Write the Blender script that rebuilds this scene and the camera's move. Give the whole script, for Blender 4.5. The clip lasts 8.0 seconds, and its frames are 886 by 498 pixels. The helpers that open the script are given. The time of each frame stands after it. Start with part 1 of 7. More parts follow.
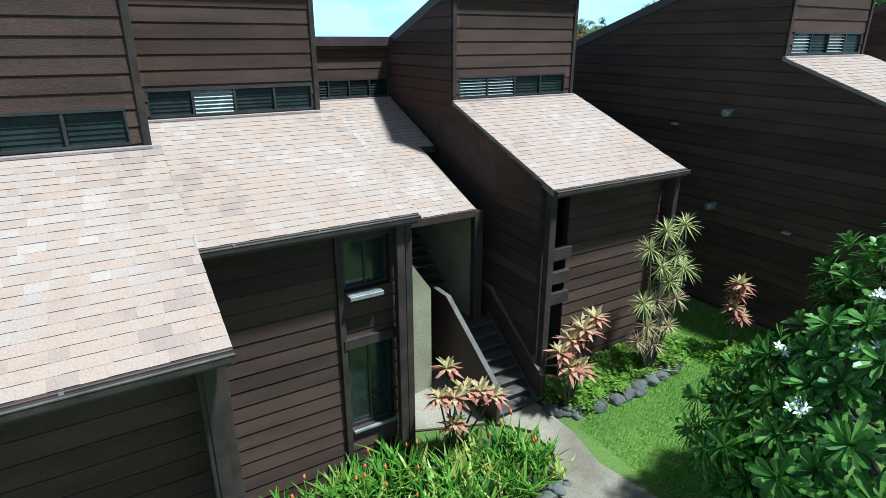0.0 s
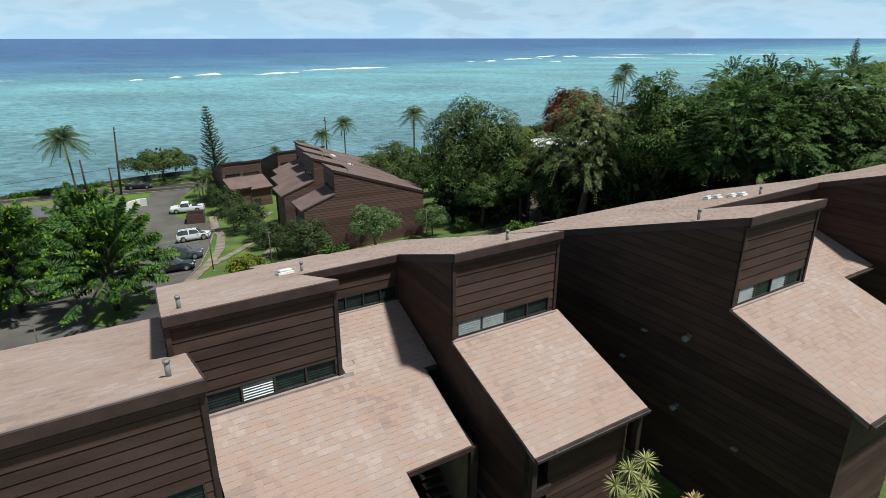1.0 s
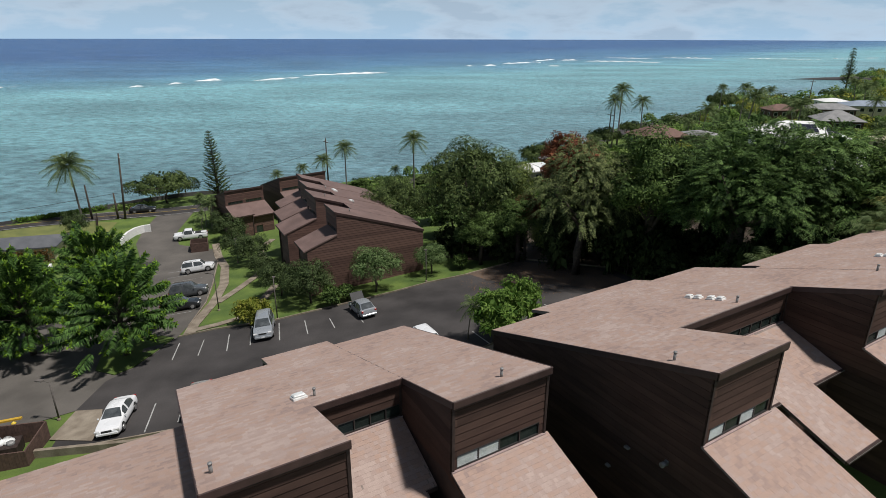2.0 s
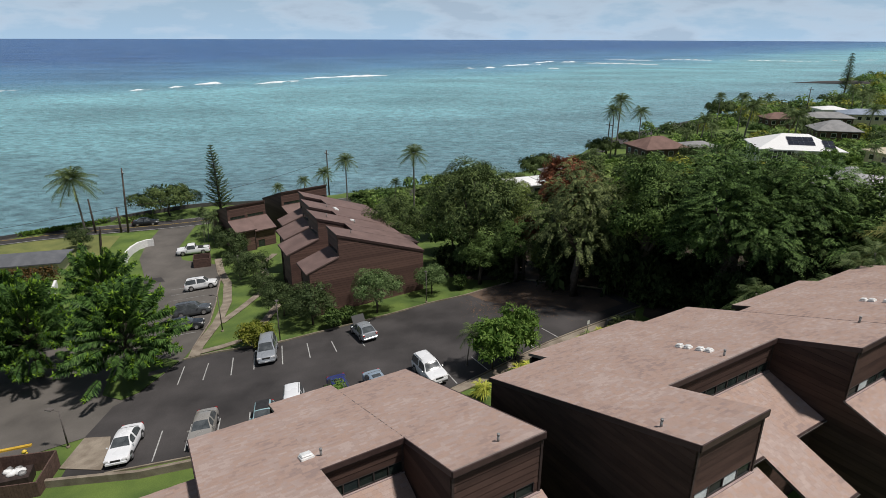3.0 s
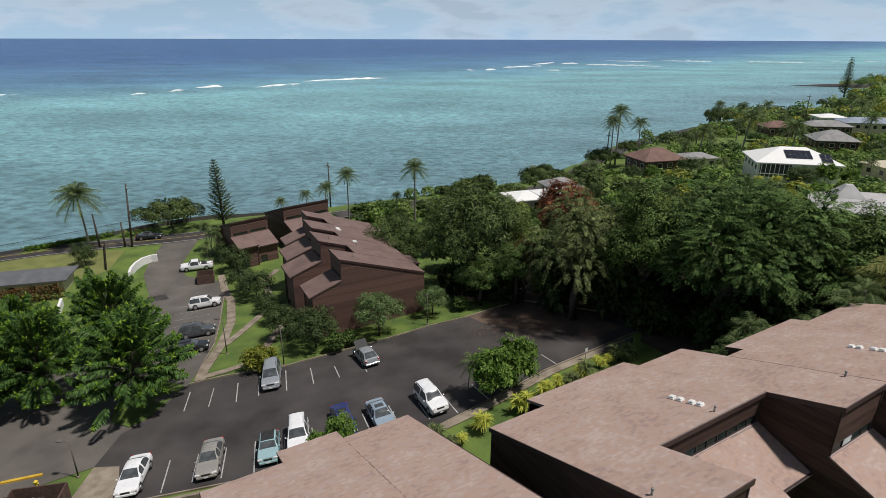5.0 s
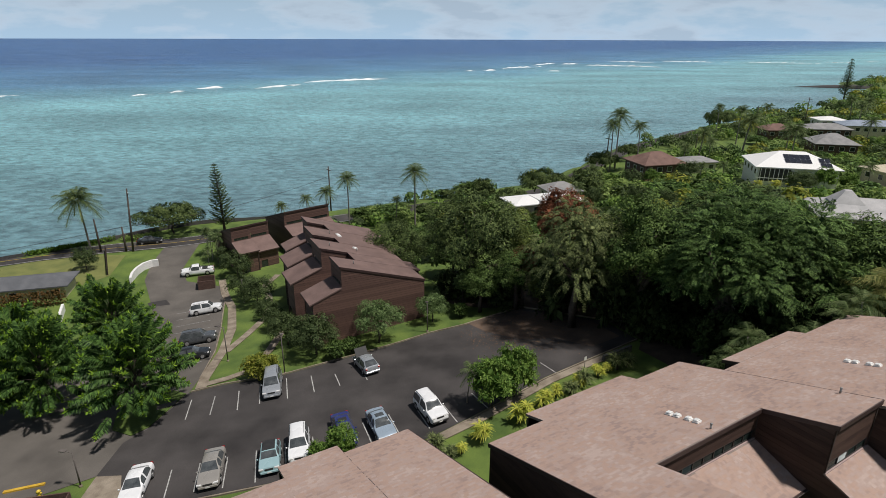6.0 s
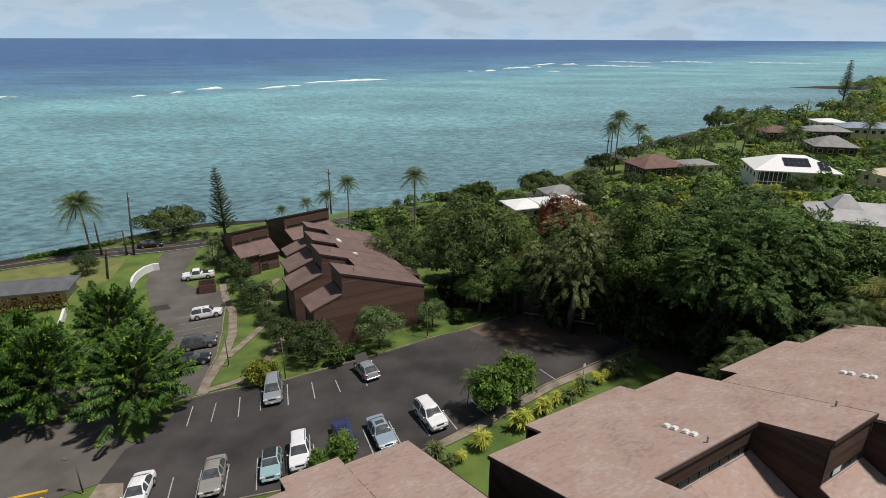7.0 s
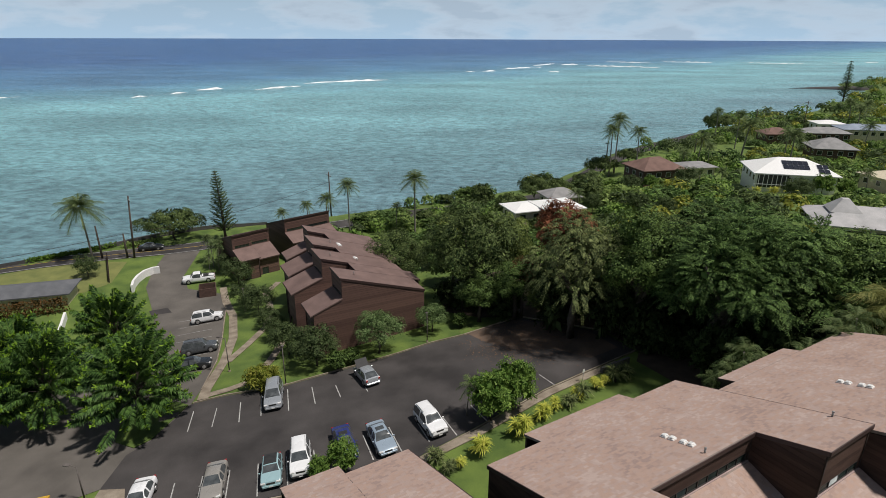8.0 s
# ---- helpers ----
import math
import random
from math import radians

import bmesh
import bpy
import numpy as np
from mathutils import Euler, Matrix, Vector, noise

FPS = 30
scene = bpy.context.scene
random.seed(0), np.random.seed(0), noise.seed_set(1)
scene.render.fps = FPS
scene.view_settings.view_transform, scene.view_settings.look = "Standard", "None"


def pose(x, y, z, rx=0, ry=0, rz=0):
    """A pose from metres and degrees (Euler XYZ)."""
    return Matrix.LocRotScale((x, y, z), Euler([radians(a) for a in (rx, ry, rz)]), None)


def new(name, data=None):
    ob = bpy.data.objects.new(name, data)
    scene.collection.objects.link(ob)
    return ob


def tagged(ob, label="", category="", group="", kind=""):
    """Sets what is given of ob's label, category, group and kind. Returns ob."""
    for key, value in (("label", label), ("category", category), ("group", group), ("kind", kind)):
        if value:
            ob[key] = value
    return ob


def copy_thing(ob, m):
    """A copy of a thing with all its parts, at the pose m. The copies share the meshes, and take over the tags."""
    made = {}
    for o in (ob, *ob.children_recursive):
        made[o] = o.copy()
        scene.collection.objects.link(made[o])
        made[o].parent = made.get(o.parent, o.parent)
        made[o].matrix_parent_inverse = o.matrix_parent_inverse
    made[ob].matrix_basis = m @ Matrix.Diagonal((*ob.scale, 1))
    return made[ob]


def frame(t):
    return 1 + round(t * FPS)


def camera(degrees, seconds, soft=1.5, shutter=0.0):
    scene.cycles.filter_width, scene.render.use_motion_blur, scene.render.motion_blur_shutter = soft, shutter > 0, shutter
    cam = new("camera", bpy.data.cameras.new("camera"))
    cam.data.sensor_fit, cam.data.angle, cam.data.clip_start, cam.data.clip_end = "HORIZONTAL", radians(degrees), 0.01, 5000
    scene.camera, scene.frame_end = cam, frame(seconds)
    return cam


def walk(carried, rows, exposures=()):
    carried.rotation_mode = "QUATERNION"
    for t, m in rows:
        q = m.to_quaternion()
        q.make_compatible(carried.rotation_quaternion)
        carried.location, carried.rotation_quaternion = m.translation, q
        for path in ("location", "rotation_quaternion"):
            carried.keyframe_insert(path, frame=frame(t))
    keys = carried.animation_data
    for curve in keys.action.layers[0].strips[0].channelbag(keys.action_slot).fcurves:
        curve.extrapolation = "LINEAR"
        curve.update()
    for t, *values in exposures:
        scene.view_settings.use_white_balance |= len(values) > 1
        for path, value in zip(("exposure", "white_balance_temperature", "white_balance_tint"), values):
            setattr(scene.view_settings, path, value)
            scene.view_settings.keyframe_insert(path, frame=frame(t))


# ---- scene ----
# ---- camera: a straight rise of about twenty metres ----
cam = camera(75.3, 8.0, soft=0.85)
METRES, EYE, TILT, LEAN, TURN = 20.0, 8.6, -20.0, 0.0, 0.0
ROWS = [
    (0.0, 0.0, 0.0, 0.0, -0.0, 0.0, -0.0),
    (0.5, -0.0022, -0.0481, 0.1195, 0.01, -0.17, -0.03),
    (1.0, -0.0017, -0.1292, 0.3168, -0.0, -0.24, 0.03),
    (1.5, -0.0039, -0.1808, 0.4498, -0.07, -0.22, -0.03),
    (3.0, -0.0059, -0.2744, 0.6688, -0.16, -0.22, -0.13),
    (3.5, -0.0077, -0.2914, 0.7112, -0.14, -0.23, -0.13),
    (4.0, -0.0088, -0.3052, 0.7484, -0.14, -0.23, -0.14),
    (4.5, -0.0101, -0.318, 0.7829, -0.14, -0.26, -0.14),
    (6.0, -0.0081, -0.3447, 0.8586, -0.11, -0.29, -0.17),
    (6.5, -0.0089, -0.3522, 0.8772, -0.12, -0.29, -0.17),
    (7.0, -0.0087, -0.3607, 0.8971, -0.13, -0.32, -0.17),
    (7.5, -0.0081, -0.3665, 0.9122, -0.12, -0.32, -0.18),
    (8.0, -0.0079, -0.3721, 0.9276, -0.13, -0.33, -0.18),
]
walk(cam, [(t, pose(0, 0, EYE, TILT, LEAN, TURN) @ pose(METRES * x, METRES * y, METRES * z, 90 + pitch, roll, yaw)) for t, x, y, z, yaw, pitch, roll in ROWS],
     exposures=[(0.0, 0.62, 5150, -9), (0.5, 0.14, 5600, -12), (1.0, -0.06, 6150, 2), (1.5, -0.3, 6350, 9), (3.0, -0.36, 6450, 12), (8.0, -0.36, 6600, 12)])

# ---- light: high sun through thin cloud, from the right ----
SUN = Vector((0.42, -0.15, 1.0)).normalized()
world = bpy.data.worlds.new("sky")
scene.world = world
world.use_nodes = True
wn, wl = world.node_tree.nodes, world.node_tree.links
sky = wn.new("ShaderNodeTexSky")
sky.sky_type, sky.sun_disc = "NISHITA", False
sky.sun_elevation, sky.sun_rotation = math.asin(SUN.z), math.atan2(SUN.x, SUN.y)
sky.air_density, sky.dust_density, sky.ozone_density = 1.0, 0.6, 1.5
wcoord = wn.new("ShaderNodeTexCoord")
wmap = wn.new("ShaderNodeMapping")
wmap.inputs["Scale"].default_value = (1.0, 1.0, 3.6)
wmap.inputs["Location"].default_value = (0.35, 0.0, 0.1)
wcloud = wn.new("ShaderNodeTexNoise")
wcloud.inputs["Scale"].default_value, wcloud.inputs["Detail"].default_value, wcloud.inputs["Roughness"].default_value = 6.0, 9.0, 0.55
wsep = wn.new("ShaderNodeSeparateXYZ")
whaze = wn.new("ShaderNodeMapRange")
whaze.inputs["From Min"].default_value, whaze.inputs["From Max"].default_value = 0.0, 0.22
whaze.inputs["To Min"].default_value, whaze.inputs["To Max"].default_value = 1.0, 0.06
wair = wn.new("ShaderNodeMix")
wair.data_type = "RGBA"
wair.inputs["B"].default_value = (8.5, 12.2, 15.8, 1)
wramp = wn.new("ShaderNodeValToRGB")
wramp.color_ramp.elements[0].position, wramp.color_ramp.elements[1].position = 0.43, 0.6
wramp.color_ramp.elements[1].color = (0.85, 0.85, 0.85, 1)
wtone = wn.new("ShaderNodeValToRGB")
wtone.color_ramp.elements[0].position, wtone.color_ramp.elements[0].color = 0.5, (16.0, 17.0, 18.4, 1)
wtone.color_ramp.elements[1].position, wtone.color_ramp.elements[1].color = 0.62, (8.8, 10.3, 12.2, 1)
wmix = wn.new("ShaderNodeMix")
wmix.data_type = "RGBA"
wbg = wn["Background"]
wbg.inputs["Strength"].default_value = 0.06
wl.new(wcoord.outputs["Generated"], wmap.inputs["Vector"])
wl.new(wcoord.outputs["Generated"], wsep.inputs["Vector"])
wl.new(wsep.outputs["Z"], whaze.inputs["Value"])
wl.new(wmap.outputs["Vector"], wcloud.inputs["Vector"])
wl.new(wcloud.outputs["Fac"], wramp.inputs["Fac"])
wl.new(wcloud.outputs["Fac"], wtone.inputs["Fac"])
wl.new(whaze.outputs["Result"], wair.inputs["Factor"])
wl.new(sky.outputs["Color"], wair.inputs["A"])
wlow = wn.new("ShaderNodeMath")
wlow.operation = "MULTIPLY"
wl.new(wramp.outputs["Color"], wlow.inputs[0])
wlow.inputs[1].default_value = 0.55
wl.new(wlow.outputs["Value"], wmix.inputs["Factor"])
wl.new(wair.outputs["Result"], wmix.inputs["A"])
wl.new(wtone.outputs["Color"], wmix.inputs["B"])
# the haze is brighter near the horizon than overhead
wup = wn.new("ShaderNodeMapRange")
wup.inputs["From Min"].default_value, wup.inputs["From Max"].default_value = 0.08, 0.5
wup.inputs["To Min"].default_value, wup.inputs["To Max"].default_value = 1.0, 0.52
wgain = wn.new("ShaderNodeVectorMath")
wgain.operation = "SCALE"
wl.new(wsep.outputs["Z"], wup.inputs["Value"])
wl.new(wmix.outputs["Result"], wgain.inputs[0])
wl.new(wup.outputs["Result"], wgain.inputs["Scale"])
wl.new(wgain.outputs["Vector"], wbg.inputs["Color"])
sun = new("sun", bpy.data.lights.new("sun", "SUN"))
sun.data.energy, sun.data.angle, sun.data.color = 5.0, radians(4.0), (1.0, 0.96, 0.9)
sun.rotation_euler = SUN.to_track_quat("Z", "Y").to_euler()


# ---- materials ----
def surface(name, tones, scale=4.0, rough=0.7, bump=0.15, fine=40.0, vary="", amount=0.35, metal=0.0, stretch=(1, 1, 1), spec=0.5, space="Object", dirt=0.0):
    """A node material: two tones mixed by noise, fine grain in colour and relief, and a lighter or darker tone for each piece."""
    m = bpy.data.materials.new(name)
    m.use_nodes = True
    n, l = m.node_tree.nodes, m.node_tree.links
    b = n["Principled BSDF"]
    co = n.new("ShaderNodeTexCoord")
    mp = n.new("ShaderNodeMapping")
    mp.inputs["Scale"].default_value = stretch
    if space == "World":
        geo = n.new("ShaderNodeNewGeometry")
        l.new(geo.outputs["Position"], mp.inputs["Vector"])
    else:
        l.new(co.outputs[space], mp.inputs["Vector"])
    big, small = n.new("ShaderNodeTexNoise"), n.new("ShaderNodeTexNoise")
    big.inputs["Scale"].default_value, big.inputs["Detail"].default_value = scale, 5
    small.inputs["Scale"].default_value, small.inputs["Detail"].default_value = fine, 4
    for t in (big, small):
        l.new(mp.outputs["Vector"], t.inputs["Vector"])
    ramp = n.new("ShaderNodeValToRGB")
    e = ramp.color_ramp.elements
    e[0].position, e[0].color = 0.32, (*tones[0], 1)
    e[1].position, e[1].color = 0.68, (*tones[1], 1)
    for i, t in enumerate(tones[2:]):
        x = e.new(0.45 + 0.12 * i)
        x.color = (*t, 1)
    fac = big.outputs["Fac"]
    if vary:
        if vary == "object":
            rnd = n.new("ShaderNodeObjectInfo").outputs["Random"]
        else:
            rnd = n.new("ShaderNodeNewGeometry").outputs["Random Per Island"]
        mx = n.new("ShaderNodeMix")
        mx.inputs["Factor"].default_value = amount
        l.new(fac, mx.inputs["A"])
        l.new(rnd, mx.inputs["B"])
        fac = mx.outputs["Result"]
    l.new(fac, ramp.inputs["Fac"])
    hsv = n.new("ShaderNodeHueSaturation")
    l.new(ramp.outputs["Color"], hsv.inputs["Color"])
    mr = n.new("ShaderNodeMapRange")
    mr.inputs["From Min"].default_value, mr.inputs["From Max"].default_value = 0.25, 0.75
    mr.inputs["To Min"].default_value, mr.inputs["To Max"].default_value = 0.8 - dirt, 1.2 + 3 * min(0.0, dirt + 0.11)
    l.new(small.outputs["Fac"], mr.inputs["Value"])
    l.new(mr.outputs["Result"], hsv.inputs["Value"])
    l.new(hsv.outputs["Color"], b.inputs["Base Color"])
    rr = n.new("ShaderNodeMapRange")
    rr.inputs["To Min"].default_value, rr.inputs["To Max"].default_value = max(0.02, rough - 0.12), min(1.0, rough + 0.12)
    l.new(big.outputs["Fac"], rr.inputs["Value"])
    l.new(rr.outputs["Result"], b.inputs["Roughness"])
    b.inputs["Metallic"].default_value = metal
    b.inputs["Specular IOR Level"].default_value = spec
    if bump:
        bp = n.new("ShaderNodeBump")
        bp.inputs["Strength"].default_value, bp.inputs["Distance"].default_value = bump, 0.02
        l.new(small.outputs["Fac"], bp.inputs["Height"])
        l.new(bp.outputs["Normal"], b.inputs["Normal"])
    return m


def leafy(name, dark, light, rough=0.6, through_light=0.3, tip=None, spec=0.12):
    """Foliage: each leaf has its own green, some light shines through."""
    m = surface(name, [dark, light] + ([tip] if tip else []), 0.6, rough, 0.0, 9.0, vary="island", amount=0.4, spec=spec)
    b = m.node_tree.nodes["Principled BSDF"]
    n, l = m.node_tree.nodes, m.node_tree.links
    tr = n.new("ShaderNodeBsdfTranslucent")
    src = b.inputs["Base Color"].links[0].from_socket
    l.new(src, tr.inputs["Color"])
    mx = n.new("ShaderNodeMixShader")
    mx.inputs["Fac"].default_value = through_light
    l.new(b.outputs["BSDF"], mx.inputs[1])
    l.new(tr.outputs["BSDF"], mx.inputs[2])
    l.new(mx.outputs["Shader"], n["Material Output"].inputs["Surface"])
    return m


M_SIDING = surface("stained_siding", [(0.055, 0.034, 0.028), (0.098, 0.06, 0.048)], 0.7, 0.82, 0.35, 26, vary="object", amount=0.3, stretch=(1, 1, 5), spec=0.12, dirt=0.05)
M_SIDING_J = surface("stained_siding_field", [(0.085, 0.045, 0.036), (0.135, 0.075, 0.058)], 2.0, 0.75, 0.25, 30, vary="island", amount=0.5, stretch=(1, 1, 7))
M_TRIM = surface("dark_trim", [(0.03, 0.021, 0.019), (0.06, 0.042, 0.037)], 3, 0.7, 0.15, 40, spec=0.25)
M_TRIMLIGHT = surface("weathered_trim", [(0.09, 0.08, 0.074), (0.15, 0.133, 0.122)], 3, 0.75, 0.2, 40, spec=0.3)
M_FRAME = surface("dark_window_frame", [(0.022, 0.02, 0.02), (0.04, 0.036, 0.034)], 3, 0.5, 0.05, 30)
M_FASCIA = surface("fascia_paint", [(0.04, 0.022, 0.02), (0.065, 0.036, 0.032)], 3, 0.6, 0.1, 40)
M_SHINGLE = surface("asphalt_shingle", [(0.29, 0.212, 0.186), (0.41, 0.317, 0.278), (0.375, 0.262, 0.212), (0.355, 0.268, 0.235)], 0.5, 0.92, 0.4, 45, vary="object", amount=0.19, space="World", spec=0.3, dirt=-0.11)
M_SHINGLE_J = surface("asphalt_shingle_field", [(0.29, 0.212, 0.186), (0.41, 0.317, 0.278), (0.375, 0.262, 0.212), (0.355, 0.268, 0.235)], 0.5, 0.92, 0.4, 45, vary="island", amount=0.26, space="World", spec=0.3, dirt=-0.11)
M_SHINGLE_EDGE = surface("shingle_cut_edge", [(0.12, 0.1, 0.085), (0.17, 0.145, 0.128)], 4, 0.95, 0.2, 30)
M_ROOFDECK = surface("roof_felt", [(0.2, 0.16, 0.14), (0.27, 0.22, 0.19)], 3, 0.95, 0.2, 50)
M_METAL = surface("galvanised", [(0.2, 0.2, 0.195), (0.32, 0.315, 0.305)], 6, 0.6, 0.05, 30, metal=0.3)
M_WHITE = surface("white_paint", [(0.72, 0.72, 0.7), (0.82, 0.82, 0.8)], 4, 0.6, 0.05, 30)
M_CREAM = surface("cream_plaster", [(0.52, 0.46, 0.34), (0.64, 0.57, 0.43)], 2, 0.85, 0.15, 50)
M_PLASTER = surface("aged_plaster", [(0.29, 0.262, 0.165), (0.4, 0.365, 0.24)], 1.4, 0.9, 0.15, 50, dirt=0.15)
# indoor and recess shade put in as a near-black base colour
M_INNERSHADE = surface("inner_shade_paint", [(0.05, 0.05, 0.05), (0.08, 0.08, 0.08)], 2, 0.9, 0, 10)
M_CONC = surface("concrete", [(0.19, 0.152, 0.112), (0.35, 0.298, 0.232)], 0.9, 0.9, 0.2, 40, space="World", dirt=0.2)
M_ASPHALT = surface("asphalt", [(0.027, 0.024, 0.0235), (0.074, 0.067, 0.065)], 0.22, 0.85, 0.3, 22, space="World", dirt=0.15)
M_OLDASPHALT = surface("worn_asphalt", [(0.092, 0.083, 0.073), (0.142, 0.128, 0.113)], 0.3, 0.9, 0.25, 40, space="World", dirt=0.12)
M_LINE = surface("road_paint", [(0.3, 0.3, 0.29), (0.55, 0.55, 0.53)], 1.5, 0.8, 0.1, 9, space="World", dirt=0.3)
M_GRASS = surface("lawn", [(0.065, 0.115, 0.02), (0.14, 0.205, 0.038)], 0.35, 0.9, 0.5, 25, space="World", dirt=0.2)
M_SOIL = surface("soil", [(0.05, 0.035, 0.025), (0.09, 0.065, 0.045)], 1, 0.95, 0.4, 30, space="World")
M_ROCK = surface("lava_rock", [(0.05, 0.047, 0.047), (0.13, 0.125, 0.12)], 5, 0.9, 0.5, 25, vary="object")
M_STAIR = surface("stair_wood", [(0.05, 0.04, 0.036), (0.1, 0.085, 0.078)], 4, 0.6, 0.2, 30)
M_FENCE = surface("fence_stain", [(0.07, 0.04, 0.032), (0.12, 0.07, 0.055)], 3, 0.8, 0.2, 30)
M_BARK = surface("bark", [(0.05, 0.039, 0.03), (0.11, 0.088, 0.07)], 4, 0.9, 0.5, 20)
M_PALMBARK = surface("palm_bark", [(0.16, 0.14, 0.12), (0.27, 0.245, 0.22)], 3, 0.9, 0.4, 16)
L_FOREST = leafy("leaf_forest", (0.018, 0.04, 0.011), (0.165, 0.25, 0.07), through_light=0.16, spec=0.09, rough=0.6)
L_DARK = leafy("leaf_dark", (0.016, 0.034, 0.011), (0.165, 0.22, 0.075), through_light=0.14, spec=0.09, rough=0.6)
L_FEATHER = leafy("leaf_feather", (0.016, 0.044, 0.012), (0.125, 0.23, 0.056), through_light=0.22, spec=0.15, rough=0.5)
# shade beneath the crowns put in as near-black leaf tones
L_UNDER = leafy("leaf_undergrowth_shade", (0.012, 0.025, 0.009), (0.075, 0.105, 0.038), through_light=0.1, spec=0.06, rough=0.7)
L_TIP = leafy("leaf_young", (0.12, 0.24, 0.02), (0.26, 0.4, 0.05), through_light=0.3)
L_LIGHT = leafy("leaf_light", (0.07, 0.15, 0.02), (0.16, 0.26, 0.045))
L_BRIGHT = leafy("leaf_bright", (0.05, 0.16, 0.028), (0.13, 0.29, 0.05))
L_YELLOW = leafy("leaf_yellow", (0.3, 0.36, 0.05), (0.62, 0.6, 0.12))
L_RED = leafy("leaf_red", (0.14, 0.055, 0.03), (0.3, 0.12, 0.065), through_light=0.18, spec=0.09, rough=0.6)
L_OLIVE = leafy("leaf_olive", (0.034, 0.052, 0.02), (0.23, 0.27, 0.105), through_light=0.18, spec=0.09, rough=0.6)
L_FEATHER_D = leafy("leaf_feather_dark", (0.016, 0.038, 0.012), (0.135, 0.22, 0.064), through_light=0.16, spec=0.09, rough=0.6)
L_DARK2 = leafy("leaf_dull", (0.035, 0.06, 0.022), (0.13, 0.175, 0.07))
L_OLIVE_L = leafy("leaf_pale", (0.08, 0.14, 0.045), (0.21, 0.29, 0.12))
L_BRIGHT2 = leafy("leaf_fresh", (0.06, 0.13, 0.025), (0.24, 0.36, 0.08))
L_LIGHT2 = leafy("leaf_garden", (0.07, 0.13, 0.03), (0.28, 0.37, 0.11))
L_YELLOW2 = leafy("leaf_gold", (0.12, 0.16, 0.02), (0.36, 0.36, 0.07))
L_RUSSET = leafy("leaf_russet", (0.08, 0.06, 0.02), (0.17, 0.09, 0.035))
L_WOOD2 = leafy("leaf_wood_light", (0.022, 0.05, 0.015), (0.18, 0.285, 0.085), through_light=0.18, spec=0.09, rough=0.6)
L_WOOD3 = leafy("leaf_wood_yellow", (0.03, 0.052, 0.014), (0.24, 0.3, 0.08), through_light=0.18, spec=0.09, rough=0.6)
L_PALMY = leafy("leaf_palm_yellow", (0.09, 0.115, 0.03), (0.3, 0.3, 0.1))
L_PALM = leafy("leaf_palm", (0.045, 0.085, 0.026), (0.2, 0.25, 0.105))

M_BROWNROOF = surface("brown_roof", [(0.13, 0.085, 0.075), (0.19, 0.125, 0.11)], 0.6, 0.85, 0.3, 25)
M_GREYROOF = surface("grey_roof", [(0.2, 0.2, 0.2), (0.3, 0.295, 0.29)], 0.6, 0.85, 0.3, 25)
M_PALEROOF = surface("pale_grey_roof", [(0.34, 0.34, 0.34), (0.46, 0.45, 0.45)], 0.5, 0.85, 0.3, 25)
M_SLATE = surface("slate_grey_roof", [(0.085, 0.09, 0.1), (0.13, 0.135, 0.145)], 0.6, 0.85, 0.3, 25)
M_BLUEROOF = surface("blue_grey_roof", [(0.2, 0.24, 0.3), (0.28, 0.33, 0.4)], 0.6, 0.8, 0.2, 25)
M_REDROOF = surface("red_brown_roof", [(0.13, 0.075, 0.06), (0.2, 0.12, 0.098)], 0.6, 0.85, 0.3, 25)
M_SOLAR = surface("solar_glass", [(0.015, 0.017, 0.025), (0.03, 0.033, 0.045)], 2, 0.2, 0.0, 10, spec=0.5)
L_PLUM = leafy("leaf_frangipani", (0.04, 0.105, 0.018), (0.16, 0.31, 0.055), 0.32, 0.22, spec=0.4)
L_STRAP = leafy("leaf_strap", (0.075, 0.19, 0.022), (0.25, 0.42, 0.055), 0.45, 0.35)
L_STRAPY = leafy("leaf_strap_yellow", (0.3, 0.38, 0.06), (0.6, 0.6, 0.2), 0.45, 0.3)
L_TI = leafy("leaf_ti_red", (0.34, 0.1, 0.08), (0.6, 0.34, 0.25), 0.45, 0.3)
L_TIPALE = leafy("leaf_ti_pale", (0.24, 0.22, 0.08), (0.66, 0.5, 0.28), 0.45, 0.3)
L_SPIKE = leafy("leaf_spike", (0.32, 0.36, 0.12), (0.62, 0.58, 0.3), 0.5, 0.25)
L_SPIKEDRY = leafy("leaf_spike_dry", (0.36, 0.25, 0.15), (0.6, 0.46, 0.3), 0.6, 0.2)
L_FERN = leafy("leaf_fern", (0.12, 0.24, 0.03), (0.32, 0.46, 0.07), 0.5, 0.35)
L_BLADE = leafy("grass_blade", (0.16, 0.34, 0.03), (0.32, 0.54, 0.07), 0.6, 0.45)
M_PETAL = surface("petal", [(0.75, 0.74, 0.7), (0.85, 0.84, 0.8)], 5, 0.5, 0, 10)
M_BLOOM = surface("orange_bloom", [(0.6, 0.1, 0.03), (0.8, 0.22, 0.06)], 5, 0.5, 0, 10, vary="island")
M_FOAM = surface("sea_foam", [(0.7, 0.74, 0.75), (0.85, 0.87, 0.87)], 0.1, 0.9, 0.4, 0.8, space="World")
M_DRY = surface("dry_field_grass", [(0.12, 0.14, 0.04), (0.19, 0.2, 0.06)], 0.4, 0.95, 0.3, 20, space="World")
M_DUST = surface("dusty_asphalt", [(0.05, 0.042, 0.037), (0.165, 0.112, 0.08)], 0.22, 0.95, 0.2, 30, space="World", dirt=0.15)


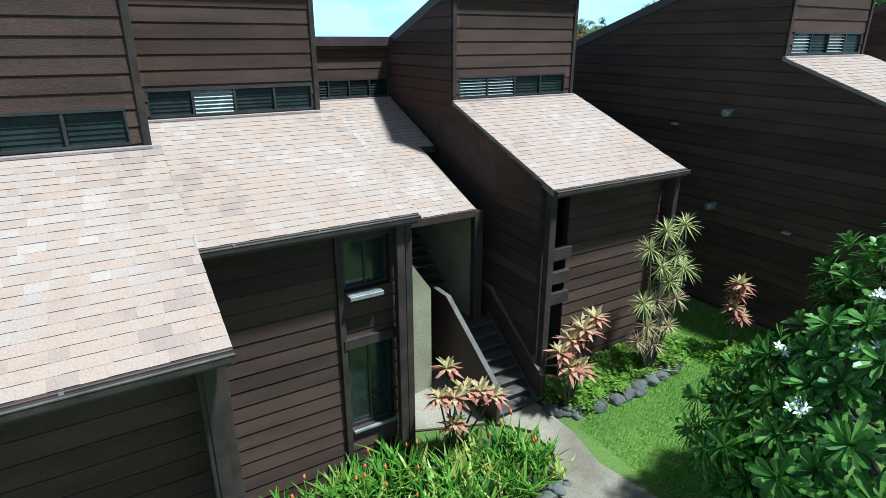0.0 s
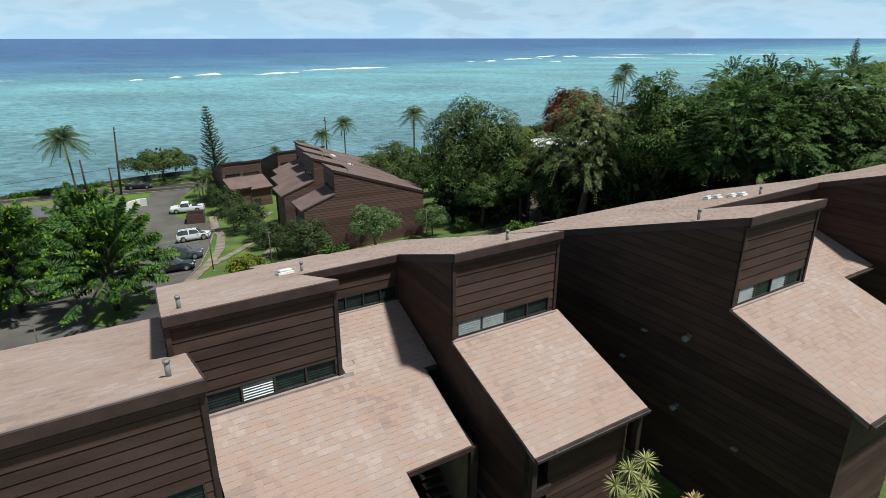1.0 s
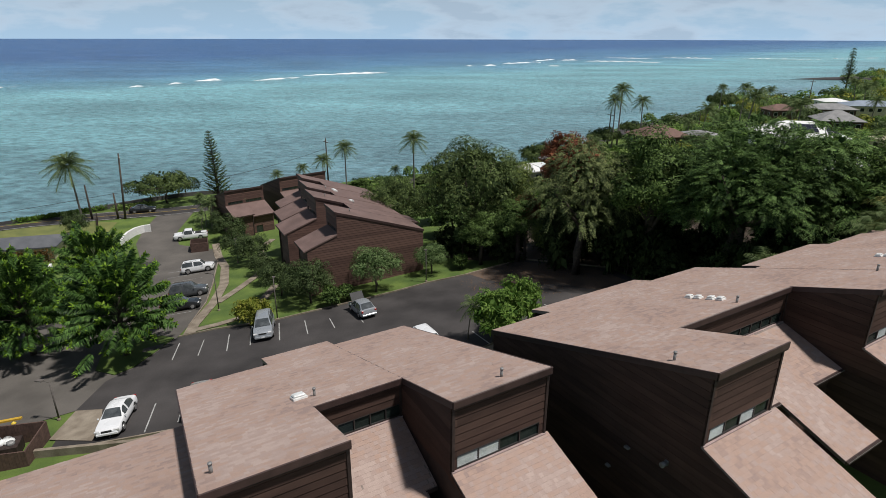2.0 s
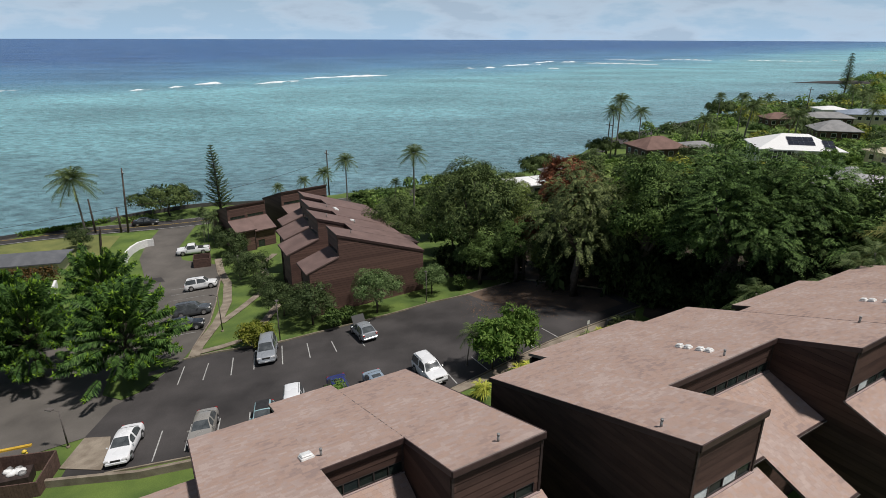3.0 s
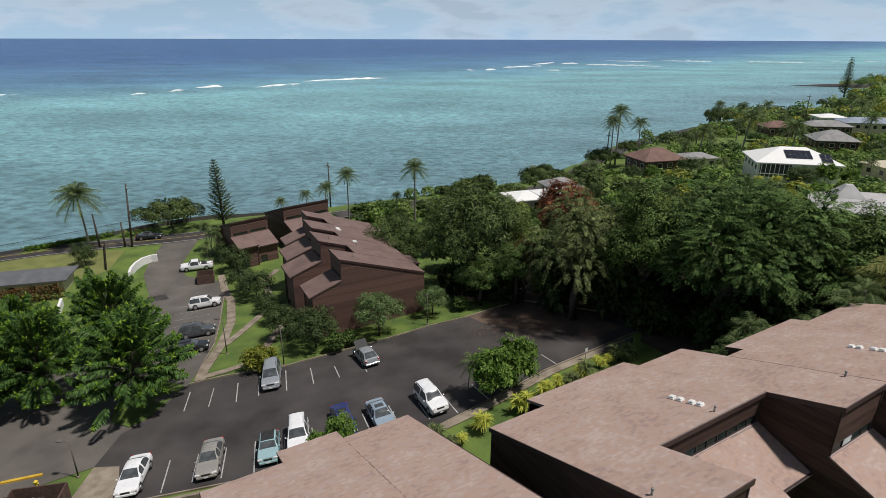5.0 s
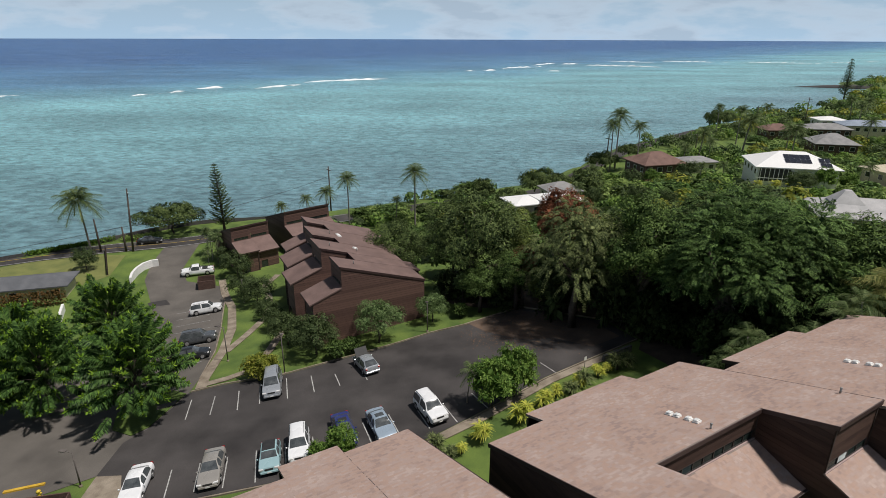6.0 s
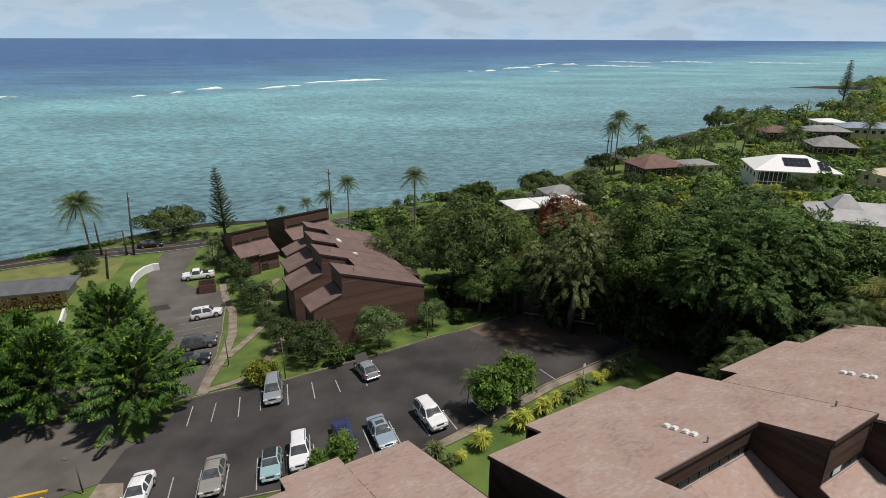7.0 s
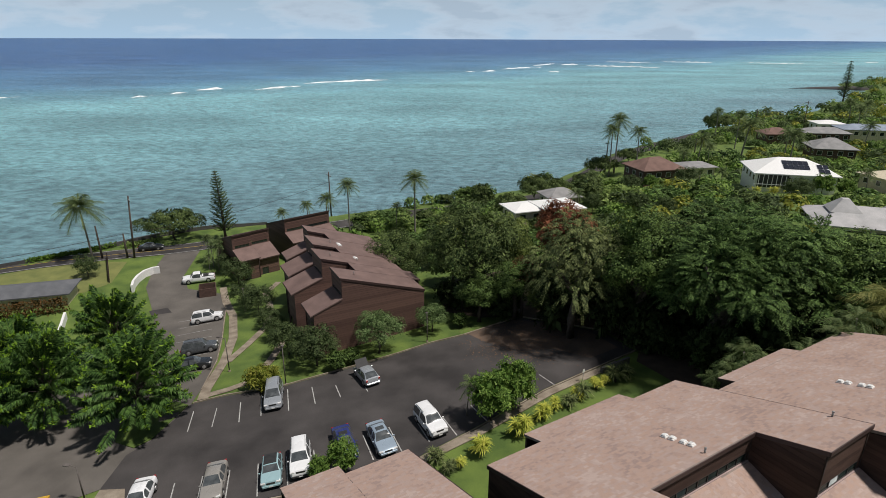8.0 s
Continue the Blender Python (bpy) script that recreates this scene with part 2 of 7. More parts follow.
# ---- building tools ----
def raw(name, verts, faces, material, parent=None, label="", smooth=False):
    """One mesh object out of points and faces."""
    me = bpy.data.meshes.new(name)
    me.from_pydata([tuple(v) for v in verts], [], [tuple(f) for f in faces])
    me.update()
    if smooth:
        me.polygons.foreach_set("use_smooth", [True] * len(me.polygons))
    for m in (material if isinstance(material, (list, tuple)) else [material]):
        me.materials.append(m)
    ob = new(name, me)
    ob.parent = parent
    if label:
        ob["label"] = label
    return ob


def part(name, bm, material, parent=None, label="", smooth=False):
    """One mesh object out of a bmesh."""
    me = bpy.data.meshes.new(name)
    bm.to_mesh(me)
    bm.free()
    if smooth:
        me.polygons.foreach_set("use_smooth", [True] * len(me.polygons))
    me.materials.append(material)
    ob = new(name, me)
    ob.parent = parent
    if label:
        ob["label"] = label
    return ob


def thing(name, m, label, category, group="", kind=""):
    ob = new(name)
    ob.empty_display_size = 0.2
    ob.matrix_basis = m
    return tagged(ob, label, category, group, kind)


def add_box(bm, lo, hi, m=None, bevel=0.0):
    r = bmesh.ops.create_cube(bm, size=1.0)
    vs = r["verts"]
    for v in vs:
        v.co = Vector([lo[i] + (v.co[i] + 0.5) * (hi[i] - lo[i]) for i in range(3)])
    if bevel:
        es = list({e for v in vs for e in v.link_edges})
        r2 = bmesh.ops.bevel(bm, geom=es, offset=bevel, segments=1, affect="EDGES", clamp_overlap=True)
        vs = list({v for f in r2["faces"] for v in f.verts} | {v for v in vs if v.is_valid})
    if m is not None:
        bmesh.ops.transform(bm, matrix=m, verts=vs)
    return vs


def box(name, lo, hi, material, parent=None, label="", bevel=0.008):
    bm = bmesh.new()
    add_box(bm, lo, hi, bevel=bevel)
    return part(name, bm, material, parent, label)


def tube(points, radii, sides=8):
    """Points and faces of a tube along points."""
    vs, fs = [], []
    for i, p in enumerate(points):
        p = Vector(p)
        a = Vector(points[max(0, i - 1)])
        b = Vector(points[min(len(points) - 1, i + 1)])
        q = (b - a).to_track_quat("Z", "Y")
        for k in range(sides):
            t = 2 * math.pi * k / sides
            vs.append(p + q @ Vector((math.cos(t) * radii[i], math.sin(t) * radii[i], 0)))
    for i in range(len(points) - 1):
        for k in range(sides):
            fs.append((i * sides + k, i * sides + (k + 1) % sides, (i + 1) * sides + (k + 1) % sides, (i + 1) * sides + k))
    fs.append(tuple(range(sides))[::-1])
    fs.append(tuple(range((len(points) - 1) * sides, len(points) * sides)))
    return vs, fs


def rod(name, points, radii, material, parent=None, label="", sides=8):
    vs, fs = tube(points, radii, sides)
    return raw(name, vs, fs, material, parent, label, smooth=True)


def clip(poly, axis, value, keep_above):
    out = []
    for i, p in enumerate(poly):
        q = poly[(i + 1) % len(poly)]
        inside = (p[axis] >= value) == keep_above
        inside_q = (q[axis] >= value) == keep_above
        if inside:
            out.append(p)
        if inside != inside_q:
            t = (value - p[axis]) / (q[axis] - p[axis])
            out.append((p[0] + t * (q[0] - p[0]), p[1] + t * (q[1] - p[1])))
    return out


def area(poly):
    return abs(sum(p[0] * q[1] - q[0] * p[1] for p, q in zip(poly, poly[1:] + poly[:1]))) / 2


def prism(poly, place, depth):
    """Points and faces: poly (a, z) set into the world by place(a, z, out), from 0 to depth outwards. depth may be a function of z."""
    n = len(poly)
    dep = depth if callable(depth) else (lambda z: depth)
    vs = [place(a, z, 0) for a, z in poly] + [place(a, z, dep(z)) for a, z in poly]
    fs = [tuple(range(n, 2 * n)), tuple(range(n))[::-1]]
    fs += [(i, (i + 1) % n, n + (i + 1) % n, n + i) for i in range(n)]
    return vs, fs


def fix(ob):
    bm = bmesh.new()
    bm.from_mesh(ob.data)
    bmesh.ops.recalc_face_normals(bm, faces=bm.faces)
    bm.to_mesh(ob.data)
    bm.free()
    return ob


def cut_out(poly, holes):
    """poly without the rectangles (a0, z0, a1, z1), as pieces."""
    pieces = [poly]
    for a0, z0, a1, z1 in holes:
        nxt = []
        for p in pieces:
            left = clip(p, 0, a0, False)
            rest = clip(p, 0, a0, True) if p else []
            right = clip(rest, 0, a1, True) if rest else []
            mid = clip(rest, 0, a1, False) if rest else []
            low = clip(mid, 1, z0, False) if mid else []
            top = clip(mid, 1, z1, True) if mid else []
            nxt += [q for q in (left, right, low, top) if len(q) > 2 and area(q) > 1e-4]
        pieces = nxt
    return pieces


def sided_wall(name, parent, poly, place, holes=(), thick=0.14, step=0.29, z0=None, label="", material=None, boards=True, joined=False):
    """A wall of lapped boards: a solid core with its openings, and each board a piece on it. place(a, z, out) puts (a, z) into the house."""
    vs, fs = [], []
    for q in cut_out(poly, holes):
        v, f = prism(q, lambda a, z, o: place(a, z, o - thick), thick)
        fs += [tuple(i + len(vs) for i in x) for x in f]
        vs += v
    core = fix(raw(name, vs, fs, M_TRIM, parent, label))
    if not boards:
        return core
    zs = [p[1] for p in poly]
    z = min(zs) if z0 is None else z0
    jv, jf = [], []
    while z < max(zs):
        row = clip(clip(poly, 1, z, True), 1, z + step - 0.026, False) if max(zs) > z else []
        for q in cut_out(row, holes) if len(row) > 2 else []:
            if area(q) < 0.004:
                continue
            lo = z
            v, f = prism(q, place, lambda zz: 0.028 - 0.018 * (zz - lo) / step)
            if joined:
                jf += [tuple(i + len(jv) for i in x) for x in f]
                jv += v
            else:
                fix(raw("board", v, f, material or M_SIDING, core))
        z += step
    if joined:
        tagged(fix(raw("board_field", jv, jf, material or M_SIDING_J, core)), kind="stuff")
    return core


# ---- the lie of the land ----
TH = radians(31.0)
CT, ST = math.cos(TH), math.sin(TH)
HOUSE = Matrix.Rotation(TH, 4, "Z")
SHORE = [(-420, -110), (-84, 100), (-79.5, 103), (-70, 110.5), (-64, 117), (-58.5, 123.5), (-46, 126), (-38, 129), (-14, 141), (0, 149), (20, 160), (42, 175), (58, 191), (99, 231), (120, 256), (165, 306), (200, 331), (240, 371), (283, 416), (326, 460), (345, 480), (358, 535), (385, 572), (487, 652), (640, 780), (1200, 1250)]
SEA = -13.5


def smooth(a, b, v):
    t = min(1.0, max(0.0, (v - a) / (b - a)))
    return t * t * (3 - 2 * t)


def shore_y(x):
    for (x0, y0), (x1, y1) in zip(SHORE, SHORE[1:]):
        if x <= x1:
            return y0 + (y1 - y0) * (x - x0) / (x1 - x0)
    return SHORE[-1][1]


def garden(X):
    return 0.75 + 0.09 * (min(38.0, max(-14.0, X)) - 7.0)


def height(x, y):
    """The height of the ground."""
    X, Y = CT * x + ST * y, -ST * x + CT * y
    low = -4.9 + 0.1 * (min(x, 60) + 0.9) - 0.06 * (min(y, 150) - 41.2) - 0.03 * max(0.0, min(y, 150) - 50)
    low += 2.2 * smooth(25, 60, x) * smooth(60, 100, y) - 5.0 * smooth(225, 300, y)
    k = smooth(-13.4, -10.4, low)
    low = -11.9 + (low + 11.9) * k if low > -13.4 else -11.9
    g = garden(X)
    z = g + (low - g) * smooth(14.0, 25.0, Y)
    z += (SEA - 2.5 - z) * smooth(-3.5, 5, (y - shore_y(x)) * 0.8)
    return z


def spread(a, b, near_a, near_b, fine, coarse):
    out, v = [], a
    while v < b:
        out.append(v)
        gap = max(0.0, near_a - v, v - near_b)
        v += min(coarse, fine + gap * 0.06)
    return out + [b]


XS = spread(-430, 1300, -60, 45, 1.3, 24)
YS = spread(-60, 1300, -6, 110, 1.3, 24)
gv = [(x, y, height(x, y)) for y in YS for x in XS]
gf = [(j * len(XS) + i, j * len(XS) + i + 1, (j + 1) * len(XS) + i + 1, (j + 1) * len(XS) + i) for j in range(len(YS) - 1) for i in range(len(XS) - 1)]
ground = raw("ground", gv, gf, M_GRASS, smooth=True)
tagged(ground, "green mown grass slope falling from the houses to the sea", "ground", kind="structure")


def drape(name, poly, dz, material, step=1.3, parent=None, label="", thick=0.0):
    """A sheet with the outline poly, laid on the ground."""
    bm = bmesh.new()
    bm.faces.new([bm.verts.new((x, y, 0)) for x, y in poly])
    bmesh.ops.triangulate(bm, faces=bm.faces)
    for ax in (0, 1):
        lo, hi = min(p[ax] for p in poly), max(p[ax] for p in poly)
        v = lo + step
        while v < hi:
            co, no = [0, 0, 0], [0, 0, 0]
            co[ax], no[ax] = v, 1
            bmesh.ops.bisect_plane(bm, geom=list(bm.verts) + list(bm.edges) + list(bm.faces), plane_co=co, plane_no=no)
            v += step
    for v in bm.verts:
        v.co.z = height(v.co.x, v.co.y) + dz
    if thick:
        top = list(bm.faces)
        r = bmesh.ops.extrude_face_region(bm, geom=top)
        for v in r["geom"]:
            if isinstance(v, bmesh.types.BMVert):
                v.co.z += thick
    bmesh.ops.recalc_face_normals(bm, faces=bm.faces)
    if not thick:
        for f in bm.faces:
            if f.normal.z < 0:
                f.normal_flip()
    return part(name, bm, material, parent, label)


def strip(line, width):
    """The outline of a band of that width along a line of points."""
    left, right = [], []
    for i, p in enumerate(line):
        a, b = Vector(line[max(0, i - 1)]), Vector(line[min(len(line) - 1, i + 1)])
        t = (b - a).normalized()
        nrm = Vector((-t.y, t.x))
        w = width / 2
        left.append(tuple(Vector(p) + nrm * w))
        right.append(tuple(Vector(p) - nrm * w))
    return left + right[::-1]


LOT = [(-29.0, 38.0), (-29.2, 42.4), (-27.9, 44.4), (-27.2, 47.5), (-26.6, 50.6), (-23.4, 51.8), (-17.5, 52.8), (-14.1, 54.4), (-9.3, 56.6), (-5.5, 58.5), (-1.6, 60.7), (2.6, 62.3), (6.2, 64.4), (10, 66.5), (19, 60), (21, 54.5), (9.9, 47.8), (2.9, 42.4), (-2.1, 38.8), (-8, 36.4), (-27.6, 32.4)]
tagged(drape("road", LOT, 0.05, M_ASPHALT), "dark patched asphalt parking lot with faded white stalls", "parking lot", kind="structure")
DRIVE = [(-29.2, 42.4), (-29.0, 37.8), (-36, 34), (-52, 28), (-62, 40), (-50, 50), (-41.5, 66), (-41.3, 72.7), (-44.5, 78.8), (-50.6, 89.0), (-53.0, 96.5), (-54.6, 105.2), (-48.6, 107.4), (-46.3, 94.0), (-43.3, 88.7), (-37.2, 87.0), (-34.1, 81.0), (-32.9, 77.1), (-29.9, 68.0), (-27.9, 60.9), (-26.8, 53.6), (-26.6, 50.6), (-27.2, 47.5), (-27.9, 44.4)]
tagged(drape("road", DRIVE, 0.045, M_OLDASPHALT), "pale worn driveway running down to the coast road", "driveway", kind="structure")
ISLAND = [(-29.0, 43.4), (-27.9, 44.6), (-27.3, 47.5), (-26.8, 50.4), (-28.6, 51.4), (-31.5, 50.4), (-32.6, 47.6), (-31.4, 44.6)]
tagged(drape("lawn", ISLAND, 0.07, M_GRASS, 0.8, thick=0.06), "grass island under the feathery tree", "lawn", kind="structure")
tagged(drape("road_patch", [(-46.0, 80.4), (-43.6, 81.6), (-42.2, 79.9), (-44.9, 78.9)], 0.052, M_ASPHALT), "dark asphalt repair patch in the driveway", "road patch", kind="structure")
tagged(drape("road_patch", [(-28.9, 48.4), (-27.2, 49.2), (-27.0, 48.2), (-28.6, 47.5)], 0.14, M_OLDASPHALT), "pale repaired patch at the lot's corner", "road patch", kind="structure")
COAST = [(-420, -75), (-150, 58), (-95, 90), (-75, 100.4), (-64.5, 104.6), (-54.7, 107.6), (-50, 109.6), (-40, 115.5), (-12, 131), (28, 150), (60, 182), (98, 220)]
tagged(drape("road", strip(COAST, 5.6), 0.06, M_ASPHALT, 4.0), "two-lane coast road along the water", "road", kind="structure")
for off_, nm in ((2.45, "white edge line of the coast road"), (-2.45, "white edge line of the coast road")):
    edge = strip(COAST, abs(off_) * 2)
    side_ = edge[:len(COAST)] if off_ > 0 else edge[len(COAST):][::-1]
    tagged(drape("road_line", strip(side_[2:9], 0.16), 0.075, M_LINE, 3.0), nm, "road marking", kind="structure")

# ---- the sea ----
sea_m = bpy.data.materials.new("sea_water")
sea_m.use_nodes = True
n, l = sea_m.node_tree.nodes, sea_m.node_tree.links
b = n["Principled BSDF"]
geo = n.new("ShaderNodeNewGeometry")
sep = n.new("ShaderNodeSeparateXYZ")
l.new(geo.outputs["Position"], sep.inputs["Vector"])
# distance out from the shore, along the line at right angles to it
off = n.new("ShaderNodeMath"); off.operation = "MULTIPLY_ADD"
off.inputs[1].default_value = -0.9
l.new(sep.outputs["X"], off.inputs[0]); l.new(sep.outputs["Y"], off.inputs[2])
warp = n.new("ShaderNodeTexNoise"); warp.inputs["Scale"].default_value, warp.inputs["Detail"].default_value = 0.004, 5
l.new(geo.outputs["Position"], warp.inputs["Vector"])
wm = n.new("ShaderNodeMath"); wm.operation = "MULTIPLY_ADD"; wm.inputs[1].default_value = 420
l.new(warp.outputs["Fac"], wm.inputs[0]); l.new(off.outputs["Value"], wm.inputs[2])
rng = n.new("ShaderNodeMapRange"); rng.inputs["From Min"].default_value, rng.inputs["From Max"].default_value = 200, 1700
l.new(wm.outputs["Value"], rng.inputs["Value"])
rp = n.new("ShaderNodeValToRGB")
stops = [(0.0, (0.165, 0.28, 0.325)), (0.1, (0.205, 0.375, 0.425)), (0.22, (0.245, 0.505, 0.545)), (0.36, (0.245, 0.525, 0.57)), (0.45, (0.17, 0.395, 0.5)), (0.56, (0.105, 0.26, 0.43)), (1.0, (0.05, 0.135, 0.32))]
e = rp.color_ramp.elements
e[0].position, e[0].color = stops[0][0], (*stops[0][1], 1)
e[1].position, e[1].color = stops[-1][0], (*stops[-1][1], 1)
for p, col in stops[1:-1]:
    e.new(p).color = (*col, 1)
l.new(rng.outputs["Result"], rp.inputs["Fac"])
reef = n.new("ShaderNodeTexNoise"); reef.inputs["Scale"].default_value, reef.inputs["Detail"].default_value, reef.inputs["Roughness"].default_value = 0.012, 9, 0.62
rmap = n.new("ShaderNodeMapping"); rmap.inputs["Rotation"].default_value = (0, 0, radians(-12)); rmap.inputs["Scale"].default_value = (0.7, 1.5, 1)
l.new(geo.outputs["Position"], rmap.inputs["Vector"]); l.new(rmap.outputs["Vector"], reef.inputs["Vector"])
rr = n.new("ShaderNodeMapRange"); rr.inputs["From Min"].default_value, rr.inputs["From Max"].default_value = 0.3, 0.7
rr.inputs["To Min"].default_value, rr.inputs["To Max"].default_value = 0.66, 1.3
l.new(reef.outputs["Fac"], rr.inputs["Value"])
hs = n.new("ShaderNodeHueSaturation")
l.new(rp.outputs["Color"], hs.inputs["Color"]); l.new(rr.outputs["Result"], hs.inputs["Value"])
# light and dark of the wave facets, painted into the water's colour
chop_shade = n.new("ShaderNodeTexNoise"); chop_shade.inputs["Scale"].default_value, chop_shade.inputs["Detail"].default_value, chop_shade.inputs["Roughness"].default_value = 0.42, 5, 0.66
cmap = n.new("ShaderNodeMapping"); cmap.inputs["Rotation"].default_value = (0, 0, radians(-12)); cmap.inputs["Scale"].default_value = (0.75, 1.15, 1)
l.new(geo.outputs["Position"], cmap.inputs["Vector"]); l.new(cmap.outputs["Vector"], chop_shade.inputs["Vector"])
cr_ = n.new("ShaderNodeMapRange"); cr_.inputs["From Min"].default_value, cr_.inputs["From Max"].default_value = 0.36, 0.62
cr_.inputs["To Min"].default_value, cr_.inputs["To Max"].default_value = 0.6, 1.32
l.new(chop_shade.outputs["Fac"], cr_.inputs["Value"])
hs2 = n.new("ShaderNodeHueSaturation")
l.new(hs.outputs["Color"], hs2.inputs["Color"]); l.new(cr_.outputs["Result"], hs2.inputs["Value"])
l.new(hs2.outputs["Color"], b.inputs["Base Color"])
b.inputs["Roughness"].default_value, b.inputs["IOR"].default_value = 0.28, 1.33
b.inputs["Specular IOR Level"].default_value = 0.35
wv = n.new("ShaderNodeTexNoise"); wv.inputs["Scale"].default_value, wv.inputs["Detail"].default_value, wv.inputs["Roughness"].default_value = 0.2, 9, 0.7
l.new(rmap.outputs["Vector"], wv.inputs["Vector"])
bp = n.new("ShaderNodeBump"); bp.inputs["Strength"].default_value, bp.inputs["Distance"].default_value = 1.0, 4.0
l.new(wv.outputs["Fac"], bp.inputs["Height"]); l.new(bp.outputs["Normal"], b.inputs["Normal"])
ring, sv, sf = 96, [(0, 0, SEA)], []
for r in (60, 200, 500, 1000, 2000, 3400, 4900):
    sv += [(r * math.cos(2 * math.pi * k / ring), r * math.sin(2 * math.pi * k / ring), SEA + 20 * smooth(1000, 4900, r)) for k in range(ring)]
sf += [(0, 1 + k, 1 + (k + 1) % ring) for k in range(ring)]
for j in range(6):
    o = 1 + j * ring
    sf += [(o + k, o + ring + k, o + ring + (k + 1) % ring, o + (k + 1) % ring) for k in range(ring)]
spit = rod("headland", [(366, 506, SEA - 0.5), (350, 511, SEA - 0.8), (332, 519, SEA - 0.9), (318, 523, SEA - 0.6), (306, 524, SEA - 0.4)], [5.0, 4.0, 3.0, 1.6, 0.6], M_ROCK, sides=9)
tagged(spit, "low dark rocky point across the bay", "headland", kind="structure")
tagged(raw("water", sv, sf, sea_m), "turquoise reef water turning deep blue offshore", "sea", kind="structure")


# ---- the terraced houses ----
SL = 1 / 3          # upper roofs fall to the back
SLF = 0.362         # lower roofs fall to the garden


def shingles(name, parent, x0, x1, y0, y1, z0, slope, row=0.17, wide=0.27, separate=300, xcut=None):
    """Lapped shingles on a slope z0 + slope * (y - y0): courses run along x. The first ones are pieces, the rest is one joined field."""
    rnd = random.Random(int(abs(x0 * 100 + y0 * 7)))
    run = math.sqrt(1 + slope * slope)
    up = 1 if slope > 0 else -1
    ylow, yhigh = (y0, y1) if slope > 0 else (y1, y0)
    zat = lambda y: z0 + slope * (y - y0)
    length = abs(y1 - y0) * run
    rows = int(length / row)
    nrm = Vector((0, -slope, 1)).normalized()
    along = Vector((0, up, abs(slope))).normalized()
    base = Vector((0, ylow, zat(ylow)))
    fv, ff = [], []
    meshes = []
    for k in range(8):
        w = wide * (0.42 + 0.1 * k)
        a = 0.013 if k % 2 else 0.007
        me = bpy.data.meshes.new("shingle")
        p = [Vector((0, 0, 0)), Vector((w, 0, 0)), Vector((w, 0, 0)) + along * (row + 0.02), Vector((0, 0, 0)) + along * (row + 0.02)]
        vs = [q + nrm * 0.001 for q in p] + [q + nrm * (a if i < 2 else 0.003) for i, q in enumerate(p)]
        me.from_pydata([tuple(v) for v in vs], [], [(4, 5, 6, 7), (0, 1, 5, 4), (1, 2, 6, 5), (3, 0, 4, 7)])
        me.materials.append(M_SHINGLE)
        me.materials.append(M_SHINGLE_EDGE)
        me.polygons[1].material_index = 1
        meshes.append((w, me))
    made = 0
    for r in range(rows):
        o = base + along * (r * row)
        x = x0 - rnd.random() * wide
        xe = x1 if xcut is None else xcut(o.y)
        k = 0
        while x < xe - 0.03:
            k = rnd.randrange(4) * 2 + (k + 1) % 2
            w, me = meshes[k]
            if made < separate and x >= x0 and x + w <= xe:
                ob = new(name, me)
                ob.parent = parent
                ob.location = (x, o.y, o.z)
                made += 1
            else:
                a, b = max(x0, x), min(xe, x + w)
                if b - a > 0.02:
                    h = 0.013 if k % 2 else 0.007
                    p = [Vector((a, 0, 0)) + o, Vector((b, 0, 0)) + o]
                    p += [p[1] + along * (row + 0.02), p[0] + along * (row + 0.02)]
                    i = len(fv)
                    fv += [q + nrm * 0.001 for q in p[:2]] + [q + nrm * (h if j < 2 else 0.003) for j, q in enumerate(p)]
                    ff += [(i + 2, i + 3, i + 4, i + 5), (i, i + 1, i + 3, i + 2)]
            x += w
    if fv:
        field = raw("shingle_field", fv, ff, [M_SHINGLE_J, M_SHINGLE_EDGE], parent)
        field.data.polygons.foreach_set("material_index", [0, 1] * (len(ff) // 2))
        tagged(field, kind="stuff")


def slope_slab(name, parent, x0, x1, y0, y1, z0, slope, thick, material, label=""):
    zz = lambda y: z0 + slope * (y - y0)
    vs = [(x, y, zz(y) - t) for t in (0, thick) for x, y in ((x0, y0), (x1, y0), (x1, y1), (x0, y1))]
    return raw(name, vs, [(0, 1, 2, 3), (7, 6, 5, 4), (0, 4, 5, 1), (1, 5, 6, 2), (2, 6, 7, 3), (3, 7, 4, 0)], material, parent, label)


def front(y):
    """Puts (x, z, out) on a wall that faces the garden."""
    return lambda a, z, o: (a, y - o, z)


def left(x):
    return lambda a, z, o: (x - o, a, z)


def back(y):
    return lambda a, z, o: (a, y + o, z)


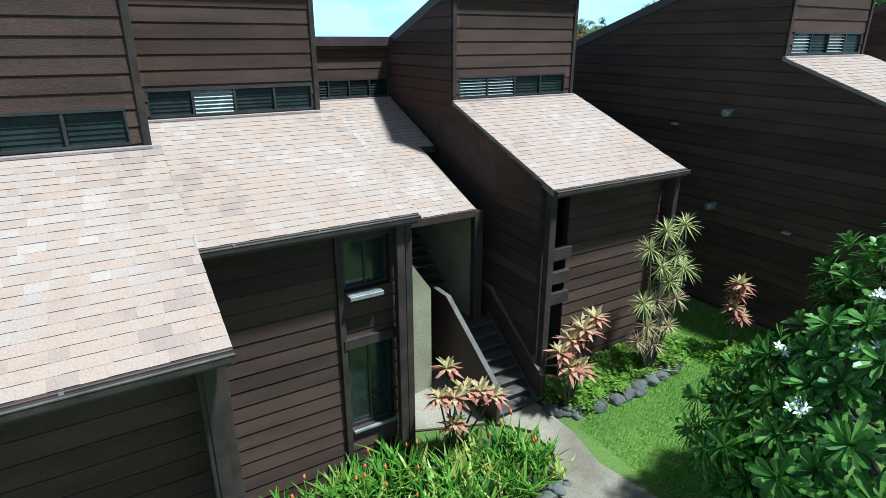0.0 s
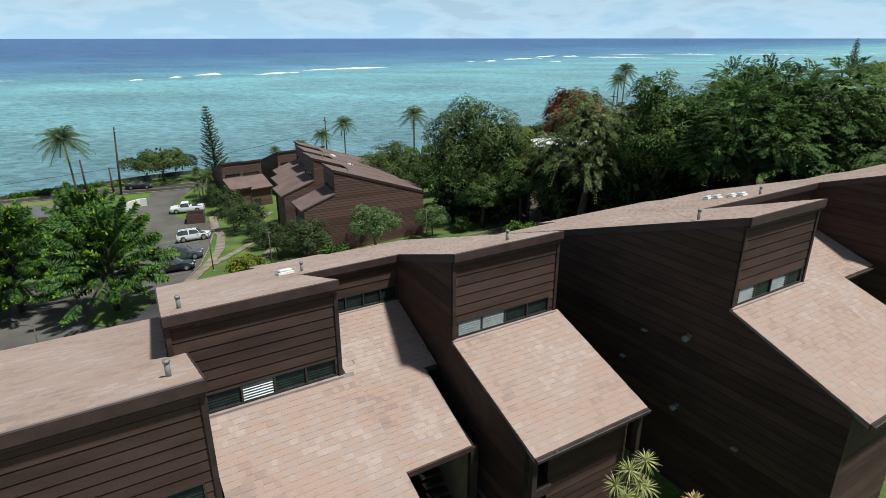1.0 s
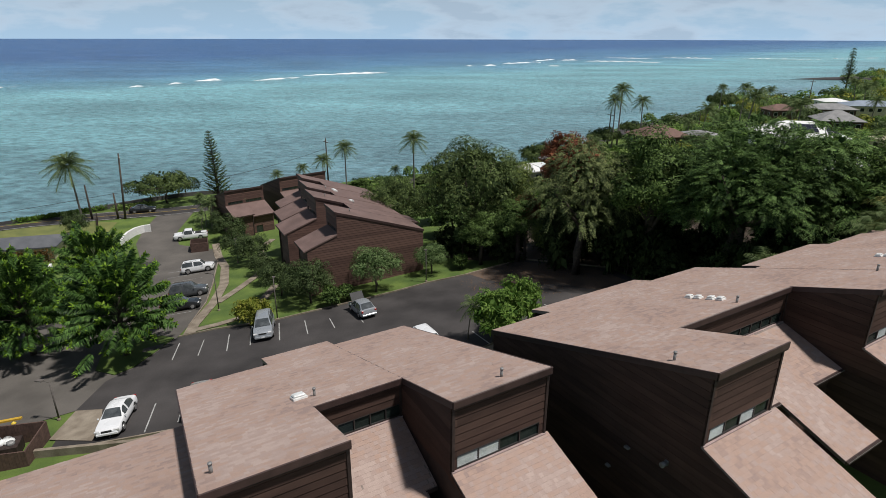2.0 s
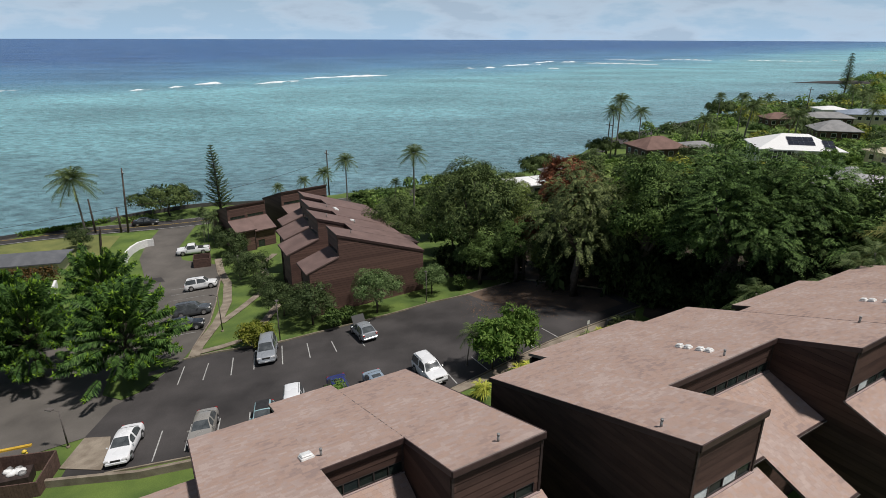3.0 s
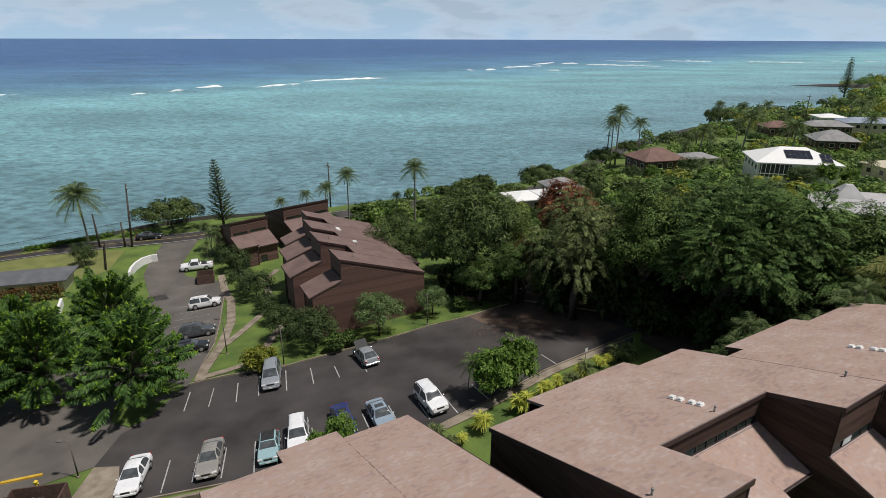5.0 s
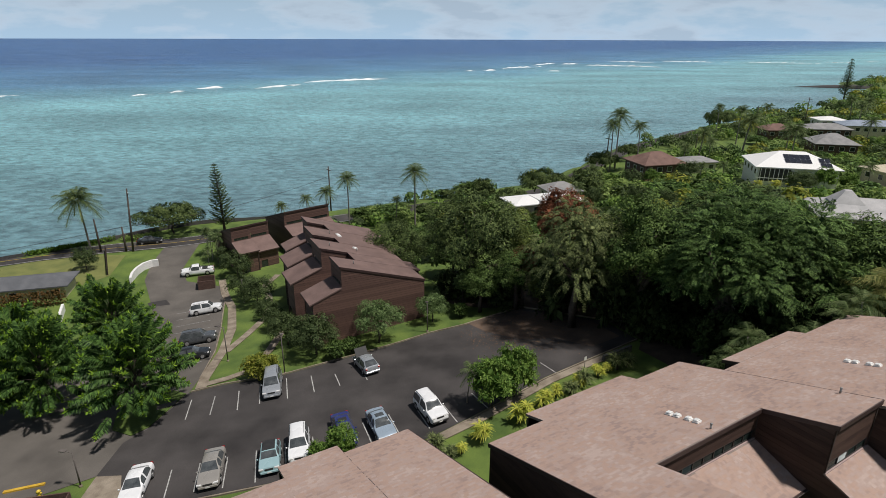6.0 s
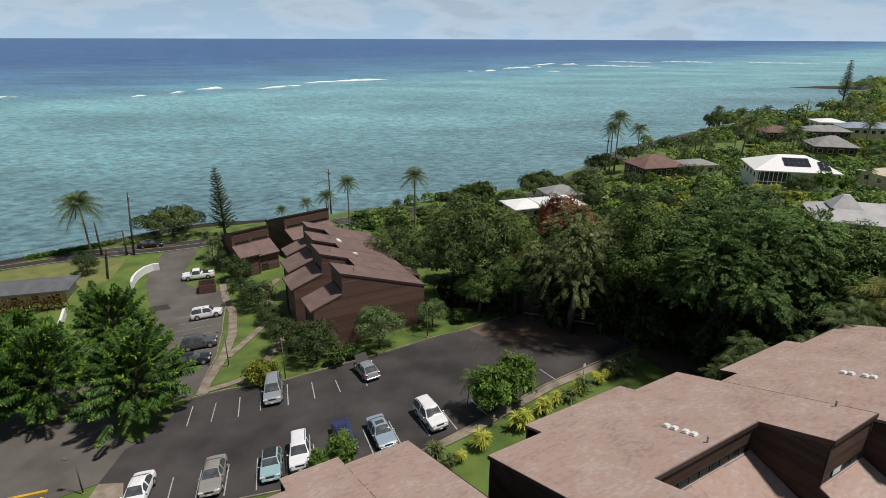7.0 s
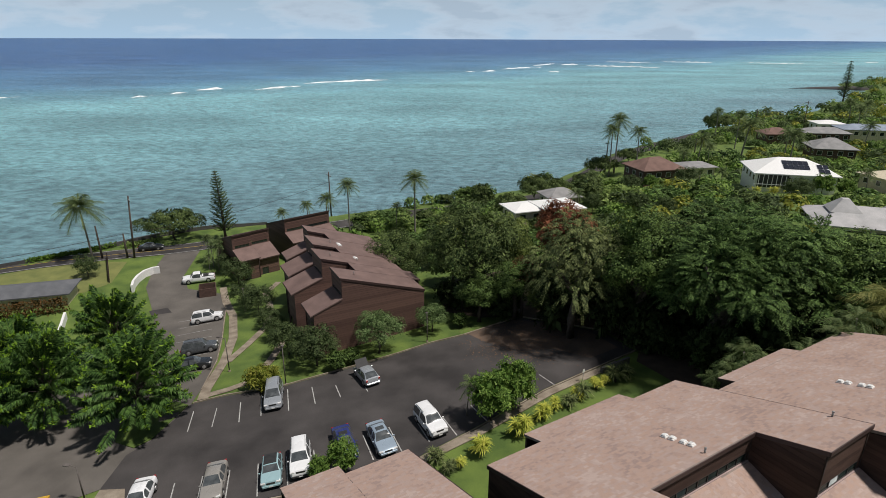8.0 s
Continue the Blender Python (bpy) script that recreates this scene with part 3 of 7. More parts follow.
def louvre(house, x0, x1, z0, z1, y, panes, tilts):
    """A strip of louvred windows in a front wall."""
    win = new("window")
    win.parent = house
    win["label"] = "strip of glass louvre windows in a dark frame"
    bm = bmesh.new()
    f = 0.04
    for lo, hi in (((x0, y - 0.03, z0), (x1, y + 0.08, z0 + f)), ((x0, y - 0.03, z1 - f), (x1, y + 0.08, z1))):
        add_box(bm, lo, hi)
    w = (x1 - x0) / panes
    for i in range(panes + 1):
        x = x0 + i * w
        a, b = max(x0, x - 0.022), min(x1, x + 0.022)
        add_box(bm, (a, y - 0.025, z0 + f), (b, y + 0.075, z1 - f))
    part("frame", bm, M_FRAME, win)
    rows = 6
    h = (z1 - z0 - 2 * f) / rows
    for i in range(panes):
        a, b = x0 + i * w + 0.03, x0 + (i + 1) * w - 0.03
        for k in range(rows):
            zc = z0 + f + (k + 0.5) * h
            t = radians(tilts[i % len(tilts)])
            dy, dz = math.cos(t) * h * 0.62, math.sin(t) * h * 0.62
            # the outer edge hangs lower
            p = [(a, y + 0.03 - dy, zc - dz), (b, y + 0.03 - dy, zc - dz), (b, y + 0.03 + dy, zc + dz), (a, y + 0.03 + dy, zc + dz)]
            v = p + [(q[0], q[1] + 0.004, q[2] - 0.006) for q in p]
            # flatter slats take the pale glass with the sky's reflection painted in
            raw("slat", v, [(0, 1, 2, 3), (7, 6, 5, 4), (0, 4, 5, 1), (1, 5, 6, 2), (2, 6, 7, 3), (3, 7, 4, 0)], M_LOUVRESKY if tilts[i % len(tilts)] < 50 else M_LOUVRE, win)


M_LOUVRE = surface("louvre_glass", [(0.014, 0.02, 0.018), (0.026, 0.034, 0.03)], 3, 0.22, 0.0, 10, spec=0.2)
# pale base colour stands for sky reflected in the more open slats
M_LOUVRESKY = surface("sky_sheen_louvre_glass", [(0.34, 0.37, 0.36), (0.46, 0.49, 0.48)], 3, 0.3, 0.0, 10, spec=0.5)
M_GLASS = surface("window_glass", [(0.015, 0.02, 0.02), (0.03, 0.036, 0.036)], 2, 0.06, 0.0, 10, spec=0.7)


def low_roof(house, x0, x1, yw, ye, zw, xcut=None):
    """The lower roof from the window wall down to the eave, with its gutter board."""
    ze = zw - SLF * (yw - ye)
    r = slope_slab("low_roof", house, x0, x1, ye, yw, ze, SLF, 0.14, M_ROOFDECK, "beige asphalt shingle lower roof")
    shingles("shingle", r, x0, x1, ye, yw, ze, SLF, xcut=xcut)
    box("eave_board", (x0, ye - 0.05, ze - 0.17), (x1, ye - 0.004, ze + 0.005), M_FASCIA, house)
    bm = bmesh.new()
    add_box(bm, (x0, ye - 0.12, ze - 0.035), (x1, ye - 0.052, ze - 0.02))
    add_box(bm, (x0, ye - 0.125, ze - 0.1), (x1, ye - 0.115, ze - 0.03))
    part("gutter", bm, M_TRIM, house)
    box("gutter_lip", (x0, ye - 0.132, ze - 0.028), (x1, ye - 0.112, ze - 0.008), M_TRIMLIGHT, house, "worn pale metal gutter rim", 0.004)
    for i in range(int((x1 - x0) / 1.3)):
        x = x0 + 0.65 + i * 1.3
        box("gutter_strap", (x - 0.02, ye - 0.11, ze - 0.012), (x + 0.02, ye + 0.03, ze + 0.004), M_TRIMLIGHT, house, "", 0)
    return ze


def upper_roof(house, x0, x1, yf, yb, zt, side_left=True, side_right=True):
    yo = yf - 0.12
    zo = zt + SL * 0.12
    r = slope_slab("upper_roof", house, x0, x1, yo, yb, zo, -SL, 0.16, M_ROOFDECK, "pinkish brown asphalt shingle roof")
    shingles("shingle", r, x0, x1, yo, yb, zo, -SL, wide=0.34, separate=0)
    box("fascia", (x0 - 0.02, yo - 0.05, zo - 0.24), (x1 + 0.02, yo - 0.003, zo + 0.012), M_FASCIA, house)
    box("fascia_cap", (x0 - 0.02, yo - 0.03, zo - 0.30), (x1 + 0.02, yo + 0.02, zo - 0.245), M_TRIM, house)
    for on, x, s in ((side_left, x0, -1), (side_right, x1, 1)):
        if on:
            a, b = (x - 0.045, x - 0.003) if s < 0 else (x + 0.003, x + 0.045)
            slope_slab("barge_board", house, a, b, yo, yb, zo + 0.01, -SL, 0.24, M_FASCIA)


def vent_pipe(house, x, y, zt, yf, h=0.28):
    z = zt - SL * (y - yf)
    rod("vent_pipe", [(x, y, z - 0.1), (x, y, z + h)], [0.05, 0.05], M_METAL, house, "short grey vent pipe", 10)
    rod("pipe_cap", [(x, y, z + h + 0.002), (x, y, z + h + 0.05)], [0.065, 0.06], M_METAL, house, "", 10)


def house_core(house, x0, x1, yf, yb, zt, zg, wins, tilts, low=None, ye=None, side_l=None, side_r=False, rl=True, rr=True, panes=4, zw=None, lap=(0.29, 0.0)):
    """One bay: clerestory wall with louvres, upper roof, lower roof, back and side walls."""
    zw = zw if zw is not None else zt - 2.70
    upper_roof(house, x0, x1, yf, yb, zt, rl, rr)
    wx0, wx1 = wins
    sided_wall("front_wall", house, [(x0, zw - 0.2), (x1, zw - 0.2), (x1, zt - 0.12), (x0, zt - 0.12)], front(yf), [(wx0, zw + 0.04, wx1, zw + 0.56)], step=lap[0], z0=(lap[1] or zw + 0.56) - lap[0] * 4)
    louvre(house, wx0, wx1, zw + 0.04, zw + 0.56, yf, panes, tilts)
    for x in (x0, x1 - 0.11):
        box("corner_board", (x, yf - 0.06, zw), (x + 0.11, yf - 0.036, zt - 0.2), M_TRIM, house)
    box("sill_flashing", (x0, yf - 0.1, zw - 0.03), (x1, yf - 0.001, zw + 0.02), M_FLASH, house)
    zb = zt - SL * (yb - yf)
    sided_wall("back_wall", house, [(x0, zg - 6), (x1, zg - 6), (x1, zb - 0.2), (x0, zb - 0.2)], back(yb - 0.15), boards=False)
    # near-black panels added behind the louvres, the room's dimness in their colour
    box("room_floor", (x0 + 0.15, yf + 0.16, zw - 0.28), (x1 - 0.15, yf + 1.6, zw - 0.2), M_INNERSHADE, house, bevel=0)
    box("room_back", (x0 + 0.15, yf + 1.5, zw - 0.2), (x1 - 0.15, yf + 1.58, zt - 0.75), M_INNERSHADE, house, bevel=0)
    if low:
        low_roof(house, low[0], low[1], yf - 0.002, ye, zw)


M_FLASH = surface("pink_flashing", [(0.3, 0.22, 0.21), (0.38, 0.29, 0.27)], 3, 0.7, 0.05, 30)


def left_wall(house, x, yf, yb, zt, zg_f, zg_b, ye=None, zw=None, yl=None):
    """The side wall that faces along the row, under both roofs."""
    zb = zt - SL * (yb - yf)
    poly = []
    if ye is not None:
        ze = zw - SLF * (yf - ye)
        y0 = ye + 0.35
        poly += [(y0, zg_f), (y0, ze + SLF * 0.35 - 0.08), (yf, zw - 0.08), (yf, zt - 0.2)]
    else:
        poly += [(yf, zg_f), (yf, zt - 0.2)]
    poly += [(yb - 0.2, zb - 0.14), (yb - 0.2, zg_b)]
    return sided_wall("side_wall", house, poly, left(x), z0=zg_b)


ZB = 9.87
house_a = thing("townhouse", HOUSE, "dark brown board-clad townhouse with beige shingle roofs", "house", "townhouses on the hillside")
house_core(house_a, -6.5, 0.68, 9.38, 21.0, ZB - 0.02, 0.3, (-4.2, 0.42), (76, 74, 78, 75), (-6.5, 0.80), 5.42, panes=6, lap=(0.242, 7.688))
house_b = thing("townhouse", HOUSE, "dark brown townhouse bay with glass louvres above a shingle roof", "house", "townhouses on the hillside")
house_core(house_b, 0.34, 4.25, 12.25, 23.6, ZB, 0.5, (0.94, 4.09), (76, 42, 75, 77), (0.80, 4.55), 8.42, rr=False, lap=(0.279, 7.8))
left_wall(house_b, 0.34, 12.25, 23.6, ZB, 6.0, -4.5)
house_s = thing("townhouse", HOUSE, "recessed stair bay with a lower shingle roof over the steps", "house", "townhouses on the hillside")
house_core(house_s, 4.25, 7.6, 15.95, 25.2, 8.64, 0.5, (4.45, 7.56), (75, 60, 74), None, None, rl=False, rr=False, panes=5, zw=7.0)
ze = 7.0 - 0.365 * (15.9 - 10.4)
rs = slope_slab("low_roof", house_s, 4.25, 7.12, 10.4, 15.9, ze, 0.365, 0.14, M_ROOFDECK, "beige asphalt shingle lower roof")
shingles("shingle", rs, 4.25, 7.6, 10.4, 15.9, ze, 0.365, xcut=lambda y: 7.12 if y < 13.05 else 7.58)
slope_slab("roof_corner", house_s, 7.12, 7.58, 13.1, 15.9, ze + 0.365 * 2.7, 0.365, 0.14, M_ROOFDECK)
box("eave_board", (4.6, 10.35, ze - 0.17), (7.14, 10.396, ze + 0.005), M_FASCIA, house_s)
box("eave_board", (7.12, 13.05, ze + 0.365 * 2.7 - 0.15), (7.58, 13.09, ze + 0.365 * 2.7 + 0.005), M_FASCIA, house_s)
house_c = thing("townhouse", HOUSE, "dark brown gable-end townhouse with louvres and a shingle porch roof", "house", "townhouses on the hillside")
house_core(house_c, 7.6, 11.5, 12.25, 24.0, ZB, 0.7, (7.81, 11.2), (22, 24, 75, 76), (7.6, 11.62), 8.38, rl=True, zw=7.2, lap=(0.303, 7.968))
left_wall(house_c, 7.6, 12.25, 24.0, ZB, 0.3, -4.5, 8.38, 7.2)
ZD = 10.9
house_d = thing("townhouse", HOUSE, "dark brown end townhouse with a long windowless board-clad side", "house", "townhouses on the hillside")
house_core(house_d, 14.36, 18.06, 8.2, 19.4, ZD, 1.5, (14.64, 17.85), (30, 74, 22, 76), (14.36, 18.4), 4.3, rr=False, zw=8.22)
left_wall(house_d, 14.36, 8.2, 19.4, ZD, 0.9, -4.0, 4.3, 8.22)
house_r = thing("townhouse", HOUSE, "wide recessed townhouse bay with a strip of louvres", "house", "townhouses on the hillside")
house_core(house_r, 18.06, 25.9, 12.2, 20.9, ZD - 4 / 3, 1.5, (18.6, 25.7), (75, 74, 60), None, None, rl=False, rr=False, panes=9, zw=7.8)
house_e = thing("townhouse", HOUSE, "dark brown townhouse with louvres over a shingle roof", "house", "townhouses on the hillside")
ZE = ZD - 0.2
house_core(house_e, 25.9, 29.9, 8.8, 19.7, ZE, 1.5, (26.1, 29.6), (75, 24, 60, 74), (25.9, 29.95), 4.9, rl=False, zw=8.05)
left_wall(house_e, 25.9, 8.8, 19.7, ZE, 0.9, -4.0, 4.9, 8.05)
slope_slab("barge_board", house_e, 25.855, 25.897, 8.68, 12.15, ZE + 0.05, -SL, 0.24, M_FASCIA)
low_roof(house_r, 18.1, 21.08, 12.15, 9.3, 7.8)
low_roof(house_r, 21.08, 23.55, 12.15, 6.65, 7.8)
low_roof(house_r, 23.55, 25.86, 12.15, 9.3, 7.8)
house_f = thing("townhouse", HOUSE, "dark brown end townhouse under a wide shingle roof", "house", "townhouses on the hillside")
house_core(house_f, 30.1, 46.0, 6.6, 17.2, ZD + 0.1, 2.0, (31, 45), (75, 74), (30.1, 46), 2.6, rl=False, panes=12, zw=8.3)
left_wall(house_f, 30.1, 6.6, 17.2, ZD + 0.1, 2.0, -4.0, 2.6, 8.3)
zf_ = ZD + 0.1 - SL * (17.2 - 6.6)
for xa, xb, yb_ in ((32.6, 40.3, 18.4),):
    r = slope_slab("back_roof", house_f, xa, xb, 17.2, yb_, zf_, -SL, 0.16, M_ROOFDECK, "pinkish brown asphalt shingle roof")
    shingles("shingle", r, xa, xb, 17.2, yb_, zf_, -SL, separate=0)
    slope_slab("barge_board", house_f, xa - 0.045, xa - 0.003, 17.2, yb_, zf_ + 0.01, -SL, 0.24, M_FASCIA)
    sided_wall("back_wall", house_f, [(xa + 0.1, -6), (xb - 0.1, -6), (xb - 0.1, zf_ - 0.62), (xa + 0.1, zf_ - 0.62)], back(yb_ - 0.2), boards=False)
    sided_wall("side_wall", house_f, [(17.05, -4), (yb_ - 0.2, -4), (yb_ - 0.2, zf_ - 0.6), (17.05, zf_ - 0.2)], left(xa + 0.1), boards=False)
for h, x, y, zt, yf in ((house_b, 0.75, 13.2, ZB, 12.25), (house_s, 4.6, 16.9, 8.64, 15.95), (house_c, 9.9, 12.8, ZB, 12.25), (house_d, 14.72, 9.85, ZD, 8.2), (house_r, 22.4, 12.5, ZD - 4 / 3, 12.2), (house_e, 29.7, 10.4, ZE, 8.8), (house_a, 0.2, 10.2, ZB, 9.38)):
    vent_pipe(h, x, y, zt, yf)


# ---- lower fronts, porch posts and the stair ----
def plain_window(house, x0, x1, z0, z1, y, label="dark glazed window in a painted frame", bars=1):
    win = new("window")
    win.parent = house
    win["label"] = label
    bm = bmesh.new()
    f = 0.055
    for lo, hi in (((x0, y - 0.03, z0), (x1, y + 0.06, z0 + f)), ((x0, y - 0.03, z1 - f), (x1, y + 0.06, z1)), ((x0, y - 0.03, z0 + f), (x0 + f, y + 0.06, z1 - f)), ((x1 - f, y - 0.03, z0 + f), (x1, y + 0.06, z1 - f))):
        add_box(bm, lo, hi)
    for i in range(bars):
        x = x0 + (i + 1) * (x1 - x0) / (bars + 1)
        add_box(bm, (x - 0.02, y - 0.02, z0 + f), (x + 0.02, y + 0.05, z1 - f))
    part("frame", bm, M_FRAME, win)
    box("pane", (x0 + f, y + 0.005, z0 + f), (x1 - f, y + 0.015, z1 - f), M_GLASS, win, bevel=0)
    return win


# house b: board wall under the eave, recessed balcony above a garden door
zf = 0.1
sided_wall("lower_wall", house_b, [(0.9, zf), (4.5, zf), (4.5, 5.7), (0.9, 5.7)], front(8.9), [(3.28, 1.45, 4.2, 3.25), (3.28, 4.38, 4.2, 5.34)], z0=zf)
plain_window(house_b, 3.3, 4.18, 1.47, 3.23, 9.0, "dark garden door with a pale sill", 1)
plain_window(house_b, 3.3, 4.18, 4.4, 5.32, 9.0, "dark upper window behind a ledge", 1)
box("ledge", (3.3, 8.62, 4.3), (3.95, 8.86, 4.38), M_METAL, house_b, "small pale metal ledge")
box("door_head", (3.2, 8.78, 3.28), (4.25, 8.862, 3.48), M_TRIM, house_b)
box("sill", (3.3, 8.8, 1.40), (4.2, 8.86, 1.46), M_METAL, house_b)
for x0, x1, y0, y1 in ((4.14, 4.3, 8.45, 8.6), (4.33, 4.47, 8.5, 8.64), (3.14, 3.26, 8.8, 8.862)):
    box("post", (x0, y0, zf), (x1, y1, 5.66), M_TRIM, house_b, "tall dark stained timber post", 0.01)
sided_wall("stair_side_wall", house_b, [(8.9, zf), (15.9, zf), (15.9, 7.5), (12.25, 6.9), (8.9, 5.7)], lambda a, z, o: (4.45 + o, a, z), boards=False)
# house a
sided_wall("lower_wall", house_a, [(-6.5, -0.5), (0.6, -0.5), (0.6, 5.5), (-6.5, 5.5)], front(6.5), z0=-0.5)
sided_wall("end_wall", house_a, [(5.8, -0.5), (12, -0.5), (12, 7.9), (9.4, 6.9), (5.8, 5.6)], lambda a, z, o: (0.66 + o, a, z), boards=False)
for x0, x1, y0, y1 in ((0.46, 0.6, 5.82, 5.97), (0.63, 0.78, 5.88, 6.02)):
    box("post", (x0, y0, -0.4), (x1, y1, 5.6), M_TRIM, house_a, "tall dark stained timber post", 0.01)
# house c: slotted balcony recess and board front
sided_wall("lower_wall", house_c, [(7.75, 0.3), (11.45, 0.3), (11.45, 5.75), (7.75, 5.75)], front(8.85), [(7.86, 1.0, 8.5, 5.6)], z0=0.3)
for z in (3.05, 3.55, 4.1):
    box("balcony_rail", (7.86, 8.66, z), (8.5, 8.80, z + 0.28), M_TRIM, house_c, "plain board balcony rail")
for x0, x1 in ((7.63, 7.8), (11.42, 11.58)):
    box("post", (x0, 8.45, 0.3), (x1, 8.62, 5.72), M_TRIM, house_c, "tall dark stained timber post", 0.01)
# shade of the balcony recess painted on a dark back panel
box("recess_back", (7.8, 9.9, 0.3), (8.6, 9.98, 5.7), M_INNERSHADE, house_c, bevel=0)
# lower fronts further along the row
for h, x0, x1, y, z1 in ((house_d, 14.5, 18.3, 4.8, 6.8), (house_e, 26.0, 29.8, 5.4, 6.6), (house_r, 18.6, 25.9, 9.7, 6.65), (house_f, 30.3, 46, 3.1, 6.8)):
    sided_wall("lower_wall", h, [(x0, 0.9), (x1, 0.9), (x1, z1), (x0, z1)], front(y), z0=0.9, boards=(h is not house_f))
for h, x in ((house_d, 17.95), (house_e, 29.75), (house_c, 11.4), (house_a, -6.5)):
    sided_wall("party_wall", h, [(9.0, 0.5), (12.3, 0.5), (12.3, 6.8), (9.0, 5.5)] if h is house_c else [(8.4, 0.8), (18.5, 0.8), (18.5, 6.9), (8.4, 7.6)], lambda a, z, o, x=x: (x + o, a, z), boards=False)
# wall lamps and vents on the long side of house d
for y, z, big in ((9.25, 6.82, 1), (9.3, 4.3, 1), (10.85, 6.35, 0), (7.2, 4.1, 0), (11.6, 5.0, 0)):
    bm = bmesh.new()
    if big:
        bmesh.ops.create_cone(bm, cap_ends=True, segments=14, radius1=0.1, radius2=0.085, depth=0.24, matrix=pose(14.18, y, z, 0, 90, 0))
        add_box(bm, (14.3, y - 0.07, z - 0.09), (14.335, y + 0.07, z + 0.09))
    else:
        add_box(bm, (14.18, y - 0.1, z - 0.03), (14.33, y + 0.1, z + 0.035), bevel=0.01)
    part("wall_vent", bm, M_METAL, house_d, "grey sheet metal wall vent", True)
# the party walls of the first row stand a little askew behind the ridge
def askew(house, y0, k):
    for ob in house.children_recursive:
        if ob.type == "MESH" and ob.location.length < 1e-6:
            for v in ob.data.vertices:
                v.co.x += k * max(0.0, v.co.y - y0)


for h in (house_b, house_s, house_c):
    askew(h, 12.6, 0.042)
# skylights and roof hatches
M_SKYL = surface("skylight_dome", [(0.66, 0.66, 0.64), (0.8, 0.8, 0.78)], 3, 0.4, 0, 10)


def skylight(house, x, y, zt, yf, s=0.3):
    z = zt - SL * (y - yf)
    bm = bmesh.new()
    m = pose(x, y, z, -18.4, 0, 0)
    add_box(bm, (-s, -s, -0.02), (s, s, 0.09), m, 0.015)
    add_box(bm, (-s * 0.85, -s * 0.85, 0.092), (s * 0.85, s * 0.85, 0.17), m, 0.06)
    part("skylight", bm, M_SKYL, house, "small pale domed skylight")


skylight(house_s, 4.3, 17.2, 8.64, 15.95, 0.26)
for y in (14.95, 14.5, 13.85, 13.4):
    skylight(house_r, 22.68, y, ZD - 4 / 3, 12.2, 0.17)
for y in (12.6, 12.2, 11.5, 11.1):
    skylight(house_f, 35.6, y, ZD + 0.1, 6.6, 0.17)
for x, y in ((20.7, 11.0), (20.9, 10.5)):
    z = 7.8 - SLF * (12.15 - y)
    box("skylight", (x - 0.14, y - 0.14, z), (x + 0.14, y + 0.14, z + 0.16), M_SKYL, house_r, "small pale domed skylight", 0.04)

# the stair climbs between two solid board rails
stair = thing("outdoor_stair", HOUSE @ pose(7.0, 8.39, 0.78, 0, 0, 0), "dark timber outdoor stair between solid sloped board rails", "stairs")
RISE, GO, N, HW = 0.172, 0.254, 8, 0.555
for i in range(N):
    box("tread", (-HW, i * GO - 0.02, (i + 1) * RISE - 0.05), (HW, (i + 1) * GO + 0.03, (i + 1) * RISE), M_STAIR, stair, "", 0.012)
    box("riser", (-HW, i * GO + 0.02, i * RISE), (HW, i * GO + 0.035, (i + 1) * RISE - 0.052), M_FASCIA, stair, "", 0)
top = N * RISE
box("landing", (-HW, N * GO + 0.035, top - 0.08), (HW, N * GO + 0.9, top), M_STAIR, stair)
for i in range(12):
    box("tread", (-HW, N * GO + 0.9 + i * 0.24, top + (i + 1) * 0.175 - 0.05), (HW - 0.15, N * GO + 1.17 + i * 0.24, top + (i + 1) * 0.175), M_STAIR, stair, "", 0.012)
rail_run, rail_rise = N * GO, N * RISE
for x in (-HW - 0.08, HW):
    side = [(-0.05, -0.05), (-0.05, 0.78), (rail_run, 0.78 + rail_rise), (rail_run + 0.84, 0.78 + rail_rise), (rail_run + 0.84, top - 0.9), (0.35, -0.05)]
    v, f = prism(side, lambda a, z, o, x=x: (x + o, a, z), 0.08)
    fix(raw("rail_panel", v, f, M_FASCIA, stair, "solid dark board rail panel"))
    cap = [(-0.07, 0.785), (-0.07, 0.825), (rail_run - 0.01, 0.83 + rail_rise), (rail_run + 0.86, 0.83 + rail_rise), (rail_run + 0.86, 0.785 + rail_rise), (rail_run, 0.785 + rail_rise)]
    v, f = prism(cap, lambda a, z, o, x=x: (x - 0.02 + o, a, z), 0.12)
    fix(raw("rail_cap", v, f, M_TRIMLIGHT, stair, "weathered grey rail cap"))
    v, f = prism([(0.0, 0.0), (0.0, 0.16), (rail_run, rail_rise + 0.16), (rail_run, rail_rise)], lambda a, z, o, x=x: ((x + 0.081 if x < 0 else x - 0.036) + o, a, z), 0.035)
    fix(raw("stringer", v, f, M_STAIR, stair, "worn grey stair stringer"))
# plaster walls of the stairwell
sided_wall("stair_wall_plaster", house_s, [(10.4, 0.4), (14.5, 0.4), (14.5, 5.9), (10.4, 4.85)], left(7.14), boards=False).data.materials[0] = M_PLASTER
v, f = prism([(4.6, 0.4), (5.9, 0.4), (5.9, 3.3), (5.35, 4.1), (4.6, 4.9)], front(10.45), 0.1)
fix(raw("stair_wall_plaster", v, f, M_PLASTER, house_s, "cream plaster stair wall"))
box("post", (7.06, 10.34, 0.5), (7.3, 10.5, 4.95), M_TRIM, house_s, "dark timber porch post")


# ---- paths, kerbs, stall lines and other works on the ground ----
def at(x, y, turn=0.0, dz=0.0):
    return pose(x, y, height(x, y) + dz, 0, 0, turn)


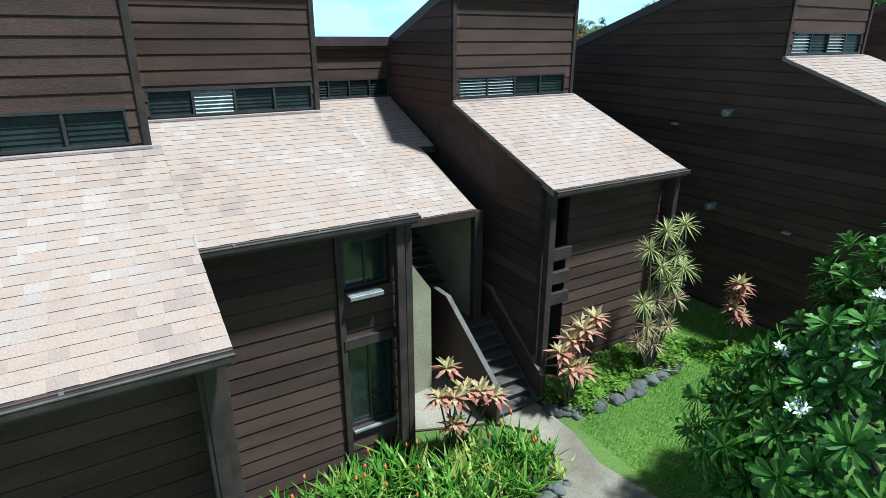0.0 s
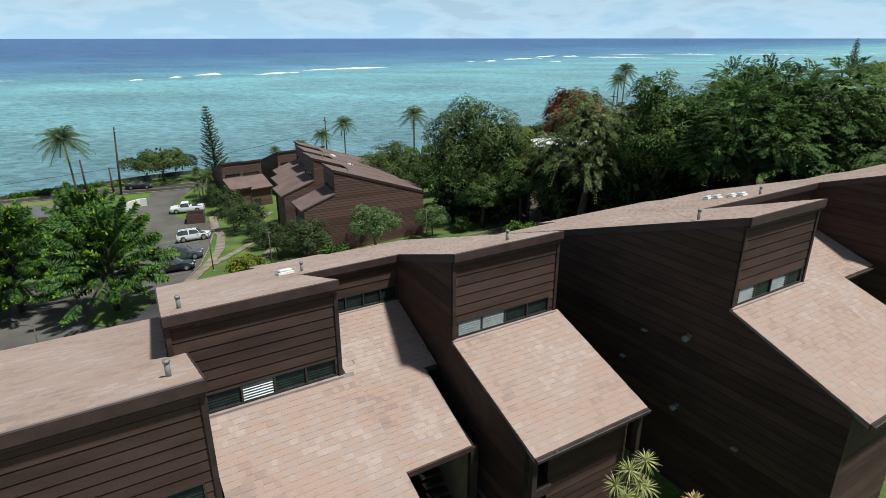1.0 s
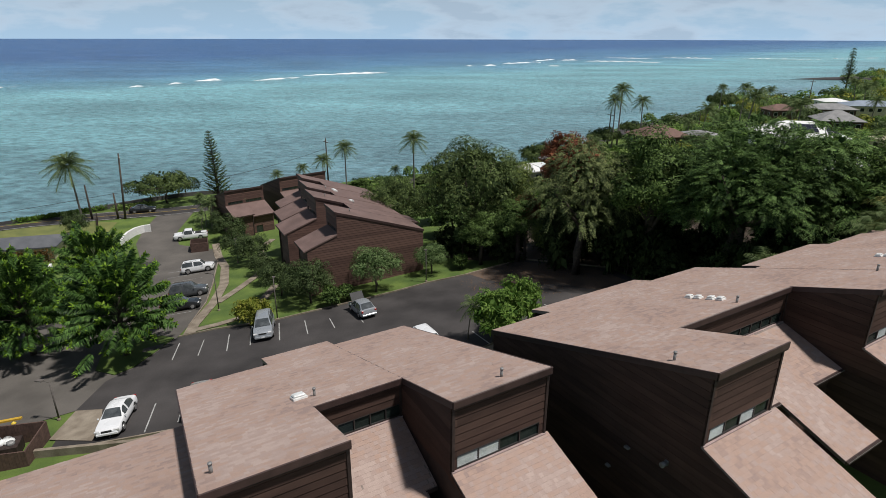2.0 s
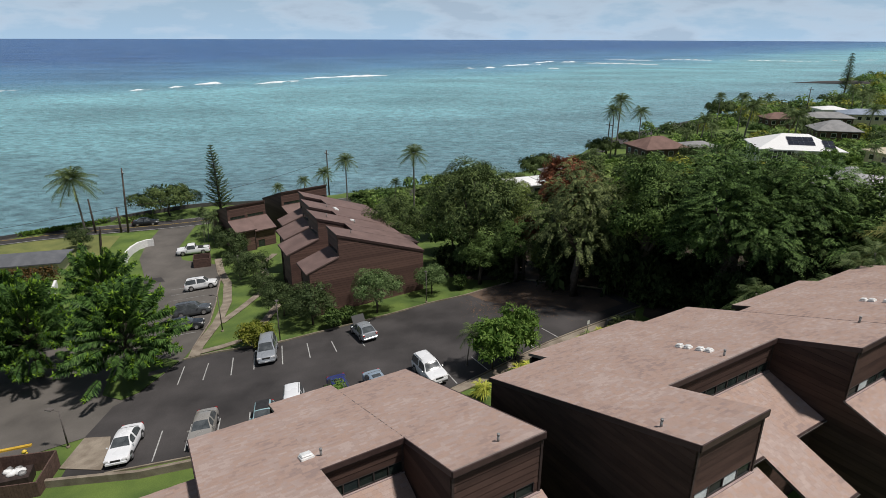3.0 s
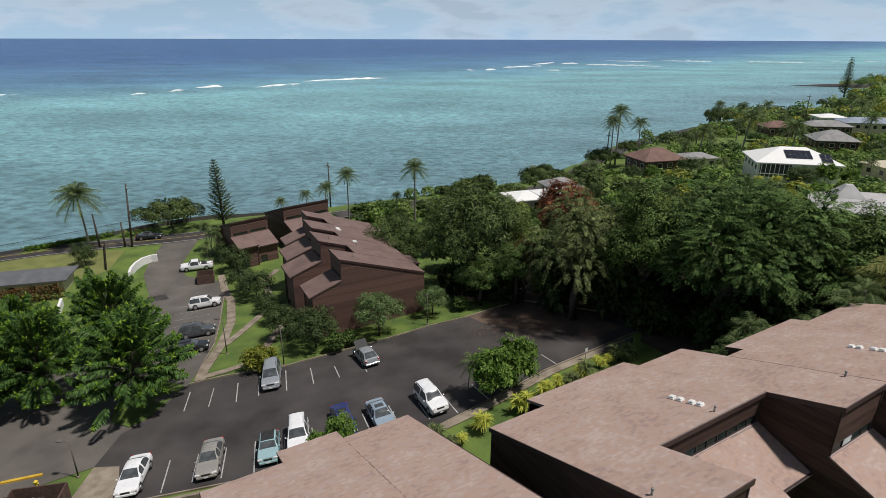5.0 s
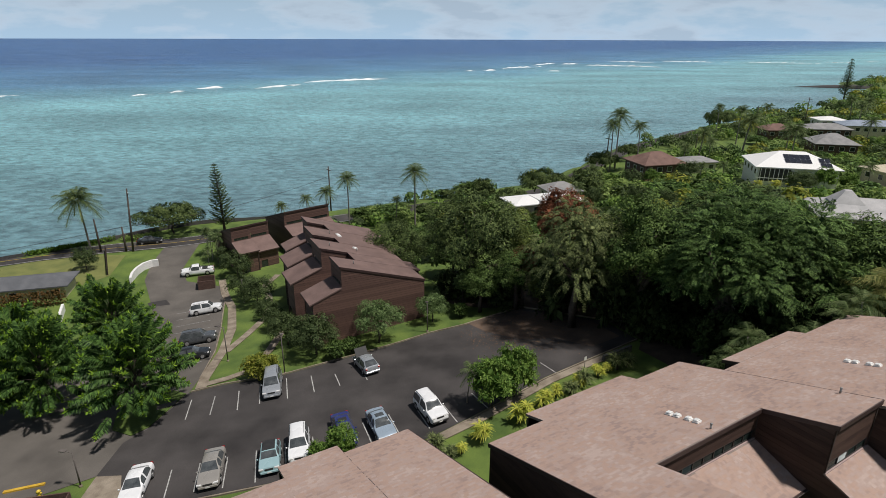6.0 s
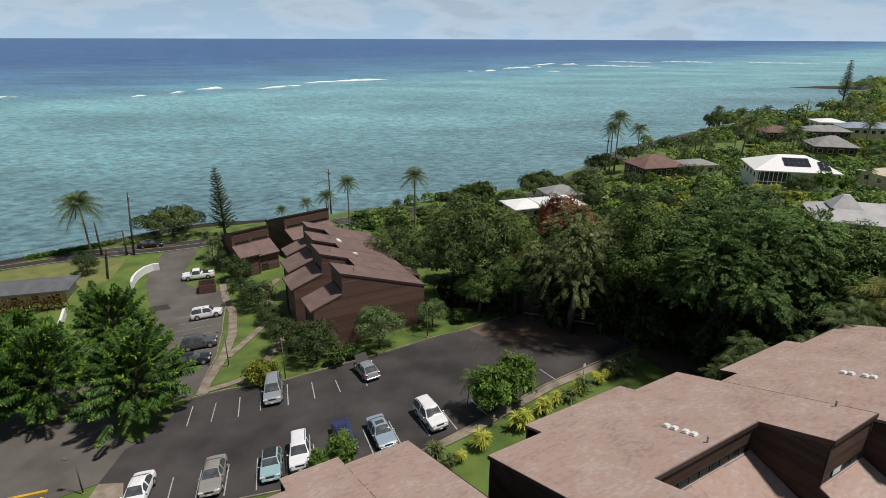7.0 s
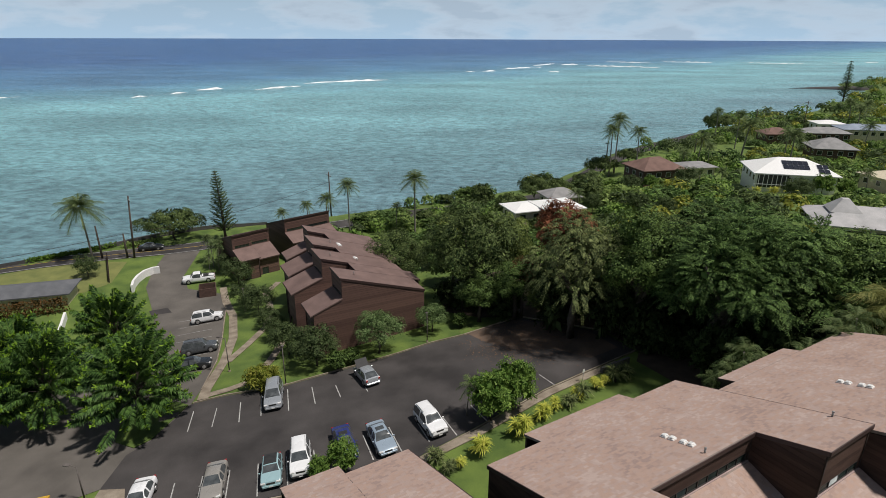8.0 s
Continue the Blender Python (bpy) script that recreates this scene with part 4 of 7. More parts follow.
def hw(X, Y):
    """From the houses' own axes to the world."""
    return (CT * X - ST * Y, ST * X + CT * Y)


GARDEN_PATH = [hw(*p) for p in ((6.3, 8.45), (7.5, 8.45), (7.5, 7.2), (7.3, 6.2), (7.6, 4.5), (7.9, 2.0), (6.4, 2.0), (6.1, 4.5), (6.15, 6.2), (6.75, 6.9), (6.85, 7.7))]
tagged(drape("pavement", GARDEN_PATH, 0.03, M_CONC, 0.5, thick=0.05), "pale concrete garden path at the stair foot", "path", kind="structure")
tagged(drape("pavement", [hw(*p) for p in ((4.7, 9.3), (6.2, 8.5), (6.5, 11.5), (5.0, 12.0))], 0.028, M_CONC, 0.5, thick=0.045), "concrete path beside the stair", "path", kind="structure")
tagged(drape("pavement", strip([(-25.7, 51.4), (-26.2, 53.7), (-26.8, 60.7), (-28.2, 67.7), (-31.4, 76.7), (-35.0, 83.5), (-37.6, 89.4)], 1.15), 0.05, M_CONC, thick=0.06), "concrete walkway beside the driveway stalls", "walkway", kind="structure")
tagged(drape("pavement", strip([(-26.3, 60.4), (-25.4, 65.3), (-24.7, 70.8), (-25.2, 75.1), (-27.0, 80.5), (-29.4, 86.3), (-28.7, 91.6)], 1.0), 0.05, M_CONC, thick=0.055), "concrete walkway up to the lower houses", "walkway", kind="structure")
tagged(drape("pavement", strip([(-25.4, 52.3), (-23.5, 53.2), (-21.7, 54.6), (-20.8, 59.6), (-20.8, 65.3)], 1.0), 0.05, M_CONC, thick=0.058), "concrete walkway past the yellow bush", "walkway", kind="structure")
tagged(drape("pavement", strip([(-3.2, 37.4), (3.4, 41.7), (10.4, 47.1), (18.5, 51.9)], 0.9), 0.05, M_CONC, thick=0.08), "narrow concrete walk along the parking lot", "walkway", kind="structure")
tagged(drape("pavement", [(-28.9, 37.7), (-26.7, 37.6), (-25.3, 34.9), (-25.0, 33.3), (-28.5, 33.9)], 0.07, M_CONC, thick=0.05), "tan concrete apron beside the bin enclosure", "apron", kind="structure")


def kerb(line, label, material=M_CONC, width=0.14, rise=0.1):
    tagged(drape("kerb", strip(line, width), 0.0, material, thick=rise + 0.05), label, "kerb", kind="structure")


kerb([(-26.5, 50.8), (-23.4, 52.0), (-17.5, 53.0), (-14.1, 54.6), (-9.3, 56.8), (-5.5, 58.7), (-1.6, 60.9), (2.6, 62.5), (6.2, 64.6), (10, 66.8), (19, 60.4)], "worn concrete kerb along the lawn")
kerb([(21, 54.3), (9.9, 47.5), (2.9, 42.1), (-2.1, 38.5), (-8, 36.1), (-24.5, 32.9)], "worn concrete kerb at the stall heads")
kerb([(-26.7, 53.6), (-27.8, 60.9), (-29.8, 68.0), (-32.8, 77.1), (-34.0, 81.0), (-37.1, 87.0)], "concrete kerb of the driveway stalls")
kerb([(-36, 36.6), (-33, 37.3)], "yellow painted no-parking kerb", surface("yellow_paint", [(0.5, 0.3, 0.03), (0.65, 0.42, 0.05)], 3, 0.7, 0.1, 20), 0.3, 0.14)
tagged(drape("retaining_wall", strip([(-28.3, 32.0), (-21.6, 32.2), (-17, 33.2)], 0.3), 0.0, M_CONC, thick=0.6), "low grey concrete retaining wall", "wall", kind="structure")
tagged(drape("retaining_wall", strip([(16.2, 50.0), (19.5, 51.8)], 0.3), 0.0, M_ROCK, thick=0.7), "low dark stone retaining wall", "wall", kind="structure")


def line_mark(a, b, w=0.085, label="faded white stall line"):
    tagged(drape("stall_line", strip([a, b], w), 0.058, M_LINE, 0.8), label, "road marking", "painted stall lines")


for a, b in (((-25.69, 49.12), (-24.77, 45.47)), ((-23.38, 49.41), (-22.55, 45.92)), ((-21.14, 50.15), (-20.05, 46.42)), ((-19.3, 51.4), (-18.1, 47.2)), ((-16.72, 52.13), (-15.45, 47.74)), ((-14.09, 52.19), (-12.95, 48.6)), ((-11.51, 52.12), (-10.51, 49.5)), ((-8.9, 53.0), (-7.8, 50.2)),
             ((-24.9, 37.4), (-23.9, 33.6)), ((-22.6, 37.9), (-21.5, 33.9)), ((-20.45, 38.5), (-19.5, 34.9)), ((-18.31, 39.07), (-17.3, 35.1)), ((-16.02, 39.61), (-14.82, 35.45)), ((-13.74, 40.33), (-12.6, 36.4)), ((-11.48, 40.99), (-10.4, 37.4)),
             ((-7.25, 42.51), (-5.9, 38.9)), ((-5.01, 43.52), (-3.45, 39.5)), ((-2.71, 44.74), (-1.18, 40.8)), ((0.01, 44.36), (1.25, 41.4)), ((2.7, 46.0), (4.3, 42.7)), ((5.0, 47.6), (6.7, 44.2)), ((7.4, 49.3), (9.1, 45.9)), ((10.0, 50.8), (11.6, 47.6))):
    line_mark(a, b, 0.1)
for i in range(8):
    a = Vector((-28.4, 58.2)) + Vector((-0.62, 2.75)) * i - Vector((0.05, 0)) * i * i
    line_mark(tuple(a), tuple(a + Vector((-4.4, -1.3))))
tagged(drape("road_line", strip(COAST[2:8], 0.12), 0.075, surface("yellow_line", [(0.45, 0.3, 0.05), (0.55, 0.4, 0.08)], 3, 0.8), 3), "yellow centre line of the coast road", "road marking", kind="structure")
tagged(drape("dust_patch", [(3.0, 62.8), (6.5, 64.8), (10, 65.6), (17.5, 60.4), (19.5, 55.5), (16, 53.5), (12.5, 56.5), (8.5, 57.0), (5.0, 60.0)], 0.056, M_DUST), "brown dust and leaf mould over the asphalt", "dust", kind="structure")
tagged(drape("field", [(-100, 78), (-76, 97.0), (-65.5, 101.0), (-60.0, 101.0), (-57.6, 91.0), (-60, 87), (-75, 81)], 0.03, M_DRY, 3), "dry yellowish mown field beside the road", "field", kind="structure")
tagged(drape("wood_floor", [(0, 71), (5, 67.6), (10.2, 67), (19.3, 60.4), (21.4, 54.2), (20.4, 51.9), (23, 46), (26, 42.5), (33, 38.5), (44, 38), (50, 50), (45, 75), (20, 90), (0, 84)], 0.035, M_SOIL, 3), "dark bare soil under the trees", "soil", kind="structure")
# leaf litter and dust swept up at the far end of the lot
M_LITTER = surface("leaf_litter", [(0.1, 0.06, 0.035), (0.2, 0.12, 0.07)], 2, 0.95, 0.3, 20)
rl = random.Random(4)
v, f = [], []
for i in range(2600):
    x, y = rl.gauss(10.5, 3.6), rl.gauss(60.0, 3.0)
    if not (2 < x < 20 and 52 < y < 66):
        continue
    s, a = rl.uniform(0.04, 0.12), rl.uniform(0, 6.3)
    z = height(x, y) + 0.056 + rl.uniform(0, 0.02)
    k = len(v)
    for dx, dy in ((s, 0), (0, s * 0.5), (-s, 0), (0, -s * 0.5)):
        v.append((x + dx * math.cos(a) - dy * math.sin(a), y + dx * math.sin(a) + dy * math.cos(a), z + rl.uniform(0, 0.02)))
    f.append((k, k + 1, k + 2, k + 3))
tagged(raw("leaf_litter", v, f, M_LITTER), "brown fallen leaves scattered over the asphalt", "leaf litter", kind="stuff")


# ---- lamps, poles, wires, bins ----
def street_lamp(x, y, h, turn, arm=0.9):
    t = thing("street_lamp", at(x, y, turn), "thin grey lamp post with a flat square head", "lamp post", "lamp posts of the car park")
    rod("base", [(0, 0, -0.1), (0, 0, 0.18)], [0.16, 0.13], M_CONC, t, "", 10)
    rod("pole", [(0, 0, 0.15), (0, 0, h * 0.5), (0, 0, h)], [0.065, 0.055, 0.045], M_TRIMLIGHT, t, "", 8)
    rod("arm", [(0, 0, h - 0.05), (arm * 0.5, 0, h + 0.04), (arm * 0.8, 0, h + 0.04)], [0.03, 0.03, 0.03], M_TRIMLIGHT, t, "", 6)
    box("lamp_head", (arm * 0.6, -0.17, h + 0.0), (arm * 1.25, 0.17, h + 0.11), M_TRIMLIGHT, t, "", 0.03)
    box("lens", (arm * 0.7, -0.13, h - 0.02), (arm * 1.2, 0.13, h - 0.002), M_WHITE, t, "", 0.0)


street_lamp(-29.6, 36.7, 3.4, 170)
street_lamp(-25.1, 57.8, 4.4, 160)
street_lamp(-17.2, 53.3, 4.6, 100, 0.4)
street_lamp(-1.9, 61.4, 3.8, 100, 0.3)
street_lamp(-30.2, 78.6, 3.6, 100, 0.3)
street_lamp(-28.4, 80.6, 2.4, 100, 0.3)


def utility_pole(x, y, h, lean=0.0, cross=True):
    t = thing("utility_pole", at(x, y, 35), "tall weathered wooden utility pole beside the coast road", "utility pole", "utility poles along the shore")
    rod("pole", [(0, 0, -0.3), (lean * 0.5, 0, h * 0.5), (lean, 0, h)], [0.2, 0.17, 0.13], M_BARK, t, "", 8)
    if cross:
        box("crossarm", (lean - 0.08, -1.1, h - 0.9), (lean + 0.08, 1.1, h - 0.75), M_BARK, t)
        for s in (-0.95, -0.4, 0.4, 0.95):
            rod("insulator", [(lean, s, h - 0.75), (lean, s, h - 0.55)], [0.05, 0.035], M_WHITE, t, "", 6)


utility_pole(-59.6, 103.0, 12.3, 0.9)
utility_pole(-60.9, 103.0, 5.0, 0, False)
utility_pole(-65.6, 102.7, 6.6, -0.1, False)
utility_pole(-27.0, 133.0, 11.0, 0.0)
utility_pole(47.0, 163.0, 9.0, 0.2)
utility_pole(75.1, 169.7, 7.0)
utility_pole(123.5, 229.0, 8.6)
utility_pole(145.5, 233.5, 11.5)
for a, b, za, zb in (((-60.9, 103.0), (-140, 50), -7.0, -7.4), ((-60.9, 103.0), (-27, 133), -7.0, -4.0)):
    pts = []
    for i in range(13):
        s = i / 12
        pts.append((a[0] + (b[0] - a[0]) * s, a[1] + (b[1] - a[1]) * s, za + (zb - za) * s - 1.4 * 4 * s * (1 - s)))
    tagged(rod("power_line", pts, [0.035] * 13, M_TRIM, sides=5), "thin black power line strung between poles", "cable", "power lines")

# timber screen round the bins
enc = thing("bin_enclosure", at(-30.2, 32.3, 12), "brown board enclosure holding rubbish bins and sacks", "enclosure")
for x0, y0, x1, y1 in ((-1.9, -1.7, -1.8, 1.7), (1.8, -1.7, 1.9, 1.7), (-1.8, 1.6, 1.8, 1.7), (-1.8, -1.7, 1.8, -1.6)):
    along_x = x1 - x0 > 1
    L = (x1 - x0) if along_x else (y1 - y0)
    nb = int(L / 0.2)
    for i in range(nb):
        s = i * L / nb
        lo = (x0 + s, y0, -0.3) if along_x else (x0, y0 + s, -0.3)
        hi = (x0 + s + L / nb - 0.012, y1, 1.5) if along_x else (x1, y0 + s + L / nb - 0.012, 1.5)
        box("fence_board", lo, hi, M_FENCE, enc, "", 0.006)
rb = random.Random(8)
bin_ob = thing("rubbish_bin", at(-30.6, 32.6, 20, 0.02), "dark open wheeled bin full of white sacks", "bin")
box("bin_body", (-1.1, -0.7, 0.08), (0.9, 0.7, 0.95), M_TRIM, bin_ob, "", 0.05)
for i in range(9):
    bm = bmesh.new()
    bmesh.ops.create_icosphere(bm, subdivisions=2, radius=0.3, matrix=pose(rb.uniform(-0.85, 0.6), rb.uniform(-0.45, 0.45), 1.02, rb.uniform(0, 90), 0, rb.uniform(0, 90)) @ Matrix.Diagonal((1, 0.8, 0.6, 1)))
    for q in bm.verts:
        q.co += Vector((rb.uniform(-1, 1), rb.uniform(-1, 1), rb.uniform(-1, 1))) * 0.04
    part("sack", bm, M_WHITE if i % 3 else M_METAL, bin_ob, "", True)
hyd = thing("fire_hydrant", at(-32.4, 35.8), "yellow cast iron fire hydrant on the verge", "hydrant")
M_YEL = surface("hydrant_paint", [(0.6, 0.42, 0.04), (0.75, 0.55, 0.06)], 3, 0.5)
rod("barrel", [(0, 0, -0.05), (0, 0, 0.05), (0, 0, 0.06), (0, 0, 0.55), (0, 0, 0.56), (0, 0, 0.62), (0, 0, 0.74)], [0.19, 0.19, 0.13, 0.13, 0.18, 0.17, 0.03], M_YEL, hyd, "", 10)
rod("outlet", [(-0.22, 0, 0.42), (0.22, 0, 0.42)], [0.07, 0.07], M_YEL, hyd, "", 8)
bb_ = thing("bin_enclosure", at(-39.2, 86.9, 20), "small brown board bin enclosure beside the driveway", "enclosure")
for lo, hi in (((-1.3, -1.3, -0.2), (-1.2, 1.3, 1.5)), ((1.2, -1.3, -0.2), (1.3, 1.3, 1.5)), ((-1.2, 1.2, -0.2), (1.2, 1.3, 1.5)), ((-1.2, -1.3, -0.2), (1.2, -1.2, 1.5))):
    box("fence_panel", lo, hi, M_FENCE, bb_, "", 0.01)
sgn = thing("sign_post", at(14.0, 48.7, 30), "small blank white sign on a thin post", "sign")
rod("post", [(0, 0, -0.1), (0, 0, 1.5)], [0.03, 0.03], M_METAL, sgn, "", 6)
box("sign_plate", (-0.15, -0.035, 1.1), (0.15, -0.031, 1.5), M_WHITE, sgn, "", 0)
tagged(drape("garden_wall", strip([(-51.9, 87.2), (-52.7, 89.3), (-53.1, 91.6), (-53.0, 93.8), (-52.2, 95.2), (-51.2, 95.6)], 0.4), 0.0, M_WHITE, thick=1.3), "curved white painted entrance wall", "wall", kind="structure")
sea_wall = tagged(drape("sea_wall", strip([(-180, 46), (-84, 98.2), (-76, 103.2), (-68.5, 108.0), (-62, 114.5), (-56, 119), (-41, 127.2)], 0.5), 0.0, M_ROCK, 4, thick=0.8), "low dark stone sea wall along the road", "wall", kind="structure")


field_fence = thing("fence", Matrix.Identity(4), "dark stained timber fence between field and driveway", "fence")
for i in range(11):
    x, y = -64.6 + 6.6 * i / 10, 102.6 - 11.4 * i / 10
    box("post", (x - 0.06, y - 0.06, height(x, y) - 0.2), (x + 0.06, y + 0.06, height(x, y) + 1.25), M_TRIM, field_fence, "", 0.01)
for k in range(3):
    v, f = [], []
    pts = [(-64.6 + 6.6 * i / 10, 102.6 - 11.4 * i / 10) for i in range(11)]
    for x, y in pts:
        z = height(x, y) + 0.15 + 0.38 * k
        v += [(x - 0.02, y, z), (x + 0.02, y, z), (x + 0.02, y, z + 0.3), (x - 0.02, y, z + 0.3)]
    for i in range(10):
        f += [(4 * i + j, 4 * i + (j + 1) % 4, 4 * i + 4 + (j + 1) % 4, 4 * i + 4 + j) for j in range(4)]
    raw("rail", v, f, M_TRIM, field_fence)
tagged(drape("garden_wall", strip([(-54.4, 71.4), (-55.8, 74.6), (-57.2, 77.6)], 0.35), 0.0, M_WHITE, thick=1.1), "white painted garden wall behind the trees", "wall", kind="structure")

# ---- plants ----
def leaf_mesh(name, quads, material, parent=None, label=""):
    """quads: array (n, 4, 3) of leaf corners."""
    q = np.asarray(quads, dtype=np.float32)
    me = bpy.data.meshes.new(name)
    me.vertices.add(len(q) * 4)
    me.vertices.foreach_set("co", q.reshape(-1))
    me.loops.add(len(q) * 4)
    me.loops.foreach_set("vertex_index", np.arange(len(q) * 4, dtype=np.int32))
    me.polygons.add(len(q))
    me.polygons.foreach_set("loop_start", np.arange(0, len(q) * 4, 4, dtype=np.int32))
    me.update(calc_edges=True)
    me.materials.append(material)
    ob = new(name, me)
    ob.parent = parent
    if label:
        ob["label"] = label
    return ob


def unit(a):
    return a / np.maximum(1e-6, np.linalg.norm(a, axis=-1, keepdims=True))


def make_leaves(base, way, length, width, rng, cup=0.15):
    """A leaf from each base point along its way: base, side, tip, side."""
    n = len(base)
    way = unit(way)
    side = unit(np.cross(way, unit(rng.normal(size=(n, 3)) * 0.6 + np.array([0, 0, 1.0]))))
    up = np.cross(side, way)
    ln = length * rng.uniform(0.65, 1.25, (n, 1))
    wd = width * rng.uniform(0.7, 1.25, (n, 1))
    mid = base + way * ln * 0.5
    return np.stack([base, mid + side * wd * 0.5 + up * ln * cup, base + way * ln, mid - side * wd * 0.5 + up * ln * cup], axis=1)


def facing_leaves(base, face, length, width, rng, droop=0.0, out=None):
    """Leaves that lie on a surface: each one's face looks along face, with some disorder."""
    n = len(base)
    nrm = unit(face + rng.normal(size=(n, 3)) * 0.22)
    way = unit(np.cross(nrm, rng.normal(size=(n, 3))) + np.array([0, 0, -droop]))
    if out is not None:
        way = unit(way * 0.6 + out * 0.8 - nrm * np.sum(out * nrm, axis=1, keepdims=True) * 0.6)
    side = unit(np.cross(nrm, way))
    ln = length * rng.uniform(0.65, 1.3, (n, 1))
    wd = width * rng.uniform(0.7, 1.25, (n, 1))
    mid = base + way * ln * 0.45 + nrm * ln * 0.08
    return np.stack([base, mid + side * wd * 0.5, base + way * ln, mid - side * wd * 0.5], axis=1)


def clump_crown(rng, rad, clumps, per, leaf, flat=0.75, clump=0.24, droop=0.3, low=-0.35):
    """A crown of big uneven lobes, each covered with clumps of leaves that lie up to the light, with dark gaps between."""
    lobes = []
    for i in range(140):
        v = unit(rng.normal(size=3))
        if v[2] < low * 0.8:
            continue
        p = v * np.array([1, 1, flat]) * rad * rng.uniform(0.56, 0.76)
        if all(np.linalg.norm(p - q) > rad * 0.4 for q, r in lobes):
            lobes.append((p, rad * rng.uniform(0.25, 0.38)))
        if len(lobes) > 13 + 7 * (flat > 0.8):
            break
    lobes.append((np.array([0, 0, 0.1 * rad]), rad * 0.5))
    pick, c = [], np.zeros((0, 3))
    for i in range(clumps * 14):
        p0, r0 = lobes[i % len(lobes)]
        v = unit(rng.normal(size=3))
        p = p0 + v * np.array([1, 1, 0.5 + 0.5 * flat]) * r0 * rng.uniform(0.82, 1.06)
        if p[2] < low * rad * flat or any(np.linalg.norm(p - q) < r * 0.86 for q, r in lobes):
            continue
        if len(c) and np.min(np.linalg.norm(c - p, axis=1)) < rad * clump * 0.5:
            continue
        pick.append(v)
        c = np.concatenate([c, p[None]])
        if len(c) >= clumps * 2:
            break
    out = []
    for v, p in zip(pick, c):
        size = rad * clump * rng.uniform(0.45, 0.8)
        q = unit(rng.normal(size=(per, 3)) + v * 0.6 + np.array([0, 0, 0.45]))
        q = q[q[:, 2] > -0.25][:max(8, int(per * 0.42))]
        b = p + q * np.array([1, 1, 0.75]) * size * rng.uniform(0.6, 1.15, (len(q), 1))
        b[:, 2] -= droop * size * (np.linalg.norm((b - p)[:, :2], axis=1) / size) ** 2 * 0.7
        out.append(facing_leaves(b, q * 0.5 + v * 0.95 + np.array([0, 0, 0.12]), leaf * 0.95, leaf * 0.34, rng, droop, q))
    # inner leaves close the view through each lobe
    for p, r in lobes:
        b = p + rng.normal(size=(50, 3)) * r * 0.24
        out.append(facing_leaves(b, rng.normal(size=(50, 3)) + np.array([0, 0, 0.6]), leaf * 2.2, leaf * 1.5, rng, 0.2))
    return np.concatenate(out), c


def plume(c, d, L, rng, stations, wide, thin, sag, ranks=1, curl=0.25):
    """One spray: a bending twig with a rank of leaflets on each side."""
    s = np.linspace(0.06, 1.0, stations)[:, None]
    spine = c + d * s * L + np.array([0, 0, -sag * L]) * s ** 2.2
    tan = unit(d + np.array([0, 0, -2.2 * sag]) * s ** 1.2)
    sd = unit(np.cross(d, [0, 0, 1.0]) + 1e-6)
    up = unit(np.cross(sd, tan))
    out = []
    for k in range(ranks):
        rise = (0.12, -0.45, 0.6)[k]
        for sign in (-1, 1):
            w = unit(sd * sign + tan * 0.6 + up * rise + rng.normal(size=s.shape[:1] + (3,)) * 0.12)
            ln = wide * (0.35 + 0.75 * np.sin(np.pi * (0.12 + 0.8 * s))) * rng.uniform(0.75, 1.2, s.shape)
            wd = tan * thin * 0.5
            mid = spine + w * ln * 0.5 + up * ln * 0.06
            out.append(np.stack([spine - wd * 0.5, mid - wd, spine + w * ln - up * curl * ln, mid + wd], axis=1))
    return np.concatenate(out)


def spray_crown(rng, rad, sprays, flat=0.8, length=0.36, leaf=0.12, sag=0.35, low=-0.5):
    """A crown of big lobes clothed in feathery sprays that reach outwards and bow."""
    lobes = []
    for i in range(160):
        v = unit(rng.normal(size=3))
        if v[2] < low * 0.7:
            continue
        p = v * np.array([1, 1, flat]) * rad * rng.uniform(0.45, 0.68)
        if all(np.linalg.norm(p - q) > rad * 0.36 for q, r in lobes):
            lobes.append((p, rad * rng.uniform(0.28, 0.42)))
        if len(lobes) > 15:
            break
    lobes.append((np.array([0, 0, 0.1 * rad]), rad * 0.5))
    out, cs = [], []
    for i in range(sprays * 4):
        p0, r0 = lobes[i % len(lobes)]
        v = unit(rng.normal(size=3))
        p = p0 + v * np.array([1, 1, 0.5 + 0.5 * flat]) * r0 * rng.uniform(0.7, 0.95)
        if v[2] < -0.45 or p[2] < low * rad * flat or any(np.linalg.norm(p - q) < r * 0.78 for q, r in lobes):
            continue
        d = unit(v * np.array([1, 1, 0.55]) + rng.normal(size=3) * 0.3 + np.array([0, 0, 0.18]))
        out.append(plume(p, d, rad * length * rng.uniform(0.55, 1.15) * 0.7, rng, 13, rad * length * 0.15, leaf, sag))
        cs.append(p)
        if len(cs) >= sprays:
            break
    for p, r in lobes:
        b = p + rng.normal(size=(46, 3)) * r * 0.24
        out.append(facing_leaves(b, rng.normal(size=(46, 3)) + np.array([0, 0, 0.6]), 0.8, 0.5, rng, 0.2))
    return np.concatenate(out), np.array(cs)


